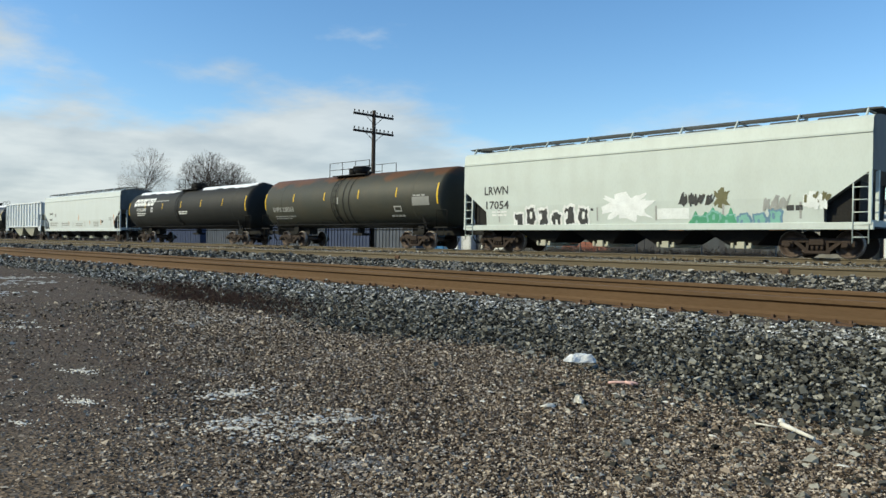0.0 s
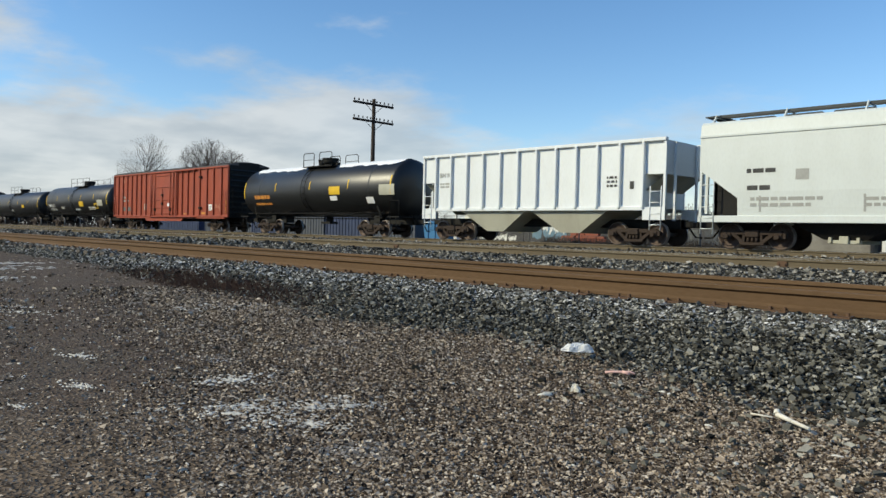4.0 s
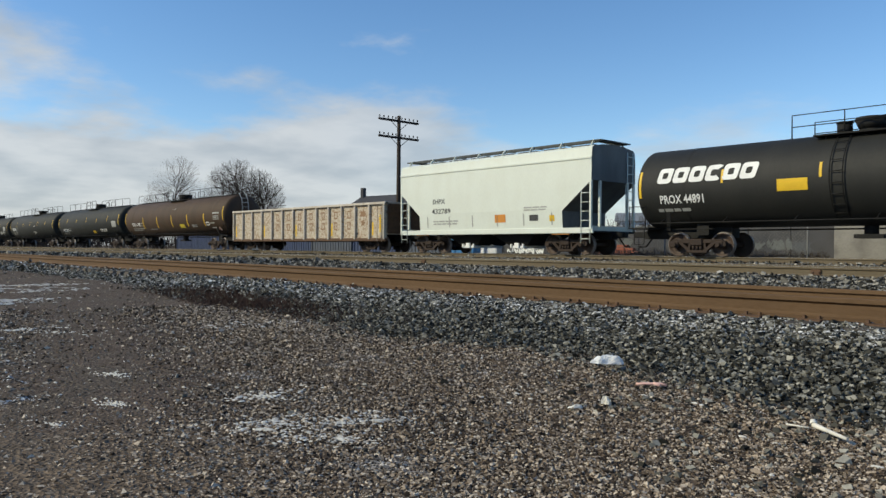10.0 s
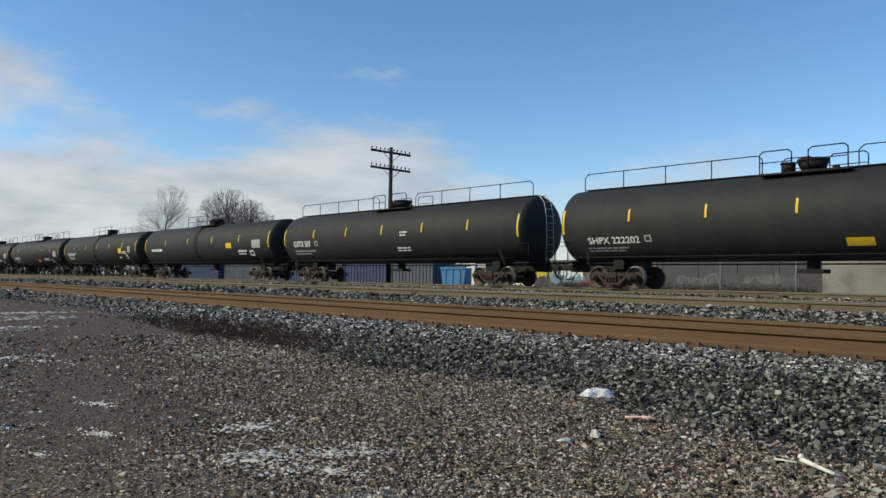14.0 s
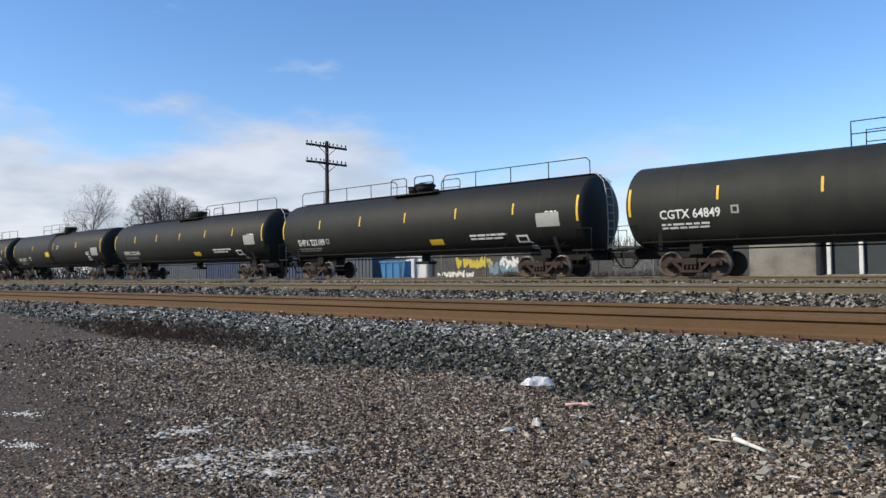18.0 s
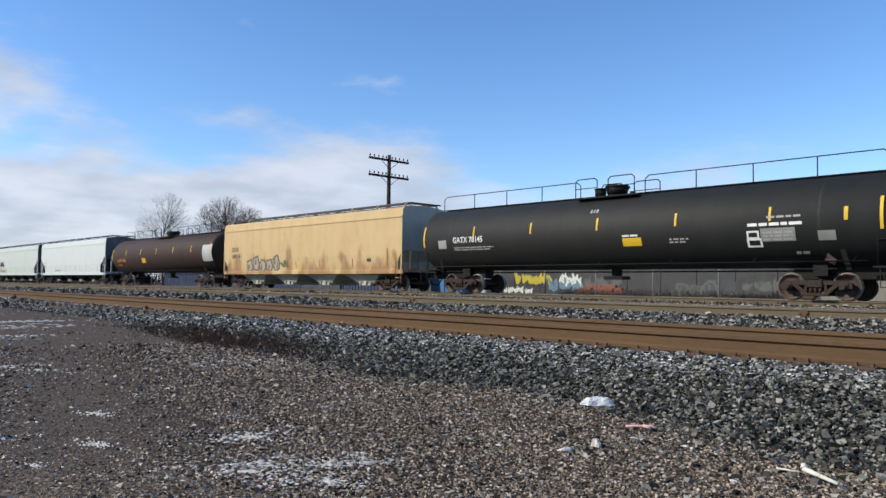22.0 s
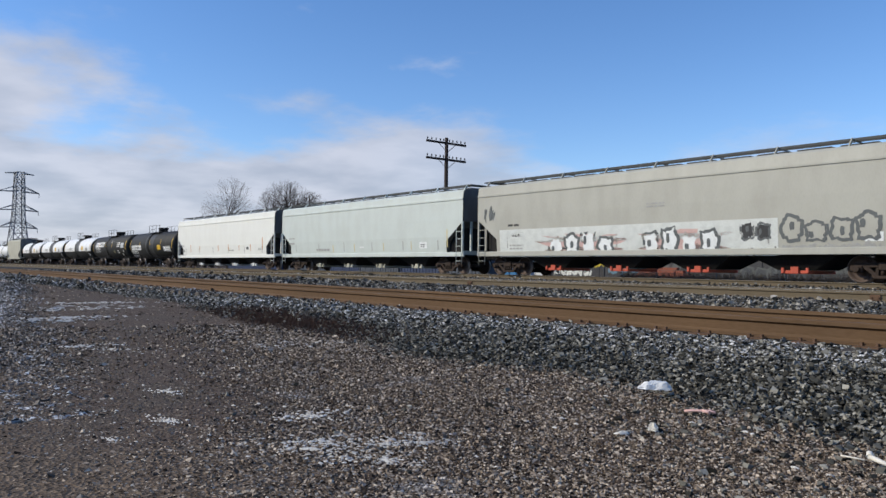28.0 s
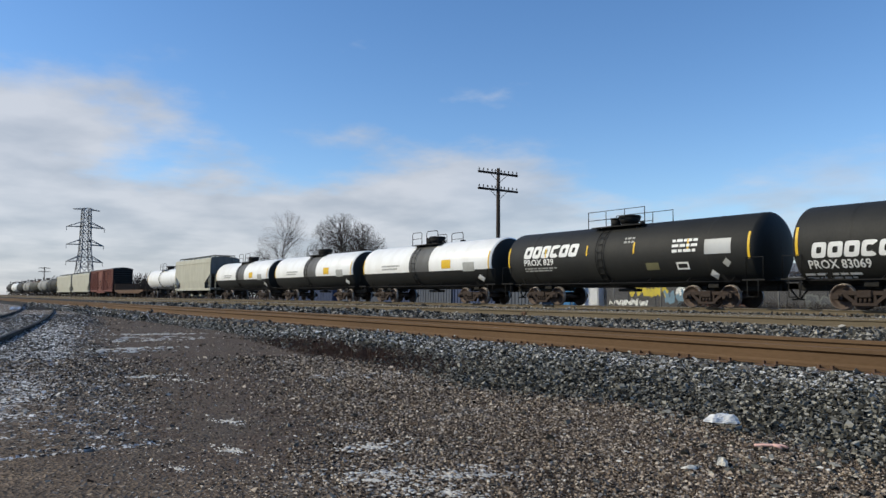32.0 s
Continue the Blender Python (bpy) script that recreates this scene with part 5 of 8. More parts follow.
        for k in range(11):
            a, b, c = wrap(dome_at - 0.55, zc - R * 1.1 + R * 2.4 * k / 10)
            part("rung", rung_mesh(0.4, 0.016, "x", "under"), None, lad, at=pose(a, b * 1.05, c + 0.03))
    if snow:
        for a, b in ((-seam + 0.2, dome_at - w - 0.5), (dome_at + w + 0.5, seam - 0.1)):
            q, m, rows = [], 12, 14
            r2 = random.Random(3)
            for j in range(rows + 1):
                x = a + (b - a) * j / rows
                spread = (0.46 + r2.uniform(-0.07, 0.07)) * (0.55 if j in (0, rows) else 1)
                for i in range(m + 1):
                    th = math.pi / 2 + spread * (2 * i / m - 1) + 0.12
                    k = R + 0.005 + 0.05 * (1 - (2 * i / m - 1) ** 2)
                    q.append((x, k * math.cos(th), zc + k * math.sin(th)))
            sn = Shape().add(q, [(j * (m + 1) + i, j * (m + 1) + i + 1, (j + 1) * (m + 1) + i + 1, (j + 1) * (m + 1) + i) for j in range(rows) for i in range(m)], True)
            part("snow_cover", sn, "fresh_snow", car, "blown snow lying on the tank top")
    couplers(car, half + 0.15, half - 2.0)
    bogies(car, 2 * half - 5.2)
    marks(car, tank, wrap, items, (R, zc))
    return car


HOPPER_SIDE = [(1.52, 1.05), (1.56, 1.45), (1.60, 2.0), (1.615, 2.95), (1.605, 3.98), (1.565, 4.40), (1.44, 4.50), (0.80, 4.60), (0.0, 4.64)]


def hopper_car(name, s0, s1, mat, label, bays=4, gate="hopper_khaki", items=(), notch=(1.4, 2.8), end_mat=None, tall=0.0, posts=9, shade_sheets=True):
    car = new_car(name, s0, s1, label, "covered hopper car")
    half = (s1 - s0) / 2
    zn = notch[1]
    sec = [(y, z + (tall if z > 3 else 0)) for y, z in HOPPER_SIDE]
    zv = 1.2 + 0.36 * (zn - 1.2)
    for zz in (zv, zn):
        k = next(i for i in range(1, len(sec)) if sec[i][1] > zz)
        (ya, za), (yb, zb) = sec[k - 1], sec[k]
        if min(zz - za, zb - zz) > 0.02:
            sec.insert(k, (ya + (yb - ya) * (zz - za) / (zb - za), zz))

    def reach(z):
        return half - 0.05 - notch[0] * min(1, max(0, (zn - z) / (zn - zv)))

    s, ends = Shape(), {-1: Shape(), 1: Shape()}
    for sgn in (-1, 1):
        e = ends[sgn]
        for (y0, z0), (y1, z1) in zip(sec, sec[1:]):
            a, b = reach(z0), reach(z1)
            s.add([(-a, sgn * y0, z0), (a, sgn * y0, z0), (b, sgn * y1, z1), (-b, sgn * y1, z1)], [(0, 1, 2, 3)], False)
            e.add([(sgn * a, -y0, z0), (sgn * a, y0, z0), (sgn * b, y1, z1), (sgn * b, -y1, z1)], [(0, 1, 2, 3)])
    s.box(-half + notch[0], half - notch[0], -1.5, 1.5, 1.04, 1.07)
    body = part("body", s, mat, car)
    # ends are coloured darker than the sides, standing in for their shade
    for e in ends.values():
        part("end_sheet", e, end_mat or "shaded_end", car, "end and slope sheet, toned for shade")

    def wrap(x, z):
        for (y0, z0), (y1, z1) in zip(sec, sec[1:]):
            if z <= z1 or z1 > 4:
                k = min(max((z - z0) / (z1 - z0), 0), 1)
                return (x, -(y0 + (y1 - y0) * k) - 0.008, z)
        return (x, -1.62, z)

    sill = Shape().block(-half, half, -1.58, -1.46, 0.93, 1.17, 0.015).block(-half, half, 1.46, 1.58, 0.93, 1.17, 0.015)
    part("side_sill", sill, mat, car)
    for x in [(-half + 2.2) + (2 * half - 4.4) * k / 5 for k in range(6)]:
        part("side_stake", on_side(rect(0.07, 0.55), x, 1.3, wrap), "grey_mark", body)
    part("eave_seam", Shape().box(-half + 0.05, half - 0.05, -1.64, -1.55, 3.95 + tall, 4.03 + tall).box(-half + 0.05, half - 0.05, 1.55, 1.64, 3.95 + tall, 4.03 + tall), mat, body)
    # ends: corner posts, ladders, cross beams, black sheets for the notch's shade
    for sgn in (-1, 1):
        x = sgn * (half - 0.06)
        p = Shape()
        for y in (-1.56, 1.56):
            p.box(min(x, x - sgn * 0.09), max(x, x - sgn * 0.09), y - 0.05, y + 0.05, 1.1, 3.95 + tall)
        p.box(min(x, x - sgn * 0.09), max(x, x - sgn * 0.09), -1.5, 1.5, 1.02, 1.24)
        p.bar((x, -1.0, 1.2), (x, -1.0, zn), 0.1, 0.1, (1, 0, 0)).bar((x, 1.0, 1.2), (x, 1.0, zn), 0.1, 0.1, (1, 0, 0))
        part("corner_post", p, mat, car)
        ladder("side_ladder", sgn * (half - 0.36), 0.5, zn + 0.05, -1.585, mat, car, 0.46)
        ladder("end_ladder", x + sgn * 0.06, 1.1, 4.4 + tall, 1.15, mat, car, 0.42, along="y")
        part("end_platform", Shape().box(min(sgn * (half - 1.2), sgn * half), max(sgn * (half - 1.2), sgn * half), -1.5, 1.5, 0.98, 1.03), "under", car)
        # black sheets added under the slope to darken the notch like shade
        g = Shape().prism([(sgn * (half - 0.5), 1.1), (sgn * (half - 1.9), 1.15), (sgn * (half - 0.45), zn - 0.1)], -1.3, -1.25)
        g.prism([(sgn * (half - 0.5), 1.1), (sgn * (half - 1.9), 1.15), (sgn * (half - 0.45), zn - 0.1)], 1.25, 1.3)
        g.box(min(sgn * (half - 0.6), sgn * (half - 0.5)), max(sgn * (half - 0.6), sgn * (half - 0.5)), -1.3, 1.3, 1.1, zn - 0.3)
        if shade_sheets:
            part("bolster_web", g, "under", car, "black sheets that stand for the shade in the end notch")
    # roof walks
    rw = Shape()
    z = 4.74 + tall
    for y in (-0.72, 0.72):
        for d in (-0.2, -0.1, 0.0, 0.1, 0.2):
            rw.box(-half + 0.1, half - 0.1, y + d - 0.012, y + d + 0.012, z, z + 0.045)
        rw.box(-half + 0.1, half - 0.1, y * 1.36 - 0.02, y * 1.36 + 0.02, z - 0.02, z + 0.07)
    for sgn in (-1, 1):
        rw.box(min(sgn * (half - 0.5), sgn * (half + 0.05)), max(sgn * (half - 0.5), sgn * (half + 0.05)), -1.1, 1.1, z, z + 0.045)
    part("roof_walk", rw, "grating", car, "grey steel roof walk")
    for k in range(posts):
        x = -half + 0.35 + (2 * half - 0.7) * k / (posts - 1)
        for sgn in (-1, 1):
            q = Shape().bar((x, sgn * 1.02, z + 0.06), (x, sgn * 1.30, 4.46 + tall), 0.09, 0.04, (1, 0, 0)).bar((x, sgn * 1.02, z), (x, sgn * 0.3, z), 0.05, 0.04, (1, 0, 0))
            part("walk_bracket", q, mat, car)
    hatch = Shape().block(-0.62, 0.62, -0.33, 0.33, 0, 0.14, 0.03).mesh("roof_hatch", "grating")
    m = max(6, int(half * 2 / 1.6))
    for k in range(m):
        x = -half + 0.7 + (2 * half - 1.4) * (k + 0.5) / m
        part("roof_hatch", hatch, None, car, at=pose(x, 0, 4.60 + tall))
    # outlets
    w = (2 * half - 2 * notch[0] - 3.0) / bays
    for k in range(bays):
        c = -half + notch[0] + 1.5 + w * (k + 0.5)
        o = Shape()
        top, low = w * 0.48, w * 0.17
        p = [(c - top, -1.42, 1.06), (c + top, -1.42, 1.06), (c + top, 1.42, 1.06), (c - top, 1.42, 1.06), (c - low, -0.95, 0.40), (c + low, -0.95, 0.40), (c + low, 0.95, 0.40), (c - low, 0.95, 0.40)]
        o.add(p, [(0, 1, 5, 4), (1, 2, 6, 5), (2, 3, 7, 6), (3, 0, 4, 7), (4, 5, 6, 7)])
        # bays take the underframe black in place of the shade they hang in
        out = part("hopper_bay", o, "under" if gate != "cream" else "hopper_khaki", car)
        part("outlet_gate", Shape().block(c - low * 0.8, c + low * 0.8, -1.0, 1.0, 0.27, 0.39, 0.02).block(c - 0.14, c + 0.14, -1.08, -0.96, 0.27, 0.52, 0.015).block(c - low * 0.75, c - low * 0.75 + 0.1, -1.06, -0.96, 0.3, 0.48, 0.01).block(c + low * 0.75 - 0.1, c + low * 0.75, -1.06, -0.96, 0.3, 0.48, 0.01), "hopper_khaki" if gate == "cream" else gate, out)
    couplers(car, half, half - 2.0)
    bogies(car, 2 * half - 3.6)
    marks(car, body, wrap, items)
    return car


def ribbed_hopper(s0, s1):
    car = new_car("open_hopper_car", s0, s1, "white ribbed-side hopper car with slanted grey bays", "hopper car")
    half = (s1 - s0) / 2
    s = Shape()
    s.box(-half + 0.9, half - 0.9, -1.52, 1.52, 1.5, 4.05)
    s.box(-half + 0.05, half - 0.05, -1.5, 1.5, 2.75, 4.03)
    body = part("body", s, "ribbed_white", car)
    for sgn in (-1, 1):
        for y in (-1.53, 1.53):
            p = Shape().box(min(sgn * (half - 0.1), sgn * half), max(sgn * (half - 0.1), sgn * half), y - 0.05, y + 0.05, 1.0, 4.0)
            p.box(min(sgn * (half - 0.95), sgn * half), max(sgn * (half - 0.95), sgn * half), y - 0.04, y + 0.04, 1.0, 1.5)
            part("corner_post", p, "ribbed_white", car)
        ladder("side_ladder", sgn * (half - 0.4), 0.6, 2.3, -1.58, "ribbed_white", car, 0.46)
        part("end_ribs", Shape().box(min(sgn * (half - 0.04), sgn * (half + 0.04)), max(sgn * (half - 0.04), sgn * (half + 0.04)), -0.9, -0.8, 1.0, 4.0).box(min(sgn * (half - 0.04), sgn * (half + 0.04)), max(sgn * (half - 0.04), sgn * (half + 0.04)), 0.8, 0.9, 1.0, 4.0), "ribbed_white", car)
        part("slope_sheet", Shape().add([(sgn * (half - 0.1), -1.45, 2.72), (sgn * (half - 0.1), 1.45, 2.72), (sgn * (half - 2.2), 1.45, 1.2), (sgn * (half - 2.2), -1.45, 1.2)], [(0, 1, 2, 3)]), "hopper_khaki", car)
    n = 11
    for k in range(n + 1):
        x = -half + 0.95 + (2 * half - 1.9) * k / n
        part("side_rib", Shape().block(x - 0.06, x + 0.06, -1.66, -1.5, 1.45, 4.0, 0.02), "ribbed_white", body)
        part("side_rib", Shape().block(x - 0.06, x + 0.06, 1.5, 1.66, 1.45, 4.0, 0.02), "ribbed_white", body)
    part("top_chord", Shape().block(-half, half, -1.64, -1.44, 3.98, 4.12, 0.02).block(-half, half, 1.44, 1.64, 3.98, 4.12, 0.02), "ribbed_white", body)
    part("bottom_chord", Shape().block(-half + 0.9, half - 0.9, -1.6, -1.45, 1.36, 1.52, 0.02).block(-half + 0.9, half - 0.9, 1.45, 1.6, 1.36, 1.52, 0.02), "ribbed_white", body)
    for c in (-2.1, 2.1):
        b = Shape().add([(c - 2.0, -1.45, 1.4), (c + 2.0, -1.45, 1.4), (c + 2.0, 1.45, 1.4), (c - 2.0, 1.45, 1.4), (c - 0.5, -1.2, 0.45), (c + 0.5, -1.2, 0.45), (c + 0.5, 1.2, 0.45), (c - 0.5, 1.2, 0.45)],
                       [(0, 1, 5, 4), (1, 2, 6, 5), (2, 3, 7, 6), (3, 0, 4, 7), (4, 5, 6, 7)])
        part("hopper_bay", b, "hopper_khaki", car, "grey slanted discharge bay")
    part("center_sill", Shape().box(-half, half, -0.3, 0.3, 0.7, 1.05), "under", car)
    couplers(car, half, half - 2.0)
    bogies(car, 2 * half - 3.2)
    wrap = lambda x, z: (x, -1.535, z)
    marks(car, body, wrap, [("text", -half + 1.15, 3.0, 0.8, 0.22, "grey_mark", "BN IC"), ("bars", -half + 1.2, 2.5, 0.8, 0.3, "grey_mark", 2), ("bars", half - 2.6, 2.3, 0.5, 0.5, "dark_mark", 3), ("rect", half - 1.55, 2.2, 0.18, 0.3, "dark_mark")])


def boxcar(name, s0, s1, mat, label, doors=True, detail=True, tall=0.0):
    car = new_car(name, s0, s1, label, "boxcar")
    half = (s1 - s0) / 2
    zt = 4.62 + tall
    body = part("body", Shape().block(-half + 0.02, half - 0.02, -1.5, 1.5, 1.02, zt, 0.03), mat, car)
    part("side_sill", Shape().block(-half + 0.6, half - 0.6, -1.56, -1.4, 0.9, 1.08, 0.02).prism([(-3.6, 0.92), (3.2, 0.92), (2.9, 0.7), (-3.3, 0.7)], -1.54, -1.44), mat, car)
    roof = Shape().draw([(-1.58, zt - 0.06), (-1.58, zt + 0.05), (-0.75, zt + 0.24), (0, zt + 0.29), (0.75, zt + 0.24), (1.58, zt + 0.05), (1.58, zt - 0.06)], -half, half)
    r = part("roof", roof, "brown_roof", car, "dark steel roof with cross seams")
    for k in range(13):
        x = -half + 0.4 + (2 * half - 0.8) * k / 12
        q = Shape()
        for sgn in (-1, 1):
            q.bar((x, sgn * 1.5, zt + 0.075), (x, sgn * 0.75, zt + 0.245), 0.05, 0.1, (1, 0, 0)).bar((x, sgn * 0.75, zt + 0.245), (x, 0, zt + 0.295), 0.05, 0.1, (1, 0, 0))
        part("roof_seam", q, "brown_roof", r)
    for sgn in (-1, 1):
        e = Shape()
        e.box(min(sgn * (half - 0.02), sgn * (half + 0.012)), max(sgn * (half - 0.02), sgn * (half + 0.012)), -1.5, 1.5, 1.0, zt)
        e.prism([(sgn * (half - 0.02), zt - 0.02), (sgn * (half + 0.012), zt - 0.02), (sgn * (half + 0.012), zt + 0.2), (sgn * (half - 0.02), zt + 0.2)], -0.8, 0.8)
        e = part("corrugated_end", e, "under", car, "black corrugated end")
        for k in range(9):
            z = 1.35 + k * (zt - 1.7) / 8
            part("corrugation", Shape().prism([(sgn * (half - 0.03), z - 0.13), (sgn * (half + 0.07), z), (sgn * (half - 0.03), z + 0.13)], -1.42, 1.42), "tank_black" if k < 6 else "tank_gloss", e)
        ladder("side_ladder", sgn * (half - 0.45), 1.2, 2.9, -1.6, mat, car, 0.44)
        ladder("end_ladder", sgn * (half + 0.12), 1.0, 3.0, -1.1, "under", car, 0.42, along="y")
    d0, d1 = -2.3, 2.0
    stakes = [-half + 0.05 + (half + d0 - 0.3) * k / 8 for k in range(9)] + [half * q for q in (0.222, 0.299, 0.393, 0.486, 0.579, 0.687, 0.785, 0.897, 0.99)]
    for x in stakes:
        part("side_post", Shape().block(x - 0.05, x + 0.05, -1.6, -1.48, 1.06, zt - 0.06, 0.02), mat, body)
    for z in (1.62, 3.85):
        part("post_bracket", Shape().block(half * 0.579, half * 0.579 + 0.3, -1.66, -1.5, z, z + 0.14, 0.02), "bogie", body, "dark hinge bracket")
    part("top_chord", Shape().block(-half + 0.02, half - 0.02, -1.6, -1.46, zt - 0.14, zt - 0.02, 0.02), mat, body)
    part("bottom_chord", Shape().block(-half + 0.02, half - 0.02, -1.6, -1.46, 1.02, 1.16, 0.02), mat, body)
    if doors:
        door = part("door", Shape().block(d0, d1, -1.62, -1.5, 1.12, zt - 0.16, 0.03), mat, car, "red plug door with locking rods")
        for x in (d0 + 0.22, d0 + 0.8, d0 + 2.15, d0 + 3.55, d1 - 0.2):
            part("locking_rod", Shape().rod((x, -1.69, 1.15), (x, -1.69, zt - 0.2 if x != d0 + 2.15 else 3.2), 0.04, 6), mat, door)
        for z in (1.3, 1.75, 2.35, 3.35, 4.25):
            part("door_stiffener", Shape().block(d0 + 0.12, d1 - 0.12, -1.68, -1.6, z - 0.045, z + 0.045, 0.012), mat, door)
        for x in (d0 - 0.12, d1 + 0.12):
            part("door_jamb", Shape().block(x - 0.09, x + 0.09, -1.66, -1.5, 1.06, zt - 0.08, 0.02), mat, car)
        for x, z in ((d0 + 0.8, 1.5), (d0 + 2.15, 1.95), (d0 + 2.15, 2.6), (d0 + 3.55, 1.5)):
            part("rod_guide", Shape().block(x - 0.1, x + 0.1, -1.73, -1.6, z, z + 0.2, 0.02), "bogie", door, "grimy rod guide")
        part("door_track", Shape().block(d0 - 0.3, 5.4, -1.7, -1.55, 1.0, 1.06, 0.015), mat, car)
        part("door_header", Shape().block(d0 - 0.3, 5.4, -1.72, -1.55, zt - 0.16, zt - 0.08, 0.015), mat, car)
        part("rod_handle", Shape().block(d0 + 1.9, d0 + 2.2, -1.72, -1.64, 2.0, 2.5, 0.02), mat, door)
    part("center_sill", Shape().box(-half + 1, half - 1, -0.35, 0.35, 0.72, 1.04), "under", car)
    couplers(car, half + 0.1, half - 2.0)
    bogies(car, 2 * half - 5.4)
    wrap = lambda x, z: (x, -1.512, z)
    if detail:
        marks(car, body, wrap, [("bars", -half + 1.95, 2.3, 0.5, 0.55, "grey_mark", 2), ("bars", -half + 2.75, 2.3, 0.4, 0.26, "grey_mark", 1), ("rect", -half + 1.75, 1.5, 0.7, 0.34, "graffiti_slate", "stencil_panel"), ("rect", -half + 2.75, 1.5, 0.75, 0.34, "graffiti_slate", "stencil_panel"), ("bars", -half + 2.0, 3.9, 0.6, 0.3, "boxcar_faded", 2),
                                ("rect", -half + 6.3, 1.55, 0.45, 0.55, "hopper_khaki"), ("rect", half - 2.95, 1.5, 0.5, 0.42, "white_mark"), ("bars", half - 2.88, 1.56, 0.36, 0.3, "dark_mark", 2),
                                ("rect", half - 4.05, 1.22, 0.6, 0.16, "orange_mark"), ("rect", half - 6.9, 1.22, 0.5, 0.08, "orange_mark"), ("rect", half - 0.5, 1.3, 0.1, 0.95, "orange_mark"), ("scrawl", half - 2.0, 1.5, 0.7, 0.5, "boxcar_faded", 77, 2, 0.05)])
        marks(car, body, lambda x, z: (x, -1.63, z), [("rect", 0.7, 1.85, 0.35, 0.22, "white_mark")])
    return car


def gondola(s0, s1):
    car = new_car("gondola_car", s0, s1, "low tan gondola car with peeling rusty paint and ribs", "gondola car")
    half = (s1 - s0) / 2
    body = part("floor", Shape().box(-half, half, -1.38, 1.38, 1.0, 1.08), "gondola", car)
    for sgn in (-1, 1):
        part("side_wall", Shape().box(-half, half, min(sgn * 1.38, sgn * 1.44), max(sgn * 1.38, sgn * 1.44), 0.8, 2.72), "gondola", car)
        part("end_wall", Shape().box(min(sgn * (half - 0.08), sgn * half), max(sgn * (half - 0.08), sgn * half), -1.376, 1.376, 1.05, 2.72), "steel_rust", car, "dark brown end wall")
    n = 13
    for k in range(n + 1):
        x = -half + 0.12 + (2 * half - 0.24) * k / n
        part("side_rib", Shape().block(x - 0.08, x + 0.08, -1.58, -1.43, 0.72, 2.7, 0.03), "gondola_rib", body)
        part("side_rib", Shape().block(x - 0.08, x + 0.08, 1.43, 1.58, 0.72, 2.7, 0.03), "gondola_rib", body)
    part("top_chord", Shape().block(-half - 0.03, half + 0.03, -1.58, -1.36, 2.68, 2.82, 0.02).block(-half - 0.03, half + 0.03, 1.36, 1.58, 2.68, 2.82, 0.02).block(-half - 0.03, -half + 0.14, -1.5, 1.5, 2.68, 2.82, 0.02).block(half - 0.14, half + 0.03, -1.5, 1.5, 2.68, 2.82, 0.02), "gondola_rib", body)
    part("side_sill", Shape().block(-half, half, -1.52, -1.36, 0.62, 0.8, 0.02).block(-half, half, 1.36, 1.52, 0.62, 0.8, 0.02), "steel_rust", car)
    part("center_sill", Shape().box(-half + 0.5, half - 0.5, -0.35, 0.35, 0.6, 1.0), "under", car)
    for k in range(5):
        x = half + 0.03
        part("end_rib", Shape().box(x - 0.02, x + 0.06, -1.35, 1.35, 1.15 + 0.36 * k, 1.27 + 0.36 * k), "steel_rust", body)
    ladder("side_ladder", half - 0.4, 0.6, 2.6, -1.62, "gondola", car)
    couplers(car, half, half - 1.8)
    bogies(car, 2 * half - 3.8)
    wrap = lambda x, z: (x, -1.446, z)
    cell = (2 * half - 0.24) / n
    items = []
    for k in range(n):
        x = -half + 0.12 + cell * k + 0.16
        if k % 3 == 0:
            items.append(("rect", x + 0.02, 0.95, 0.14, 0.75, "yellow", "reflective_stripe"))
    for k in range(n - 9, n - 2):
        x = -half + 0.12 + cell * k + cell * 0.36
        for z in (1.95, 1.3):
            items.append(("frame", x, z, 0.34, 0.46, "faded_rust"))
    x = half - 0.12 - 2 * cell
    for a, z, w, h in ((0.3, 1.95, 0.75, 0.5), (0.42, 1.45, 0.5, 0.42), (1.0, 1.5, 0.3, 0.35)):
        items.append(("burst", x + a, z, w, h, "faded_rust"))
    items.append(("rect", half - 0.62, 1.15, 0.16, 0.95, "yellow", "reflective_stripe"))
    items.append(("bars", half - 2.2 - cell * 0.6, 1.0, 0.5, 0.22, "dark_mark", 1))
    marks(car, body, wrap, items)


def flat_car(s0, s1):
    car = new_car("flat_car", s0, s1, "empty dark flat car with a rusty end bulkhead", "flat car")
    half = (s1 - s0) / 2
    part("deck", Shape().block(-half, half, -1.5, 1.5, 0.98, 1.16, 0.02), "steel_rust", car)
    part("side_sill", Shape().prism([(-half, 1.0), (half, 1.0), (half - 3, 0.62), (-half + 3, 0.62)], -1.5, -1.4), "steel_rust", car)
    part("bulkhead", Shape().block(-half, -half + 0.2, -1.5, 1.5, 1.14, 2.2, 0.02), "steel_rust", car)
    couplers(car, half, half - 2)
    bogies(car, 2 * half - 5)


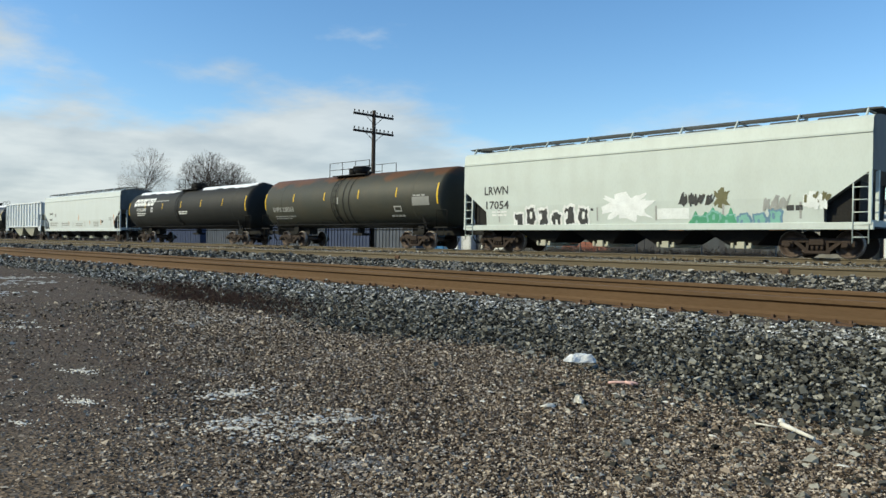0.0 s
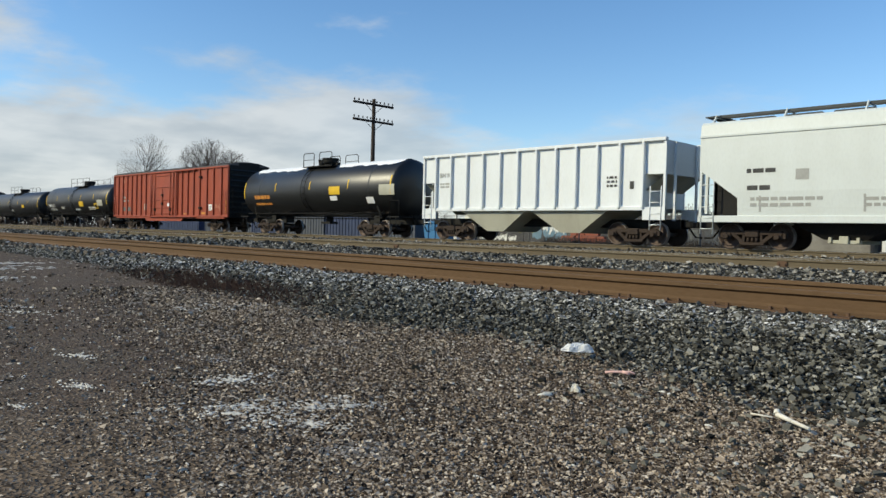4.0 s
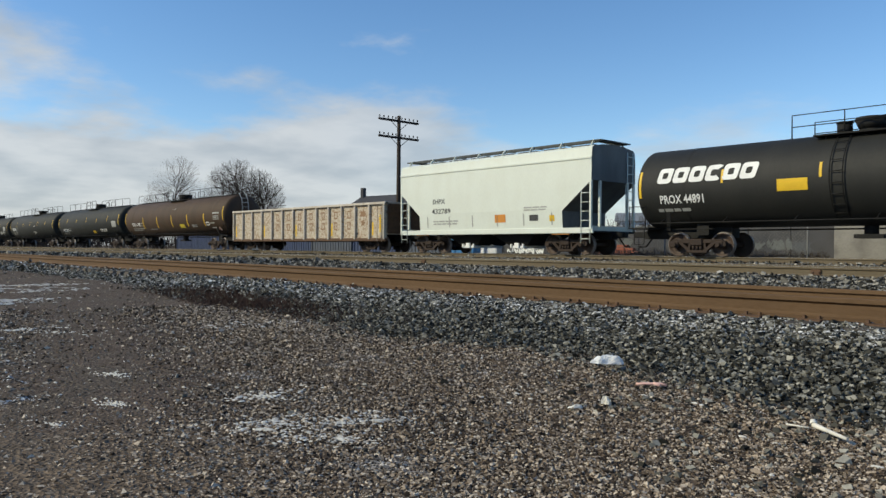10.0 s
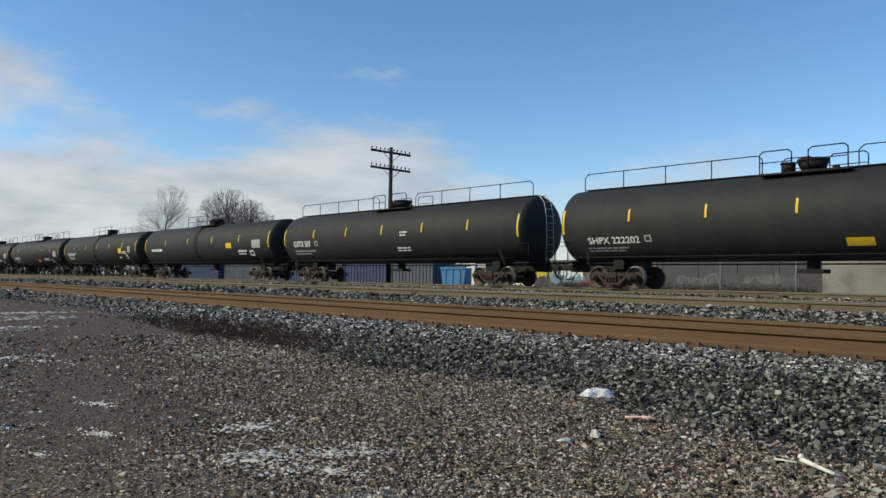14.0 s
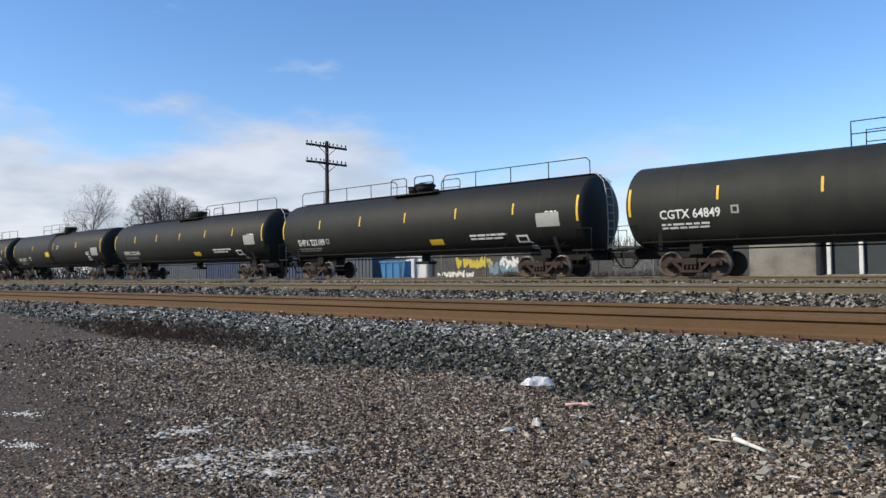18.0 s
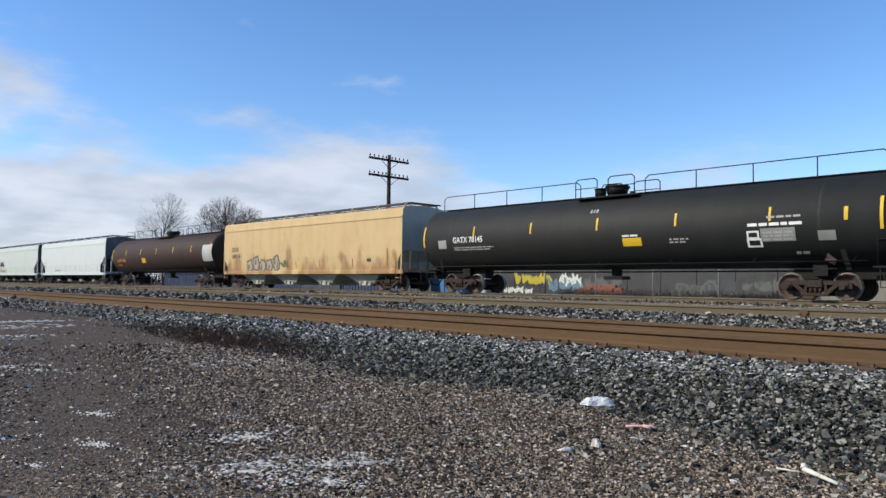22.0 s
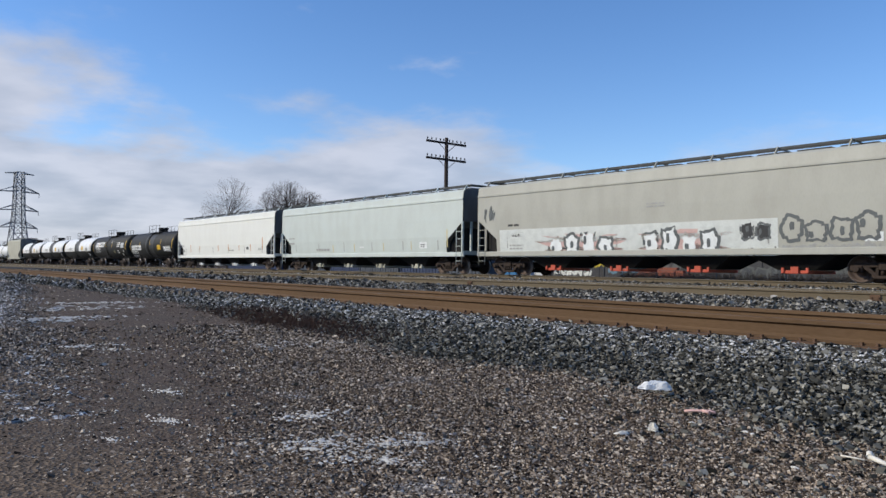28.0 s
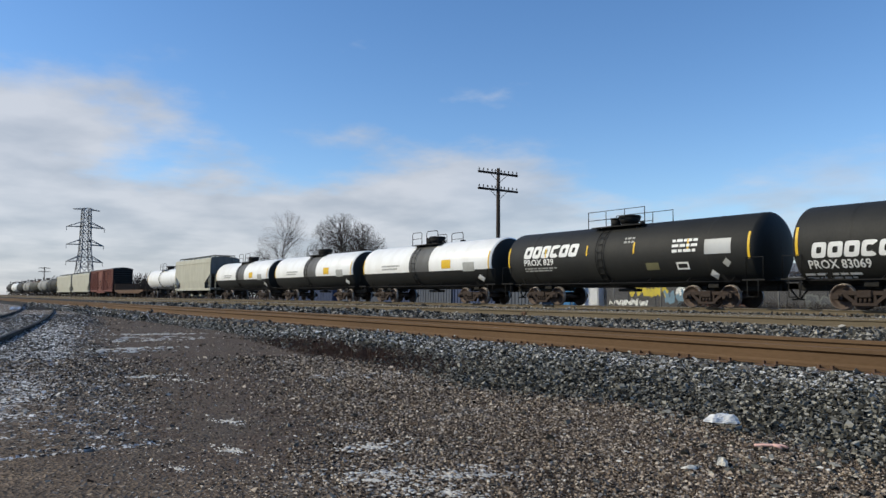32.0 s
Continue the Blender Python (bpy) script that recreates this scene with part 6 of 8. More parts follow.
# Marks on the near sides: kind, x from the car's middle, z above the rail, width, height, material, more.
HOPPER_MARKS = {
    "lrwn": [
        ("text", -7.42, 2.55, 1.42, 0.37, "dark_mark", "LRWN"),
        ("text", -7.4, 1.9, 1.36, 0.36, "dark_mark", "17054"),
        ("bubble", -5.75, 0.95, 4.1, 1.2, "white_mark", 5, 6, "dark_mark"),
        ("burst", -1.3, 1.2, 2.7, 1.3, "fresh_white"),
        ("rect", 1.39, 1.34, 1.29, 0.4, "graffiti_white", "sprayed_patch"),
        ("scrawl", 2.23, 1.78, 1.35, 0.58, "dark_mark", 8, 8, 0.05),
        ("burst", 3.55, 1.62, 0.7, 0.85, "graffiti_olive"),
        ("mound", 2.62, 0.93, 1.91, 0.83, "graffiti_green"),
        ("bubble", 2.74, 0.97, 1.7, 0.7, "graffiti_teal", 12, 3, "graffiti_green"),
        ("bubble", 4.41, 0.96, 1.6, 0.75, "graffiti_blue", 10, 3, "graffiti_teal"),
        ("scrawl", 5.4, 1.55, 0.72, 0.64, "grey_mark", 13, 4, 0.05),
        ("rect", 6.14, 1.57, 0.24, 0.18, "dark_mark", "label_plate"),
        ("rect", 6.43, 1.57, 0.22, 0.17, "dark_mark", "label_plate"),
        ("scrawl", 6.65, 1.58, 0.73, 0.62, "graffiti_white", 14, 5, 0.08),
        ("scrawl", 6.69, 1.78, 0.79, 0.44, "graffiti_olive", 15, 6, 0.05),
        ("rect", 1.86, 0.91, 0.58, 0.14, "orange_mark", "reflector"),
        ("rect", 5.58, 0.91, 0.52, 0.12, "orange_mark", "reflector"),
        ("rect", 7.73, 0.92, 0.74, 0.13, "orange_mark", "reflector"),
        ("bars", -6.94, 1.58, 0.87, 0.28, "white_mark", 2),
        ("bars", -1.79, 1.72, 0.39, 0.17, "dark_mark", 1),
    ],
    "plain_a": [
        ("bars", -8.54, 2.63, 1.01, 0.26, "dark_mark", 1),
        ("bars", -8.51, 2.04, 0.93, 0.29, "dark_mark", 1),
        ("bars", -8.4, 1.48, 2.35, 0.41, "grey_mark", 2),
        ("bars", -4.85, 1.47, 2.17, 0.37, "grey_mark", 2),
        ("bars", -0.88, 1.43, 1.91, 0.34, "grey_mark", 2),
        ("bars", 3.9, 1.38, 1.3, 0.5, "grey_mark", 3),
        ("rect", 5.86, 1.68, 0.44, 0.22, "dark_mark", "label_plate"),
        ("bars", 7.66, 1.9, 0.98, 0.31, "grey_mark", 2),
        ("rect", -0.04, 1.97, 0.1, 0.55, "orange_mark", "reflector"),
        ("rect", 8.77, 1.49, 0.08, 0.88, "orange_mark", "reflector"),
        ("rect", 5.66, 1.47, 0.1, 0.52, "orange_mark", "reflector"),
        ("rect", 2.9, 1.48, 0.09, 0.45, "orange_mark", "reflector"),
        ("rect", -2.73, 1.52, 0.07, 0.42, "orange_mark", "reflector"),
        ("rect", -6.91, 2.36, 0.42, 0.35, "grey_mark", "label_plate"),
    ],
    "short": [
        ("text", -3.67, 2.5, 0.94, 0.24, "dark_mark", "SHPX"),
        ("text", -3.71, 2.0, 1.4, 0.25, "dark_mark", "432789"),
        ("bars", -3.63, 1.44, 1.84, 0.26, "grey_mark", 2),
        ("rect", 0.71, 1.47, 0.68, 0.37, "orange_mark", "label_plate"),
        ("bars", 2.53, 1.97, 1.34, 0.22, "grey_mark", 2),
        ("rect", 2.85, 1.51, 0.51, 0.27, "dark_mark", "label_plate"),
        ("rect", 4.0, 1.47, 0.28, 0.27, "yellow", "label_plate"),
        ("bars", -2.76, 0.89, 1.67, 0.16, "dark_mark", 1),
        ("bars", -3.11, 1.1, 3.07, 0.11, "grey_mark", 1),
        ("rect", 4.09, 0.88, 0.97, 0.11, "orange_mark", "reflector"),
        ("rect", -5.06, 0.9, 1.0, 0.1, "orange_mark", "reflector"),
    ],
    "tan": [
        ("text", -8.77, 2.5, 1.0, 0.32, "dark_mark", "CHVX"),
        ("text", -8.7, 2.05, 1.3, 0.3, "dark_mark", "890131"),
        ("bubble", -6.69, 1.05, 4.3, 1.2, "graffiti_slate", 31, 5, "graffiti_tan"),
        ("scrawl", -2.9, 1.26, 1.6, 0.73, "graffiti_olive", 33, 3, 0.07),
        ("rect", 6.88, 1.61, 0.39, 0.18, "dark_mark", "label_plate"),
        ("bars", -0.35, 1.36, 0.76, 0.18, "yellow", 1),
        ("rect", -0.45, 1.3, 0.08, 0.4, "graffiti_rust", "rust_streak"),
        ("rect", 2.2, 1.34, 0.09, 0.41, "graffiti_rust", "rust_streak"),
        ("rect", 5.5, 1.34, 0.09, 0.46, "graffiti_rust", "rust_streak"),
        ("rect", 8.69, 1.36, 0.09, 0.95, "graffiti_rust", "rust_streak"),
    ],
    "mural": [
        ("rect", -8.81, 0.9, 14.18, 1.33, "fresh_paint", "repainted_patch"),
        ("bars", -8.21, 2.39, 0.89, 0.18, "dark_mark", 1),
        ("text", -8.15, 1.88, 0.9, 0.2, "dark_mark", "10267"),
        ("bars", -8.12, 1.26, 0.95, 0.3, "grey_mark", 2),
        ("burst", -6.6, 0.9, 6.0, 1.1, "graffiti_pink"),
        ("bubble", -5.6, 0.92, 3.8, 1.25, "graffiti_slate", 42, 4, "graffiti_white"),
        ("burst", -1.0, 0.9, 5.0, 1.1, "graffiti_pink"),
        ("bubble", -0.4, 0.92, 3.5, 1.25, "graffiti_slate", 44, 4, "graffiti_white"),
        ("bubble", 3.9, 1.4, 1.2, 0.85, "graffiti_slate", 45, 2, "dark_mark"),
        ("bubble", 5.4, 1.3, 3.3, 1.1, "graffiti_slate", 46, 4, "hopper_grey"),
        ("scrawl", 3.92, 0.9, 1.45, 0.32, "dark_mark", 47, 9, 0.035),
        ("scrawl", 5.46, 1.04, 3.21, 0.31, "grey_mark", 48, 9, 0.05),
        ("rect", 8.22, 1.35, 0.55, 0.3, "graffiti_white", "sprayed_patch"),
        ("scrawl", -9.99, 2.68, 0.73, 0.87, "graffiti_slate", 49, 3, 0.04),
        ("bars", -0.11, 2.89, 0.87, 0.23, "grey_mark", 2),
    ],
    "tagged": [
        ("text", -8.67, 2.5, 0.68, 0.21, "dark_mark", "MLLX"),
        ("text", -8.66, 1.95, 0.88, 0.27, "dark_mark", "98005"),
        ("bars", -8.61, 1.47, 1.08, 0.28, "grey_mark", 2),
        ("scrawl", -6.85, 1.92, 2.04, 0.88, "dark_mark", 51, 6, 0.06),
        ("scrawl", -7.49, 1.2, 3.44, 0.75, "graffiti_tan", 52, 8, 0.07),
        ("rect", -9.12, 1.32, 0.09, 0.99, "orange_mark", "reflector"),
        ("rect", -9.96, 1.45, 0.44, 0.78, "graffiti_white", "sprayed_patch"),
    ],
    "plain_b": [
        ("bars", -9.23, 2.23, 0.85, 0.17, "grey_mark", 1),
        ("bars", -9.21, 1.85, 0.98, 0.24, "grey_mark", 1),
        ("bars", -5.23, 1.35, 1.83, 0.29, "grey_mark", 1),
        ("rect", 6.55, 1.4, 0.68, 0.36, "graffiti_white", "label_plate"),
        ("bars", 6.66, 1.46, 0.45, 0.22, "dark_mark", 2),
        ("rect", 5.73, 1.32, 0.07, 0.49, "faded_yellow", "reflector"),
        ("rect", 2.9, 1.3, 0.08, 0.47, "faded_yellow", "reflector"),
        ("rect", -0.39, 1.28, 0.09, 0.47, "faded_yellow", "reflector"),
        ("rect", -3.05, 1.27, 0.1, 0.46, "faded_yellow", "reflector"),
        ("rect", 9.0, 1.45, 0.09, 0.95, "faded_yellow", "reflector"),
        ("bars", 0.3, 1.5, 0.45, 0.16, "white_mark", 1),
    ],
    "cream": [
        ("text", -9.53, 1.95, 0.92, 0.23, "dark_mark", "MLLX"),
        ("text", -9.5, 1.49, 0.99, 0.23, "dark_mark", "97206"),
        ("bars", -9.49, 1.07, 1.15, 0.24, "grey_mark", 2),
        ("rect", -7.01, 1.49, 0.08, 0.63, "orange_mark", "reflector"),
        ("rect", -4.76, 1.47, 0.08, 0.52, "orange_mark", "reflector"),
        ("rect", -0.48, 1.52, 0.09, 0.54, "orange_mark", "reflector"),
        ("rect", 1.7, 1.52, 0.09, 0.52, "orange_mark", "reflector"),
        ("rect", 3.88, 1.52, 0.08, 0.48, "orange_mark", "reflector"),
        ("rect", 6.07, 1.5, 0.09, 0.5, "orange_mark", "reflector"),
        ("rect", 8.26, 1.55, 0.11, 0.96, "orange_mark", "reflector"),
        ("rect", 5.36, 1.59, 0.38, 0.21, "dark_mark", "label_plate"),
        ("bars", 1.85, 1.5, 1.03, 0.18, "grey_mark", 1),
        ("bars", 7.54, 1.52, 0.55, 0.19, "grey_mark", 2),
    ],
    "none": [
    ],
}
TANK_MARKS = {
    "old": [
        ("bars", -7.08, 1.6, 2.3, 0.3, "grey_mark", 2),
        ("rect", 6.08, 2.2, 1.27, 0.45, "data_panel_grey", "data_panel"),
        ("bars", 6.16, 2.68, 1.13, 0.13, "grey_mark", 1),
        ("bars", 4.24, 1.59, 1.18, 0.22, "grey_mark", 1),
        ("rect", -0.3, 2.46, 0.13, 0.36, "grey_mark", "reflector"),
        ("ring", 0.24, 1.29, 0.07, 3.51, "under"),
        ("ring", 0.77, 1.28, 0.07, 3.52, "under"),
        ("text", -7.1, 2.1, 2.3, 0.3, "grey_mark", "SHPX 208363"),
        ("frame", 4.6, 1.9, 0.6, 0.32, "grey_mark"),
    ],
    "snowy": [
        ("logo", -8.7, 2.98, 3.87, 0.66, "white_mark"),
        ("text", -8.08, 2.54, 1.85, 0.26, "white_mark", "PROX 33490"),
        ("bars", -8.02, 2.2, 1.74, 0.27, "white_mark", 2),
        ("frame", -5.3, 2.49, 0.32, 0.34, "white_mark"),
        ("bars", -0.27, 2.2, 1.43, 0.29, "white_mark", 2),
        ("bars", -4.82, 3.29, 2.85, 0.14, "grey_mark", 1),
    ],
    "utl": [
        ("bars", -6.2, 2.2, 2.24, 0.42, "orange_mark", 1),
        ("bars", -6.2, 1.78, 1.88, 0.3, "orange_mark", 1),
        ("rect", 2.01, 2.35, 1.03, 0.46, "yellow", "label_plate"),
        ("rect", 2.04, 2.0, 0.68, 0.27, "white_mark", "label_plate"),
        ("rect", 5.35, 1.78, 0.63, 0.38, "white_mark", "label_plate"),
        ("rect", 6.51, 2.25, 1.26, 0.56, "hopper_khaki", "data_panel"),
    ],
    "scm": [
        ("text", -7.79, 1.98, 1.93, 0.29, "white_mark", "SCMX 2731"),
        ("bars", -7.56, 1.61, 2.08, 0.22, "white_mark", 2),
        ("bars", -3.97, 1.76, 0.99, 0.27, "white_mark", 2),
        ("rect", 1.33, 1.97, 1.05, 0.49, "yellow", "label_plate"),
        ("bars", -0.17, 1.58, 1.29, 0.28, "white_mark", 1),
        ("rect", 5.98, 2.01, 1.27, 0.55, "hopper_khaki", "data_panel"),
        ("bars", 3.53, 1.63, 1.81, 0.36, "white_mark", 2),
        ("frame", 5.16, 1.71, 0.82, 0.55, "yellow"),
    ],
    "scm_b": [
        ("rect", 3.45, 1.97, 0.86, 0.33, "yellow", "label_plate"),
        ("rect", -1.12, 1.51, 0.95, 0.32, "grey_mark", "label_plate"),
        ("bars", -8.28, 2.32, 0.88, 0.27, "white_mark", 1),
        ("bars", -7.2, 2.3, 0.89, 0.26, "white_mark", 1),
        ("bars", -8.32, 1.84, 2.61, 0.3, "white_mark", 2),
    ],
    "maker_long": [
        ("logo", -7.68, 2.78, 3.93, 0.61, "white_mark"),
        ("text", -7.58, 2.01, 1.79, 0.33, "white_mark", "PROX 44891"),
        ("bars", -7.72, 1.66, 1.63, 0.25, "grey_mark", 1),
        ("rect", -3.06, 2.28, 1.01, 0.41, "yellow", "label_plate"),
        ("rect", 5.92, 2.05, 1.2, 0.62, "grey_mark", "data_panel"),
        ("rect", 3.91, 2.25, 0.31, 0.68, "white_mark", "reflector"),
        ("rect", 4.67, 2.58, 0.23, 0.55, "white_mark", "reflector"),
        ("diamond", 6.41, 0.83, 0.41, 0.75, "graffiti_pink"),
        ("frame", 5.09, 1.57, 0.53, 0.37, "white_mark"),
        ("bars", 5.85, 1.53, 0.61, 0.18, "white_mark", 1),
    ],
    "gatx_brown": [
        ("text", -8.44, 2.04, 1.95, 0.3, "white_mark", "GATX 61798"),
        ("frame", -6.28, 2.03, 0.34, 0.29, "grey_mark"),
        ("bars", -8.47, 1.57, 2.63, 0.34, "grey_mark", 2),
        ("bars", -4.5, 1.65, 1.81, 0.13, "grey_mark", 1),
        ("rect", -5.74, 1.75, 0.12, 1.0, "yellow", "reflector"),
        ("rect", -2.59, 1.78, 0.12, 1.0, "yellow", "reflector"),
        ("rect", 0.5, 1.8, 0.12, 1.0, "yellow", "reflector"),
        ("rect", 3.6, 1.8, 0.12, 1.0, "yellow", "reflector"),
        ("rect", 6.7, 1.8, 0.12, 1.0, "yellow", "reflector"),
        ("rect", 2.05, 1.72, 0.9, 0.34, "graffiti_yellow", "label_plate"),
        ("rect", 8.3, 2.75, 1.1, 0.1, "grey_mark", "label_plate"),
        ("bars", 8.4, 2.3, 0.9, 0.36, "grey_mark", 3),
        ("diamond", 8.75, 1.3, 0.36, 0.42, "graffiti_pink"),
        ("bars", 7.75, 1.6, 0.7, 0.14, "white_mark", 1),
        ("bars", 4.35, 1.75, 0.9, 0.28, "grey_mark", 2),
        ("frame", 7.0, 1.85, 0.52, 0.3, "white_mark"),
        ("bars", 7.7, 2.0, 0.75, 0.16, "grey_mark", 1),
        ("bars", 0.75, 3.35, 0.6, 0.08, "grey_mark", 1),
    ],
    "shpx": [
        ("text", -8.47, 1.8, 2.44, 0.29, "white_mark", "SHPX 222140"),
        ("bars", -8.58, 1.4, 1.94, 0.29, "grey_mark", 2),
        ("rect", 1.48, 1.45, 0.83, 0.33, "yellow", "label_plate"),
        ("bars", 4.01, 1.64, 2.08, 0.35, "white_mark", 2),
        ("rect", 7.75, 2.09, 1.14, 0.58, "grey_mark", "data_panel"),
        ("frame", 6.55, 1.37, 0.61, 0.41, "white_mark"),
        ("diamond", 7.01, 0.56, 0.41, 0.9, "white_mark"),
        ("bars", 8.23, 2.68, 0.68, 0.09, "white_mark", 1),
    ],
    "shpx_first": [
        ("text", -8.47, 1.8, 2.44, 0.29, "white_mark", "SHPX 222202"),
        ("frame", -5.8, 1.83, 0.3, 0.29, "grey_mark"),
        ("bars", -8.58, 1.4, 1.94, 0.29, "grey_mark", 2),
        ("rect", 1.48, 1.45, 0.83, 0.33, "yellow", "label_plate"),
        ("bars", 4.01, 1.64, 2.08, 0.35, "white_mark", 2),
        ("rect", 7.75, 2.09, 1.14, 0.58, "grey_mark", "data_panel"),
    ],
    "gatx_569": [
        ("text", -8.88, 2.15, 1.84, 0.36, "white_mark", "GATX 569"),
        ("frame", -6.54, 2.19, 0.34, 0.29, "grey_mark"),
        ("bars", -8.92, 1.61, 2.27, 0.4, "grey_mark", 2),
        ("bars", 1.65, 2.55, 0.56, 0.3, "white_mark", 2),
        ("bars", 1.27, 1.69, 1.05, 0.31, "white_mark", 2),
    ],
    "plate": [
        ("rect", 4.37, 2.25, 0.86, 0.39, "yellow", "label_plate"),
        ("rect", 8.17, 2.21, 1.13, 0.57, "grey_mark", "data_panel"),
        ("bars", 6.12, 1.75, 1.21, 0.44, "white_mark", 2),
        ("bars", -9.07, 2.21, 2.2, 0.38, "white_mark", 1),
        ("frame", 7.71, 1.63, 0.56, 0.42, "white_mark"),
    ],
    "cgtx": [
        ("text", -8.87, 2.1, 2.24, 0.33, "white_mark", "CGTX 64849"),
        ("frame", -6.25, 2.17, 0.27, 0.29, "grey_mark"),
        ("bars", -8.85, 1.69, 1.8, 0.29, "white_mark", 2),
        ("rect", 5.8, 2.19, 0.76, 0.47, "yellow", "label_plate"),
        ("bars", 6.64, 2.15, 1.2, 0.25, "white_mark", 2),
        ("bars", 5.73, 1.71, 0.88, 0.24, "white_mark", 1),
        ("frame", 7.48, 1.65, 0.51, 0.37, "white_mark"),
        ("rect", 8.12, 2.26, 0.6, 0.53, "grey_mark", "data_panel"),
        ("ring", 4.68, 0.52, 0.11, 4.28, "tank_grey"),
        ("ring", 5.16, 0.52, 0.11, 4.28, "tank_grey"),
    ],
    "shpx_222188": [
        ("text", -8.55, 1.8, 2.31, 0.36, "white_mark", "SHPX 222189"),
        ("frame", -6.11, 1.85, 0.29, 0.29, "grey_mark"),
        ("bars", -8.65, 1.4, 1.95, 0.3, "grey_mark", 2),
        ("rect", 1.48, 1.45, 0.83, 0.33, "yellow", "label_plate"),
        ("bars", 4.01, 1.64, 2.08, 0.35, "white_mark", 2),
        ("rect", 7.75, 2.09, 1.14, 0.58, "grey_mark", "data_panel"),
        ("frame", 6.55, 1.37, 0.61, 0.41, "white_mark"),
        ("diamond", 7.01, 0.56, 0.41, 0.9, "white_mark"),
        ("bars", 8.23, 2.68, 0.68, 0.09, "white_mark", 1),
    ],
    "gatx_black": [
        ("text", -8.45, 2.43, 2.01, 0.28, "white_mark", "GATX 78145"),
        ("bars", -8.39, 2.05, 2.65, 0.21, "grey_mark", 2),
        ("rect", -9.49, 2.16, 0.57, 0.42, "grey_mark", "label_plate"),
        ("bars", -0.41, 3.45, 0.48, 0.3, "grey_mark", 1),
        ("rect", 1.24, 1.97, 0.85, 0.34, "yellow", "label_plate"),
        ("bars", 1.24, 2.36, 0.93, 0.13, "white_mark", 1),
        ("bars", 3.29, 2.04, 0.79, 0.23, "grey_mark", 2),
        ("frame", 6.29, 2.08, 0.43, 0.29, "white_mark"),
        ("bars", 6.99, 2.78, 1.14, 0.13, "grey_mark", 1),
        ("bars", 6.34, 2.52, 1.85, 0.19, "white_mark", 1),
        ("rect", 6.77, 1.97, 1.17, 0.47, "data_panel_grey", "data_panel"),
        ("bars", 6.85, 2.01, 1.01, 0.37, "grey_mark", 3),
        ("frame", 6.27, 1.76, 0.53, 0.34, "white_mark"),
        ("rect", 8.65, 1.95, 0.55, 0.34, "data_panel_grey", "data_panel"),
        ("rect", 9.47, 2.59, 0.12, 0.44, "yellow", "reflector"),
        ("diamond", 8.63, 0.74, 0.38, 0.73, "graffiti_pink"),
        ("bars", 7.84, 1.44, 0.62, 0.21, "grey_mark", 1),
    ],
    "gatx_2019": [
        ("text", -8.62, 1.76, 1.89, 0.3, "white_mark", "GATX 201957"),
        ("frame", -5.87, 1.8, 0.32, 0.33, "white_mark"),
        ("bars", -8.71, 1.35, 1.79, 0.32, "grey_mark", 2),
        ("rect", -1.83, 2.07, 0.92, 0.41, "yellow", "label_plate"),
        ("bars", 0.76, 2.68, 0.51, 0.39, "grey_mark", 2),
        ("rect", 6.7, 2.73, 2.28, 0.37, "tank_grey", "faded_patch"),
        ("rect", 7.73, 1.95, 1.22, 0.65, "grey_mark", "data_panel"),
        ("bars", 6.73, 2.04, 0.72, 0.32, "white_mark", 2),
        ("frame", 6.88, 1.51, 0.49, 0.38, "white_mark"),
        ("diamond", 8.21, 0.71, 0.42, 0.74, "graffiti_pink"),
    ],
    "maroon": [
        ("text", -8.93, 2.1, 2.12, 0.3, "orange_mark", "GATX 75384"),
        ("bars", -8.96, 1.74, 1.13, 0.23, "orange_mark", 1),
        ("rect", -3.08, 1.95, 0.84, 0.43, "yellow", "label_plate"),
        ("rect", 8.68, 1.92, 1.57, 1.27, "tank_silver", "data_panel"),
    ],
    "maker_short": [
        ("rect", 2.39, 1.81, 0.99, 0.49, "yellow", "label_plate"),
        ("bars", 4.5, 1.72, 1.69, 0.41, "white_mark", 2),
        ("band", -1.49, 1.79, 2.6, 2.53, "band_dark"),
        ("logo", -6.36, 1.81, 3.41, 0.55, "white_mark"),
        ("text", -6.53, 1.4, 2.15, 0.34, "white_mark", "PROX 83069"),
        ("bars", -6.77, 0.89, 2.04, 0.39, "white_mark", 2),
        ("rect", 5.03, 1.58, 1.3, 0.59, "grey_mark", "data_panel"),
        ("diamond", 4.48, 0.32, 0.45, 0.68, "white_mark"),
        ("diamond", 5.44, 0.54, 0.4, 0.69, "grey_mark"),
        ("bars", 4.25, 1.66, 0.75, 0.52, "white_mark", 3),
        ("ring", -1.02, 0.45, 0.18, 2.49, "under"),
        ("ring", -0.49, 0.45, 0.13, 2.46, "under"),
    ],
    "maker_short_b": [
        ("logo", -5.87, 2.35, 3.89, 0.64, "white_mark"),
        ("text", -5.85, 2.0, 2.18, 0.31, "white_mark", "PROX 829"),
        ("bars", -5.82, 1.68, 2.35, 0.25, "grey_mark", 2),
        ("rect", 2.08, 1.56, 0.68, 0.33, "graffiti_olive", "label_plate"),
        ("frame", 3.68, 1.54, 0.6, 0.33, "white_mark"),
        ("rect", 5.09, 2.15, 1.2, 0.6, "tank_silver", "data_panel"),
        ("bars", 3.52, 2.28, 1.24, 0.65, "white_mark", 3),
        ("diamond", 5.11, 0.96, 0.43, 0.55, "white_mark"),
        ("diamond", 5.86, 1.58, 0.39, 0.4, "grey_mark"),
        ("bars", 0.85, 2.82, 0.57, 0.38, "grey_mark", 2),
    ],
    "white": [
        ("rect", 2.54, 2.08, 0.94, 0.51, "yellow", "label_plate"),
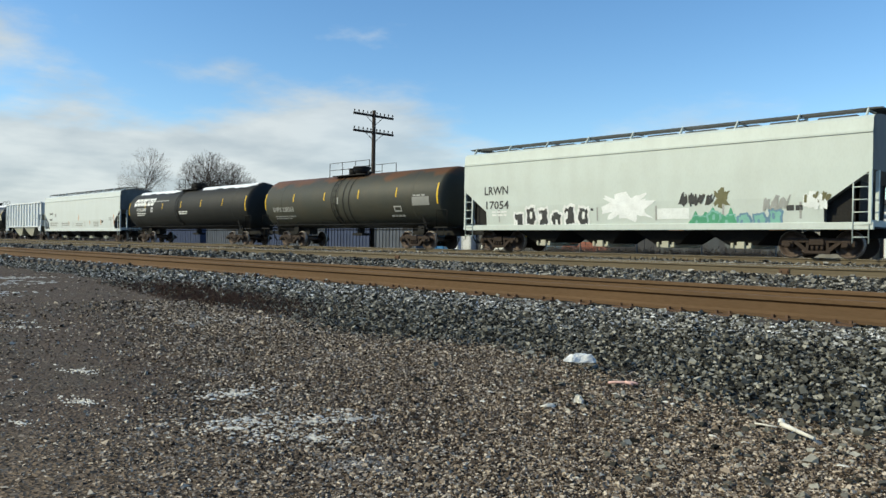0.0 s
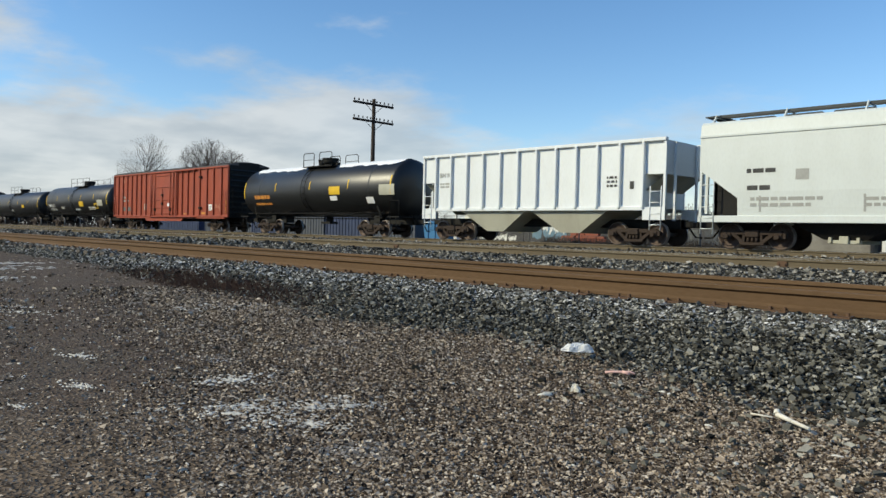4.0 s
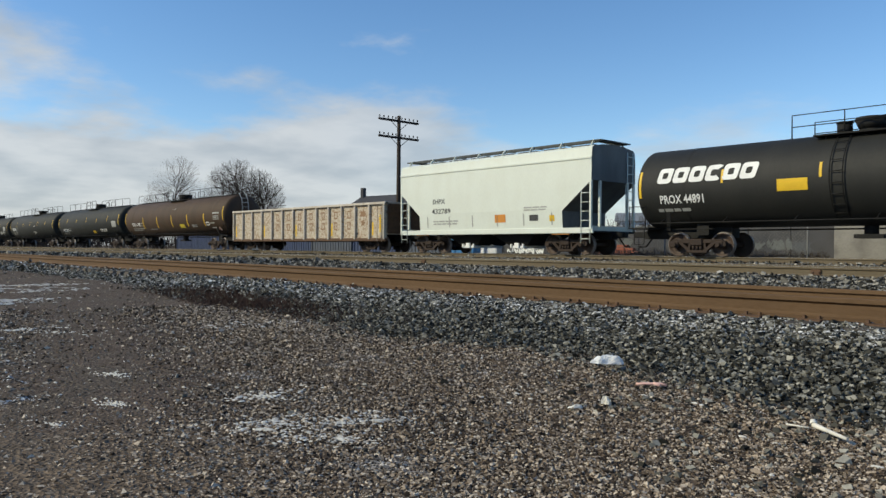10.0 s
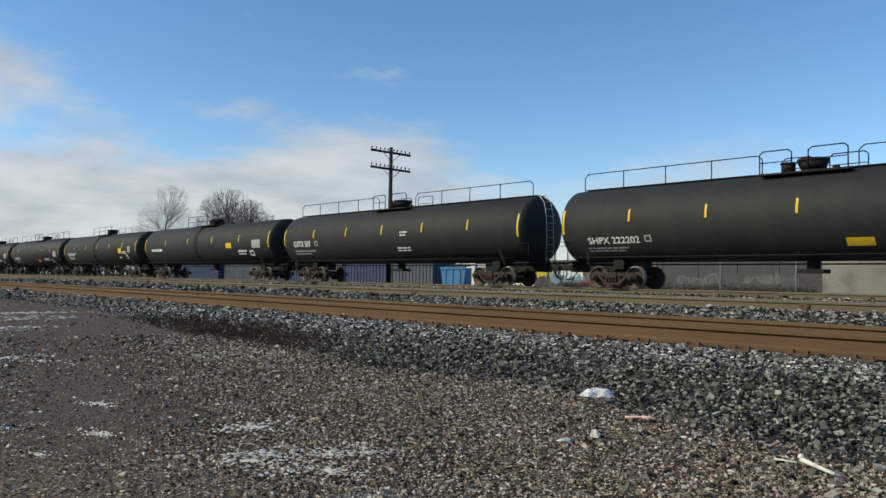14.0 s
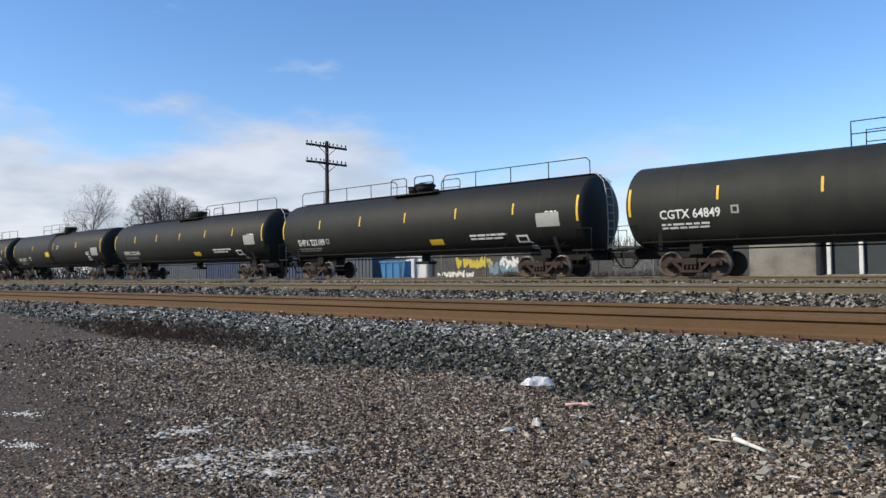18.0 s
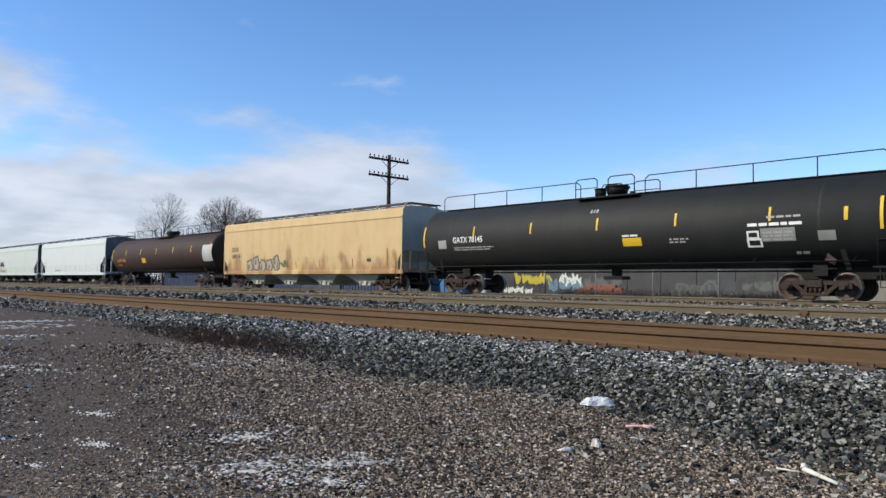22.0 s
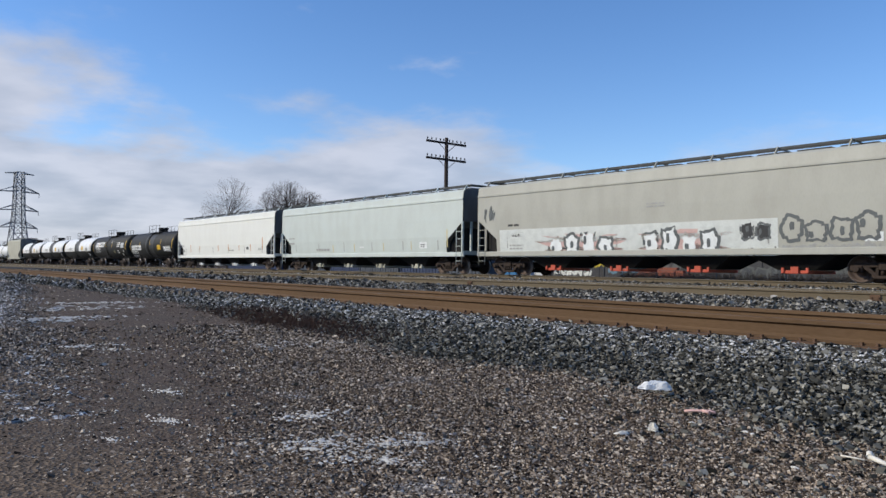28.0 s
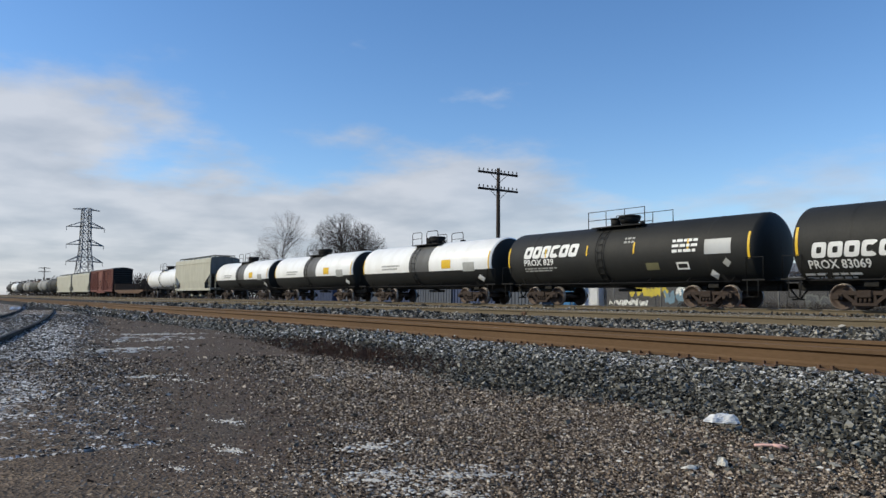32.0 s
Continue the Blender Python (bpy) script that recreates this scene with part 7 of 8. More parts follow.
        ("rect", 4.71, 1.85, 1.08, 0.53, "grey_mark", "data_panel"),
        ("bars", -4.56, 2.15, 2.28, 0.38, "grey_mark", 2),
        ("diamond", 5.84, 1.15, 0.67, 0.51, "white_mark"),
    ],
}


# ---- the train, front to rear ----
hopper_car("covered_hopper", -24.6, -7.1, "hopper_pale", "pale green-grey covered hopper car with spray-painted graffiti", items=HOPPER_MARKS["lrwn"])
tank_car("tank_car", -42.8, -26.0, "tank_olive", "dull grey tank car with rust-stained top", rails=False, items=TANK_MARKS["old"], stripes=4, box_rail=(-1.8, 1.9))
tank_car("tank_car", -64.7, -44.5, "tank_black", "black tank car with snow on its top", rails=False, snow=True, items=TANK_MARKS["snowy"])
hopper_car("covered_hopper", -86.7, -66.1, "hopper_white", "long white covered hopper car", items=HOPPER_MARKS["plain_a"])
ribbed_hopper(-101.3, -88.0)
tank_car("tank_car", -119.2, -103.4, "tank_gloss", "glossy black tank car with snow on its top", rails=False, snow=True, items=TANK_MARKS["utl"], stripes=3)
boxcar("boxcar", -141.2, -120.9, "boxcar_red", "orange-red boxcar with a plug door and black ends")
tank_car("tank_car", -160.3, -142.75, "tank_gloss", "glossy black tank car", rails=False, items=TANK_MARKS["scm"], stripes=4, R=1.5, zc=2.58, box_rail=(-2.3, 2.6))
tank_car("tank_car", -182.0, -162.75, "tank_gloss", "long black tank car", rails=False, items=TANK_MARKS["scm_b"], stripes=4, R=1.42, zc=2.38, dome_at=-0.4, box_rail=(-2.0, 2.3))
tank_car("tank_car", -201.6, -183.9, "tank_black", "black tank car with a white maker's mark", rails=False, items=TANK_MARKS["maker_long"], stripes=4, dome_at=-0.6, box_rail=(-2.2, 2.9))
hopper_car("covered_hopper", -216.0, -203.4, "hopper_cream", "short cream-white covered hopper car", bays=2, items=HOPPER_MARKS["short"], notch=(1.55, 3.15), posts=8, gate="white_mark", tall=0.1, shade_sheets=False)
gondola(-235.4, -217.4)
tank_car("tank_car", -257.5, -236.6, "tank_brown", "brown tank car with a full-length top rail", items=TANK_MARKS["gatx_brown"], stripes=0)
tank_car("tank_car", -278.8, -258.6, "tank_grey", "dark grey tank car with a full-length top rail", items=TANK_MARKS["shpx_first"])
tank_car("tank_car", -301.3, -280.5, "tank_grey", "dark grey tank car with a full-length top rail", items=TANK_MARKS["gatx_569"])
tank_car("tank_car", -324.2, -302.5, "tank_grey", "dark grey tank car with dome rails", rails=False, items=TANK_MARKS["plate"], stripes=4, box_rail=(-3.2, 2.0))
tank_car("tank_car", -346.6, -325.6, "tank_grey", "dark grey tank car with dome rails and wrap-around straps", rails=False, items=TANK_MARKS["cgtx"], box_rail=(-2.6, 2.4))
tank_car("tank_car", -368.4, -348.0, "tank_black", "black tank car with a full-length top rail", items=TANK_MARKS["shpx_222188"])
tank_car("tank_car", -390.0, -369.7, "tank_black", "black tank car with a full-length top rail", items=TANK_MARKS["shpx"])
tank_car("tank_car", -411.9, -391.8, "tank_black", "black tank car with dome rails", rails=False, items=TANK_MARKS["gatx_2019"], stripes=3, box_rail=(-3.6, 1.9))
tank_car("tank_car", -435.4, -413.4, "tank_black", "black tank car with a full-length top rail", items=TANK_MARKS["gatx_black"])
hopper_car("covered_hopper", -456.6, -436.6, "hopper_tan", "tan covered hopper car with rust streaks and graffiti", items=HOPPER_MARKS["tan"], notch=(0.4, 2.2), gate="cream", bays=4, end_mat="hopper_khaki")
tank_car("tank_car", -479.3, -458.5, "tank_maroon", "dark brown tank car with a silver patch", items=TANK_MARKS["maroon"])
hopper_car("covered_hopper", -501.4, -480.6, "hopper_white", "white covered hopper car", items=HOPPER_MARKS["plain_b"])
hopper_car("covered_hopper", -523.7, -502.8, "hopper_pale", "pale grey covered hopper car with tags along its sill", items=HOPPER_MARKS["tagged"])
hopper_car("covered_hopper", -546.1, -525.1, "hopper_grey", "grey covered hopper car with a row of large graffiti", items=HOPPER_MARKS["mural"], gate="graffiti_red")
hopper_car("covered_hopper", -568.0, -547.2, "hopper_pale", "pale green-grey covered hopper car", items=HOPPER_MARKS["plain_b"])
hopper_car("covered_hopper", -590.0, -569.2, "hopper_clean", "clean cream-white covered hopper car", items=HOPPER_MARKS["cream"], gate="white_mark")
tank_car("tank_car", -606.3, -591.7, "tank_black", "short black tank car with a white maker's mark", rails=False, items=TANK_MARKS["maker_short"], stripes=3, R=1.46, zc=2.32, box_rail=(-1.7, 1.7))
tank_car("tank_car", -622.3, -607.3, "tank_black", "short black tank car with a white maker's mark", rails=False, items=TANK_MARKS["maker_short_b"], stripes=4, R=1.46, zc=2.32, box_rail=(-1.7, 1.7))
for s0, s1 in ((-638.3, -623.2), (-654.5, -639.4), (-670.7, -655.6)):
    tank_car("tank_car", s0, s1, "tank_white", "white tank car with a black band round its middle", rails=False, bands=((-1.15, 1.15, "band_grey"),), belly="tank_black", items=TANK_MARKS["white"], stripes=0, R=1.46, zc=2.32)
hopper_car("covered_hopper", -685.4, -671.8, "hopper_khaki", "short khaki covered hopper car", bays=2, items=HOPPER_MARKS["none"], notch=(2.0, 2.75), posts=8)
tank_car("tank_car", -700.8, -686.2, "tank_white", "small white tank car", rails=False, stripes=0, R=1.3, zc=2.5)
flat_car(-721.0, -701.8)
boxcar("boxcar", -741.8, -722.3, "boxcar_brown", "dark red-brown boxcar far down the train", doors=True, detail=False)
for s0, s1 in ((-762.5, -743.2), (-783.5, -764.0)):
    hopper_car("covered_hopper", s0, s1, "hopper_khaki", "khaki covered hopper car far down the train", items=HOPPER_MARKS["none"])
for i, (s0, mat) in enumerate(((-801.5, "tank_grey"), (-819.5, "data_panel_grey"), (-837.5, "tank_olive"), (-855.5, "data_panel_grey"), (-873.5, "tank_grey"), (-891.5, "tank_white"), (-909.5, "tank_grey"))):
    tank_car("tank_car", s0, s0 + 16.6, mat, "tank car at the far end of the train", rails=False, stripes=0)


# ---- beyond the tracks ----
def make_pole():
    x, y = -38.3, 31.1
    pole = thing("telegraph_pole", "dark wooden telegraph pole with two cross-arms", "utility pole", pose(x, y, 0, 0, 0, 0))
    part("shaft", Shape().rod((0, 0, -0.5), (0, 0, 9.45), 0.17, 12, 0.115), "pole", pole)
    for z in (9.1, 8.0):
        arm = part("cross_arm", Shape().block(-0.06, 0.06, -1.68, 1.68, z - 0.07, z + 0.07, 0.012), "pole", pole)
        for k in range(10):
            yy = -1.6 + 3.2 * k / 9 if k not in (4, 5) else (-0.25 if k == 4 else 0.25)
            part("insulator", Shape().rod((0, yy, z + 0.06), (0, yy, z + 0.16), 0.015, 6).rod((0, yy, z + 0.14), (0, yy, z + 0.26), 0.05, 8, 0.035), "pole", arm)
        part("arm_brace", Shape().bar((0.07, -0.75, z - 0.05), (0.09, 0, z - 0.62), 0.035, 0.012, (1, 0, 0)).bar((0.07, 0.75, z - 0.05), (0.09, 0, z - 0.62), 0.035, 0.012, (1, 0, 0)), "pole", pole)


make_pole()


def bare_tree(x, y, height, spread, seed, label, levels=5, trunk=0.012, wide=0.4, clear=0.3):
    """A leafless tree: a trunk that forks into rising limbs, branches and fine twigs within a rounded crown."""
    r = random.Random(seed)
    tree = thing("bare_tree", label, "tree", pose(x, y, 0))
    wood, twigs = Shape(), Shape()
    rx, mid, rz = height * wide, height * (1 + clear) / 2, height * (1 - clear) / 2

    def inside(p):
        return (p.x / rx) ** 2 + (p.y / rx) ** 2 + ((p.z - mid) / rz) ** 2 < 1 or p.z < mid * 0.75

    def grow(a, d, length, rad, level, turn):
        n = 4 if level < 3 else 3
        p = a
        side = d.orthogonal().normalized()
        for k in range(n):
            wob = 0.06 if level == 0 else 0.16
            d = (d + Vector((r.uniform(-1, 1), r.uniform(-1, 1), r.uniform(-0.5, 0.9))) * wob).normalized()
            q = p + d * length / n
            w0, w1 = rad * (1 - 0.55 * k / n), rad * (1 - 0.55 * (k + 1) / n)
            (wood if level < 2 else twigs).rod(p, q, w0, (7, 5, 4)[level] if level < 3 else 3, w1, cap=False)
            p = q
            if level > 0 and not inside(p):
                return
            if level < levels and (level > 0 or k >= 1):
                for j in range(2 if level < 3 else 1):
                    turn += 2.4 + r.uniform(-0.4, 0.4)
                    out = (side * math.cos(turn) + d.cross(side) * math.sin(turn)).normalized()
                    grow(p, (d * 0.8 + out * spread * r.uniform(0.7, 1.2)).normalized(), length * r.uniform(0.5, 0.72), w1 * (r.uniform(0.5, 0.62) if level < 2 else 0.8), level + 1, turn)
        if level < levels:
            grow(p, (d + side * r.uniform(-0.2, 0.2)).normalized(), length * 0.62, rad * 0.45, level + 1, turn)

    grow(Vector((0, 0, -0.2)), Vector((0, 0, 1)), height * 0.52, height * trunk, 0, r.uniform(0, 6))
    part("trunk", wood, "bark", tree)
    part("crown", twigs, "bark", tree, "fine bare branches and twigs")


def at_yaw(yaw, far):
    return -far * math.sin(radians(yaw)), far * math.cos(radians(yaw))


bare_tree(*at_yaw(67.2, 105), 12.6, 0.7, 4, "slender bare tree beyond the tracks", 4, trunk=0.013, wide=0.29, clear=0.25)
bare_tree(*at_yaw(63.0, 95), 11.4, 0.85, 11, "broad bare tree with a dense rounded crown", 5, wide=0.33, trunk=0.024)
bare_tree(*at_yaw(61.3, 98), 10.4, 0.85, 23, "broad bare tree with a dense rounded crown", 5, wide=0.31, trunk=0.023)
bare_tree(*at_yaw(64.9, 110), 8.0, 0.75, 31, "low bare tree behind the train", 4, wide=0.4)
bare_tree(*at_yaw(68.8, 112), 7.6, 0.75, 37, "low bare tree behind the train", 4, wide=0.35)


def make_tower():
    x, y = at_yaw(80.8, 420)
    tower = thing("transmission_tower", "grey steel lattice transmission tower on the horizon", "pylon", pose(x, y, 0, 0, 0, 12))
    H, body = 45.0, Shape()

    def half_width(z):
        return 4.4 - 2.2 * min(z / 24, 1) if z < 24 else 2.2 - 0.5 * (z - 24) / 21

    zs = [0, 8, 15, 20, 24, 28, 32, 36, 40, 45]
    for z0, z1 in zip(zs, zs[1:]):
        a, b = half_width(z0), half_width(z1)
        c0 = [(a, a, z0), (a, -a, z0), (-a, -a, z0), (-a, a, z0)]
        c1 = [(b, b, z1), (b, -b, z1), (-b, -b, z1), (-b, b, z1)]
        for i in range(4):
            j = (i + 1) % 4
            body.rod(c0[i], c1[i], 0.28, 4).rod(c0[i], c1[j], 0.16, 4).rod(c0[j], c1[i], 0.16, 4).rod(c1[i], c1[j], 0.16, 4)
    part("mast", body, "lattice", tower)
    for z, w in ((44.5, 6.6), (35.5, 9.4), (26.5, 9.2), (18.0, 9.0)):
        arm = Shape()
        for sgn in (-1, 1):
            h = half_width(z)
            tip = (0, sgn * w, z - 0.4)
            for yx in (-h, h):
                arm.rod((yx, sgn * h, z), tip, 0.3, 4).rod((yx, sgn * h, z + (0 if z > 44 else 2.4)), tip, 0.22, 4)
            for k in (0.35, 0.65):
                arm.rod((h * (1 - k), sgn * (h + (w - h) * k), z - 0.4 * k), (-h * (1 - k), sgn * (h + (w - h) * k), z - 0.4 * k), 0.15, 4)
            if z < 44:
                arm.rod(tip, (0, sgn * w, z - 2.4), 0.14, 5)
        part("cross_arm", arm, "lattice", tower)


make_tower()


def corrugated(name, x0, x1, y, h, mat, label, category="container", doors=False):
    """A steel box with upright corrugations, corner posts and rails."""
    w = (x1 - x0) / 2
    b = thing(name, label, category, pose((x0 + x1) / 2, y, 0))
    part("box_body", Shape().box(-w + 0.05, w - 0.05, -1.12, 1.12, 0.1, h - 0.08), mat, b)
    n = int(2 * w / 0.42)
    for k in range(n):
        x = -w + 0.25 + (2 * w - 0.5) * (k + 0.5) / n
        part("corrugation", Shape().prism([(x - 0.10, 0), (x + 0.10, 0), (x + 0.10, h - 0.3), (x - 0.10, h - 0.3)], -1.165, -1.11), mat, b, at=pose(0, 0, 0.15))
    for x in (-w + 0.06, w - 0.06):
        part("corner_post", Shape().block(x - 0.08, x + 0.08, -1.2, -1.05, 0.0, h, 0.015), mat, b)
    part("bottom_rail", Shape().block(-w, w, -1.2, -1.08, 0.0, 0.16, 0.015), mat, b)
    part("top_rail", Shape().block(-w, w, -1.2, -1.08, h - 0.12, h, 0.015), mat, b)
    return b


corrugated("shipping_container", -92.0, -78.0, 40.0, 2.6, "container_blue", "blue corrugated shipping container beyond the tracks")
corrugated("shipping_container", -76.5, -66.0, 40.0, 2.2, "container_pale", "pale corrugated shipping container beyond the tracks")
corrugated("shipping_container", -65.0, -57.5, 39.0, 2.5, "container_blue", "blue corrugated shipping container beyond the tracks")
corrugated("shipping_container", -56.5, -50.5, 37.2, 2.4, "container_pale", "pale blue-grey shipping container beyond the tracks")
corrugated("shipping_container", -50.2, -44.4, 37.2, 2.4, "container_blue", "dark blue shipping container beyond the tracks")
corrugated("shipping_container", -44.1, -39.4, 37.2, 2.4, "container_grey", "grey-blue shipping container beyond the tracks")


def waste_bin():
    b = thing("waste_bin", "blue steel waste skip beyond the tracks", "skip", pose(-37.3, 36.6, 0))
    part("bin_body", Shape().prism([(-1.0, 0.15), (1.0, 0.15), (1.25, 1.55), (-1.25, 1.55)], -0.6, 0.6), "bin_blue", b)
    part("bin_rim", Shape().block(-1.3, 1.3, -0.66, -0.58, 1.45, 1.6, 0.015), "bin_blue", b)
    for x in (-0.7, 0.0, 0.7):
        part("bin_rib", Shape().block(x - 0.05, x + 0.05, -0.66, -0.58, 0.2, 1.45, 0.01), "bin_blue", b)
    part("bin_lid", Shape().add([(-1.25, -0.62, 1.6), (1.25, -0.62, 1.6), (1.25, 0.6, 1.85), (-1.25, 0.6, 1.85)], [(0, 1, 2, 3)]), "window_dark", b)


def locker():
    b = thing("equipment_cabinet", "white steel equipment cabinet beyond the tracks", "cabinet", pose(-34.8, 36.4, 0))
    part("cabinet_body", Shape().block(-0.75, 0.75, -0.35, 0.35, 0.1, 1.75, 0.02), "plaster_white", b)
    part("cabinet_door", Shape().block(-0.68, -0.02, -0.38, -0.34, 0.2, 1.65, 0.01), "plaster_white", b)
    part("cabinet_door", Shape().block(0.02, 0.68, -0.38, -0.34, 0.2, 1.65, 0.01), "plaster_white", b)


waste_bin()
locker()


def graffiti_wall():
    b = thing("graffiti_wall", "dark concrete yard wall covered in yellow and white graffiti", "wall", pose(0, 36.6, 0))
    for k in range(10):
        x0 = -34.0 + 2.1 * k
        part("wall_panel", Shape().block(x0, x0 + 2.08, -0.1, 0.1, -0.1, 2.05, 0.015), "wall_dark", b)
    wrap = lambda x, z: (x, -0.112, z)
    marks(b, b, wrap, [("scrawl", -31.9, 0.95, 2.9, 0.8, "graffiti_yellow", 61, 6, 0.13), ("scrawl", -33.5, 0.4, 3.2, 0.5, "graffiti_white", 62, 8, 0.06), ("scrawl", -29.2, 0.5, 2.6, 0.9, "graffiti_blue", 63, 6, 0.12), ("scrawl", -28.3, 0.9, 1.6, 0.8, "graffiti_white", 64, 5, 0.09), ("scrawl", -26.4, 0.6, 2.4, 0.9, "graffiti_slate", 65, 6, 0.1), ("bubble", -20.6, 0.35, 2.4, 1.0, "graffiti_slate", 66, 3, "wall_mist"), ("burst", -18.0, 0.3, 1.0, 1.2, "wall_mist"), ("scrawl", -16.8, 0.7, 1.8, 0.7, "graffiti_slate", 67, 4, 0.07), ("burst", -15.2, 0.4, 1.2, 0.9, "wall_mist"), ("rect", -22.9, 0.1, 1.0, 0.5, "wall_mist", "sprayed_patch")])


graffiti_wall()


def weed_belt():
    """Dry weeds and thick brown brush along the railway fence."""
    r = random.Random(91)
    s = Shape()
    for k in range(2200):
        x, y = r.uniform(-27.0, -12.9), r.choice((r.uniform(34.6, 35.6), r.uniform(37.2, 40.5)))
        h = r.uniform(0.3, 0.9) if y < 36 else r.uniform(1.4, 2.7) * (1.1 if x < -17 else 0.95)
        for j in range(5):
            s.rod((x, y, 0), (x + r.uniform(-0.35, 0.35) * h, y + r.uniform(-0.3, 0.3) * h, h * r.uniform(0.5, 1.0)), 0.02, 3, 0.008, cap=False)
    whole("dry_weeds", s, "dry_weeds", "dry grey-brown weeds and brush behind the fence", "weeds", "stuff")


weed_belt()


def low_store():
    b = thing("low_store", "low dark store with a white flat roof", "building", pose(-27.9, 44.5, 0))
    part("wall", Shape().block(-1.8, 1.8, -0.6, 1.5, -0.1, 1.45, 0.02), "wall_dark", b)
    part("roof", Shape().block(-1.95, 1.95, -0.75, 1.65, 1.45, 1.78, 0.03), "plaster_white", b)


low_store()


def brick_stack():
    b = thing("brick_stack", "long stack of orange-red bricks beyond the tracks", "bricks", pose(-24.9, 35.9, 0))
    r = random.Random(5)
    brick = Shape().block(-0.24, 0.24, -0.14, 0.14, 0.0, 0.15, 0.012).mesh("brick", "brick_red")
    for j in range(6):
        n = 8 - j // 2 - (2 if j > 4 else 0)
        for k in range(n):
            part("brick", brick, None, b, at=pose((k - (n - 1) / 2) * 0.49 + r.uniform(-0.02, 0.02) + 0.12 * (j % 2), r.uniform(-0.05, 0.05), 0.17 * j, 0, 0, r.uniform(-4, 4)))


brick_stack()


def chain_fence(x0, x1, y, h=1.9):
    b = thing("chain_link_fence", "grey chain-link fence along the railway", "fence", pose(0, y, 0))
    n = int((x1 - x0) / 3.0)
    for k in range(n + 1):
        x = x0 + (x1 - x0) * k / n
        part("fence_post", Shape().rod((x, 0, -0.2), (x, 0, h + 0.05), 0.035, 8), "fence_zinc", b)
    part("top_rail", Shape().rod((x0, 0, h), (x1, 0, h), 0.022, 6), "fence_zinc", b)
    s = Shape()
    step = 0.16
    m = int((x1 - x0) / step)
    for k in range(m):
        x = x0 + k * step
        e = min(h, x1 - x)
        s.bar((x, 0, 0.05), (x + e, 0, 0.05 + e * 0.97), 0.005, 0.005)
        s.bar((x, 0, h), (x + e, 0, h - e * 0.97), 0.005, 0.005)
    tagged(part("chain_mesh", s, "fence_zinc", b), kind="stuff")


chain_fence(-34.0, -13.2, 33.6)


def concrete_building():
    b = thing("yard_building", "low weathered concrete building with white-framed windows", "building", pose(0, 37.5, 0))
    part("wall", Shape().block(-12.95, -10.0, -1.6, 4.0, -0.2, 2.55, 0.03), "concrete", b)
    part("wall", Shape().block(-9.99, 6.0, -1.2, 4.0, -0.2, 0.45, 0.02), "concrete", b)
    part("wall", Shape().block(-9.99, 6.0, -1.2, 4.0, 1.95, 2.75, 0.02), "plaster_white", b)
    part("roof", Shape().block(-10.1, 6.2, -1.6, 4.2, 2.75, 2.95, 0.02), "shingle", b)
    part("copings", Shape().block(-13.05, -9.9, -1.7, 4.1, 2.5, 2.66, 0.02), "concrete", b)
    for k in range(12):
        x = -9.6 + 1.3 * k
        w = part("window", Shape().box(x + 0.1, x + 1.2, -1.05, -1.0, 0.45, 1.95), "window_dark", b, "dark window pane")
        part("window_frame", Shape().block(x - 0.07, x + 0.1, -1.24, -1.0, 0.45, 1.95, 0.012), "plaster_white", w)
    part("rear_wall", Shape().box(-9.9, 6.0, -0.95, -0.8, 0.45, 1.95), "wall_dark", b)


concrete_building()


def shed_house():
    x, y = at_yaw(51.2, 70)
    b = thing("roofed_shed", "low building with a dark shingle roof and chimneys", "building", pose(x, y, 0, 0, 0, 8))
    part("wall", Shape().block(-4.6, 4.6, -3, 3, -0.2, 3.6, 0.03), "container_grey", b)
    part("roof", Shape().add([(-5, -3.4, 3.55), (5, -3.4, 3.55), (4.4, 0, 5.7), (-4.4, 0, 5.7), (-5, 3.4, 3.55), (5, 3.4, 3.55)], [(0, 1, 2, 3), (3, 2, 5, 4), (0, 3, 4), (1, 5, 2), (0, 4, 5, 1)]), "shingle", b)
    part("chimney", Shape().block(-4.3, -3.9, -0.3, 0.1, 4.8, 6.5, 0.02), "shingle", b)
    part("chimney", Shape().block(0.6, 0.85, -0.2, 0.05, 5.2, 6.3, 0.02), "concrete", b)
    sx, sy = at_yaw(43.2, 85)
    t = thing("storage_silo", "small white storage silo in the distance", "silo", pose(sx, sy, 0))
    part("silo_body", Shape().rod((0, 0, -0.2), (0, 0, 7.9), 0.75, 20), "plaster_white", t)
    part("silo_roof", Shape().rod((0, 0, 7.9), (0, 0, 8.3), 0.78, 20, 0.3), "plaster_white", t)
    wx, wy = at_yaw(31.8, 80)
    w = thing("white_shed", "white painted shed in the distance", "building", pose(wx, wy, 0, 0, 0, 30))
    part("wall", Shape().block(-3.4, 3.4, -2, 2, -0.2, 3.6, 0.02), "plaster_white", w)
    part("roof", Shape().add([(-3.7, -2.3, 3.55), (3.7, -2.3, 3.55), (3.7, 0, 4.5), (-3.7, 0, 4.5), (-3.7, 2.3, 3.55), (3.7, 2.3, 3.55)], [(0, 1, 2, 3), (3, 2, 5, 4), (0, 3, 4), (1, 5, 2), (0, 4, 5, 1)]), "lattice", w)


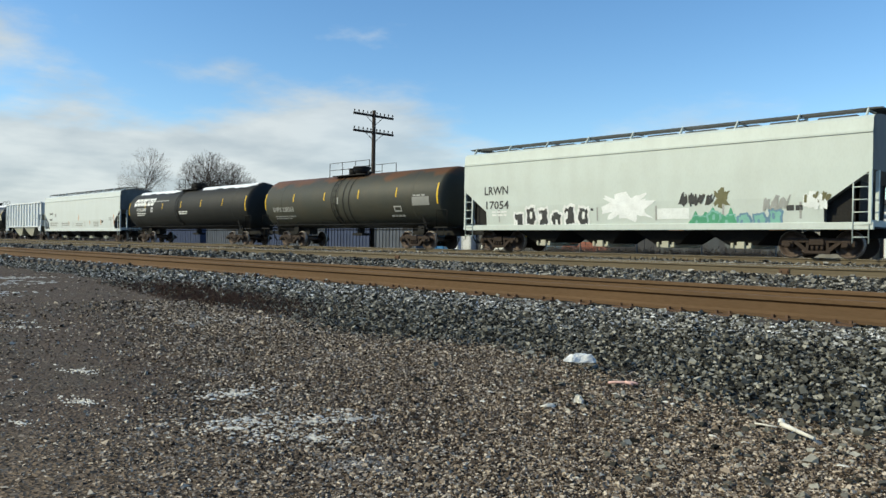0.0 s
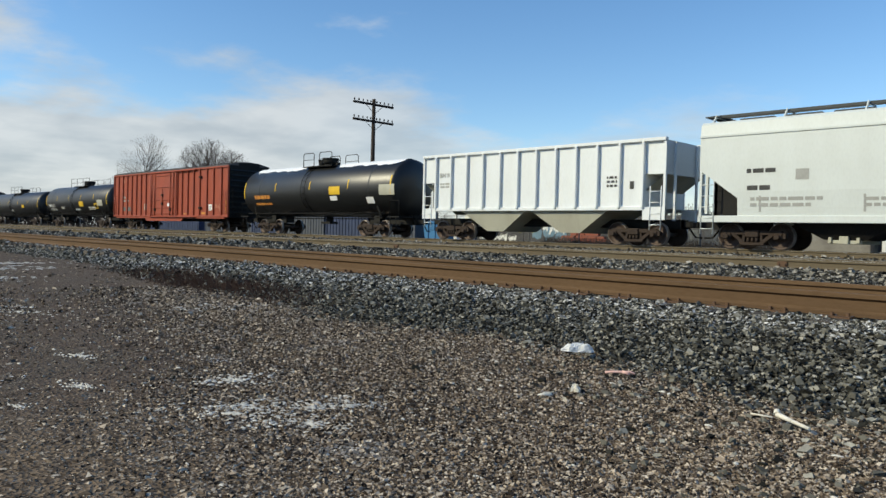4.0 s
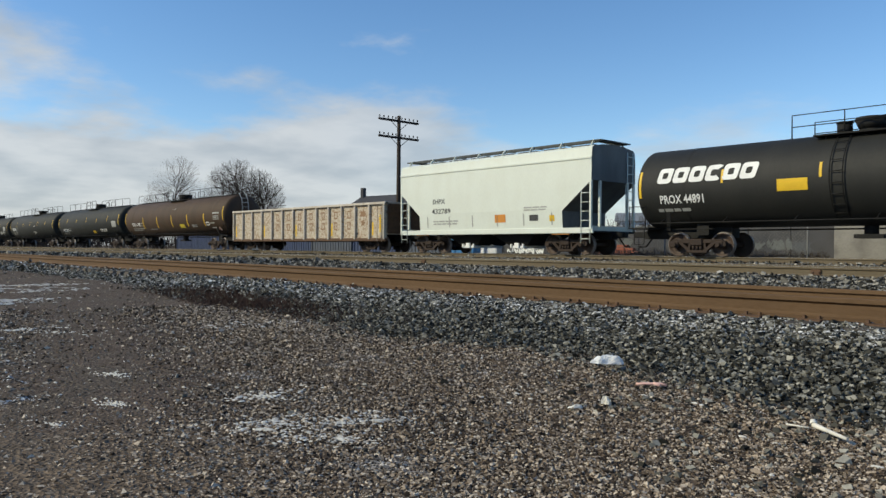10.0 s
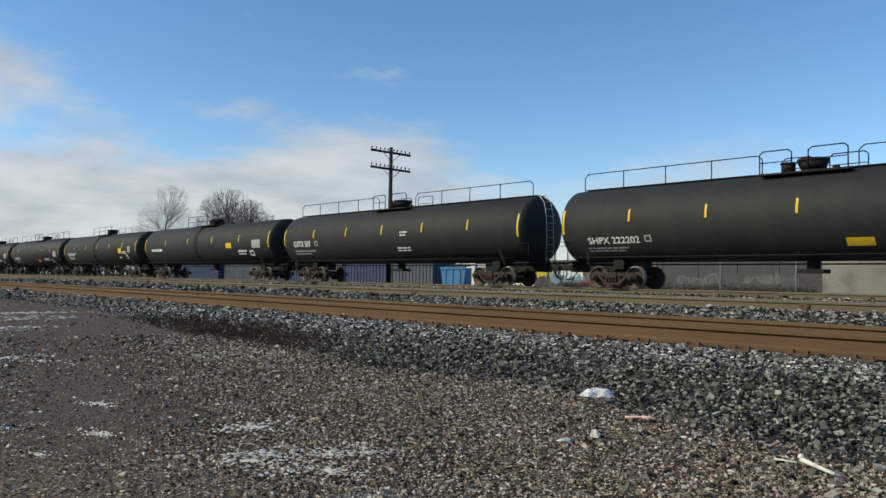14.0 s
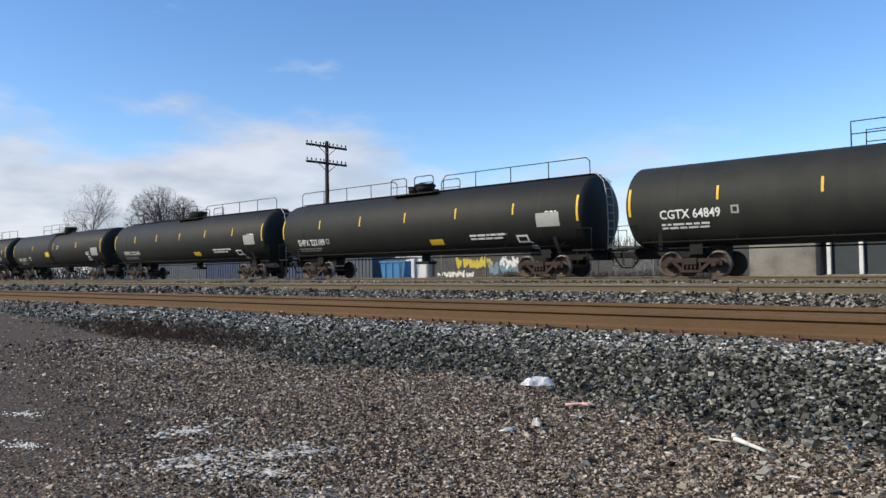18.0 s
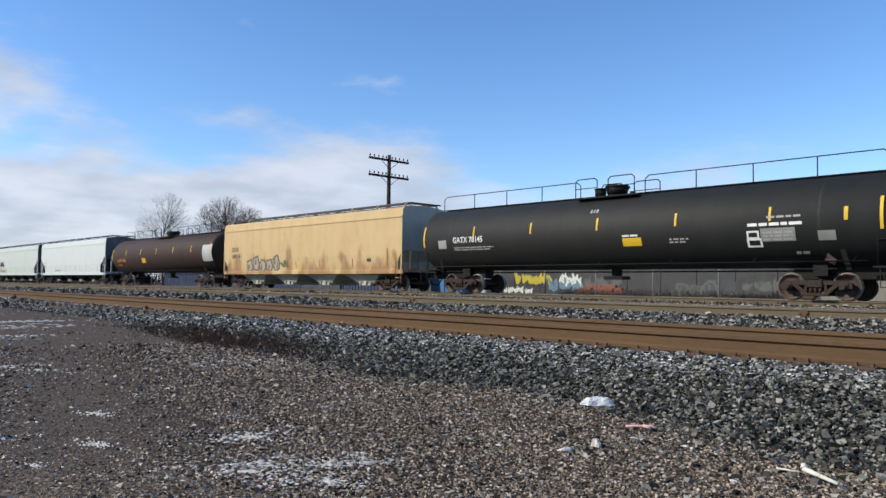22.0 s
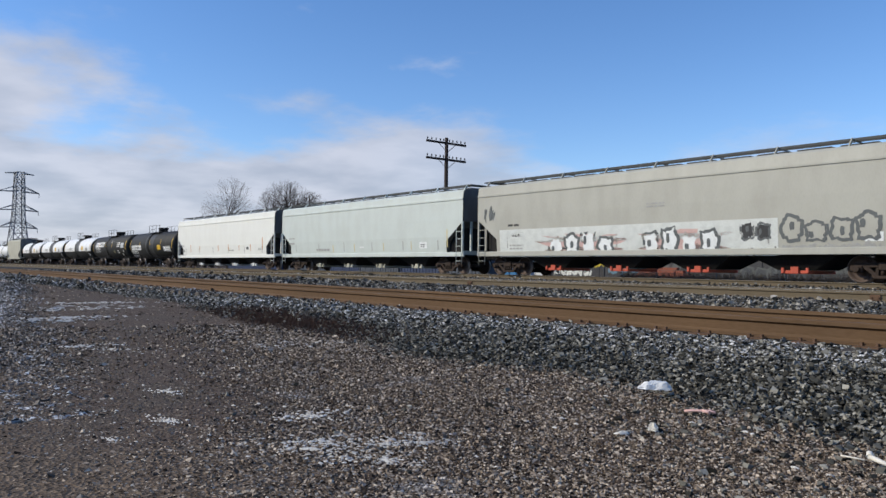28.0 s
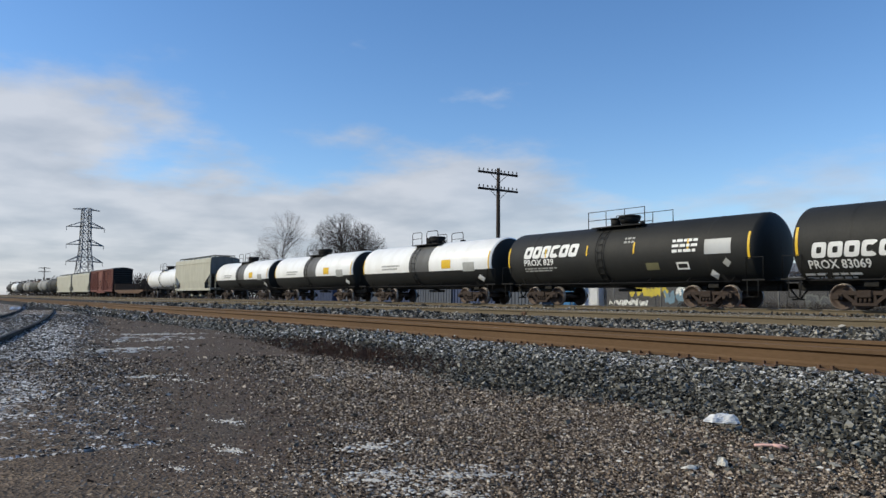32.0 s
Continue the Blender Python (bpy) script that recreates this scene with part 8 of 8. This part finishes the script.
shed_house()
for k, (yaw, far, h) in enumerate(((21.5, 44, 3.6), (24.0, 46, 3.4), (27.0, 48, 3.0), (18.0, 62, 6.2), (14.5, 66, 6.4), (20.5, 70, 6.6), (36.5, 85, 4.6), (40.0, 90, 4.8), (10.0, 64, 6.0), (46.0, 95, 5.6), (72.5, 150, 6.2), (57.0, 120, 6.0))):
    bare_tree(*at_yaw(yaw, far), h, 0.9, 200 + k, "scrubby bare tree beyond the yard", 3, trunk=0.013, clear=0.05)


def far_woods():
    """A grey-brown belt of bare woods along the horizon."""
    r = random.Random(77)
    s = Shape()
    for k in range(2600):
        yaw = r.uniform(-8, 100)
        far = r.uniform(170, 330)
        x, y = at_yaw(yaw, far)
        if y < 34:
            y = 34 + r.uniform(0, 20)
        h = r.uniform(2.5, 5.5) * (1.25 if yaw > 70 else 0.85)
        for j in range(6):
            a = r.uniform(-0.6, 0.6)
            b = r.uniform(-0.6, 0.6)
            z = h * r.uniform(0.1, 0.45)
            s.rod((x, y, 0 if j == 0 else z), (x + a * h * 0.6, y + b * h * 0.6, h * r.uniform(0.7, 1.0)), 0.10 if j == 0 else 0.07, 3, 0.03, cap=False)
    whole("far_woods", s, "bark", "belt of bare grey woods on the horizon", "woods", "stuff")


far_woods()

pole2 = [o for o in scene.objects if o.name == "telegraph_pole"][0]
copy_thing(pole2, pose(-262.0, 31.1, 0))


# ---- the moving train ----
def motions():
    for car, middle in CARS:
        walk(car, [(t, pose(middle + SPEED * t, TRACK_FAR, RAIL_FAR)) for t in (0, 8, 16, 24, 32)])
    # every wheel turns alike, so the wheels at the same end of a bogie share one set of keys
    turn = math.degrees(SPEED / FPS / 0.457)
    first = {}
    for wheel, dx in WHEELS:
        if dx not in first:
            walk(wheel, [(k / FPS, pose(dx, 0, 0.457) @ pose(0, 0, 0, 0, turn * k % 360, 0)) for k in range(32 * FPS + 1)])
            first[dx] = wheel.animation_data
        else:
            wheel.rotation_mode = "QUATERNION"
            keys = wheel.animation_data_create()
            keys.action, keys.action_slot = first[dx].action, first[dx].action_slot


motions()
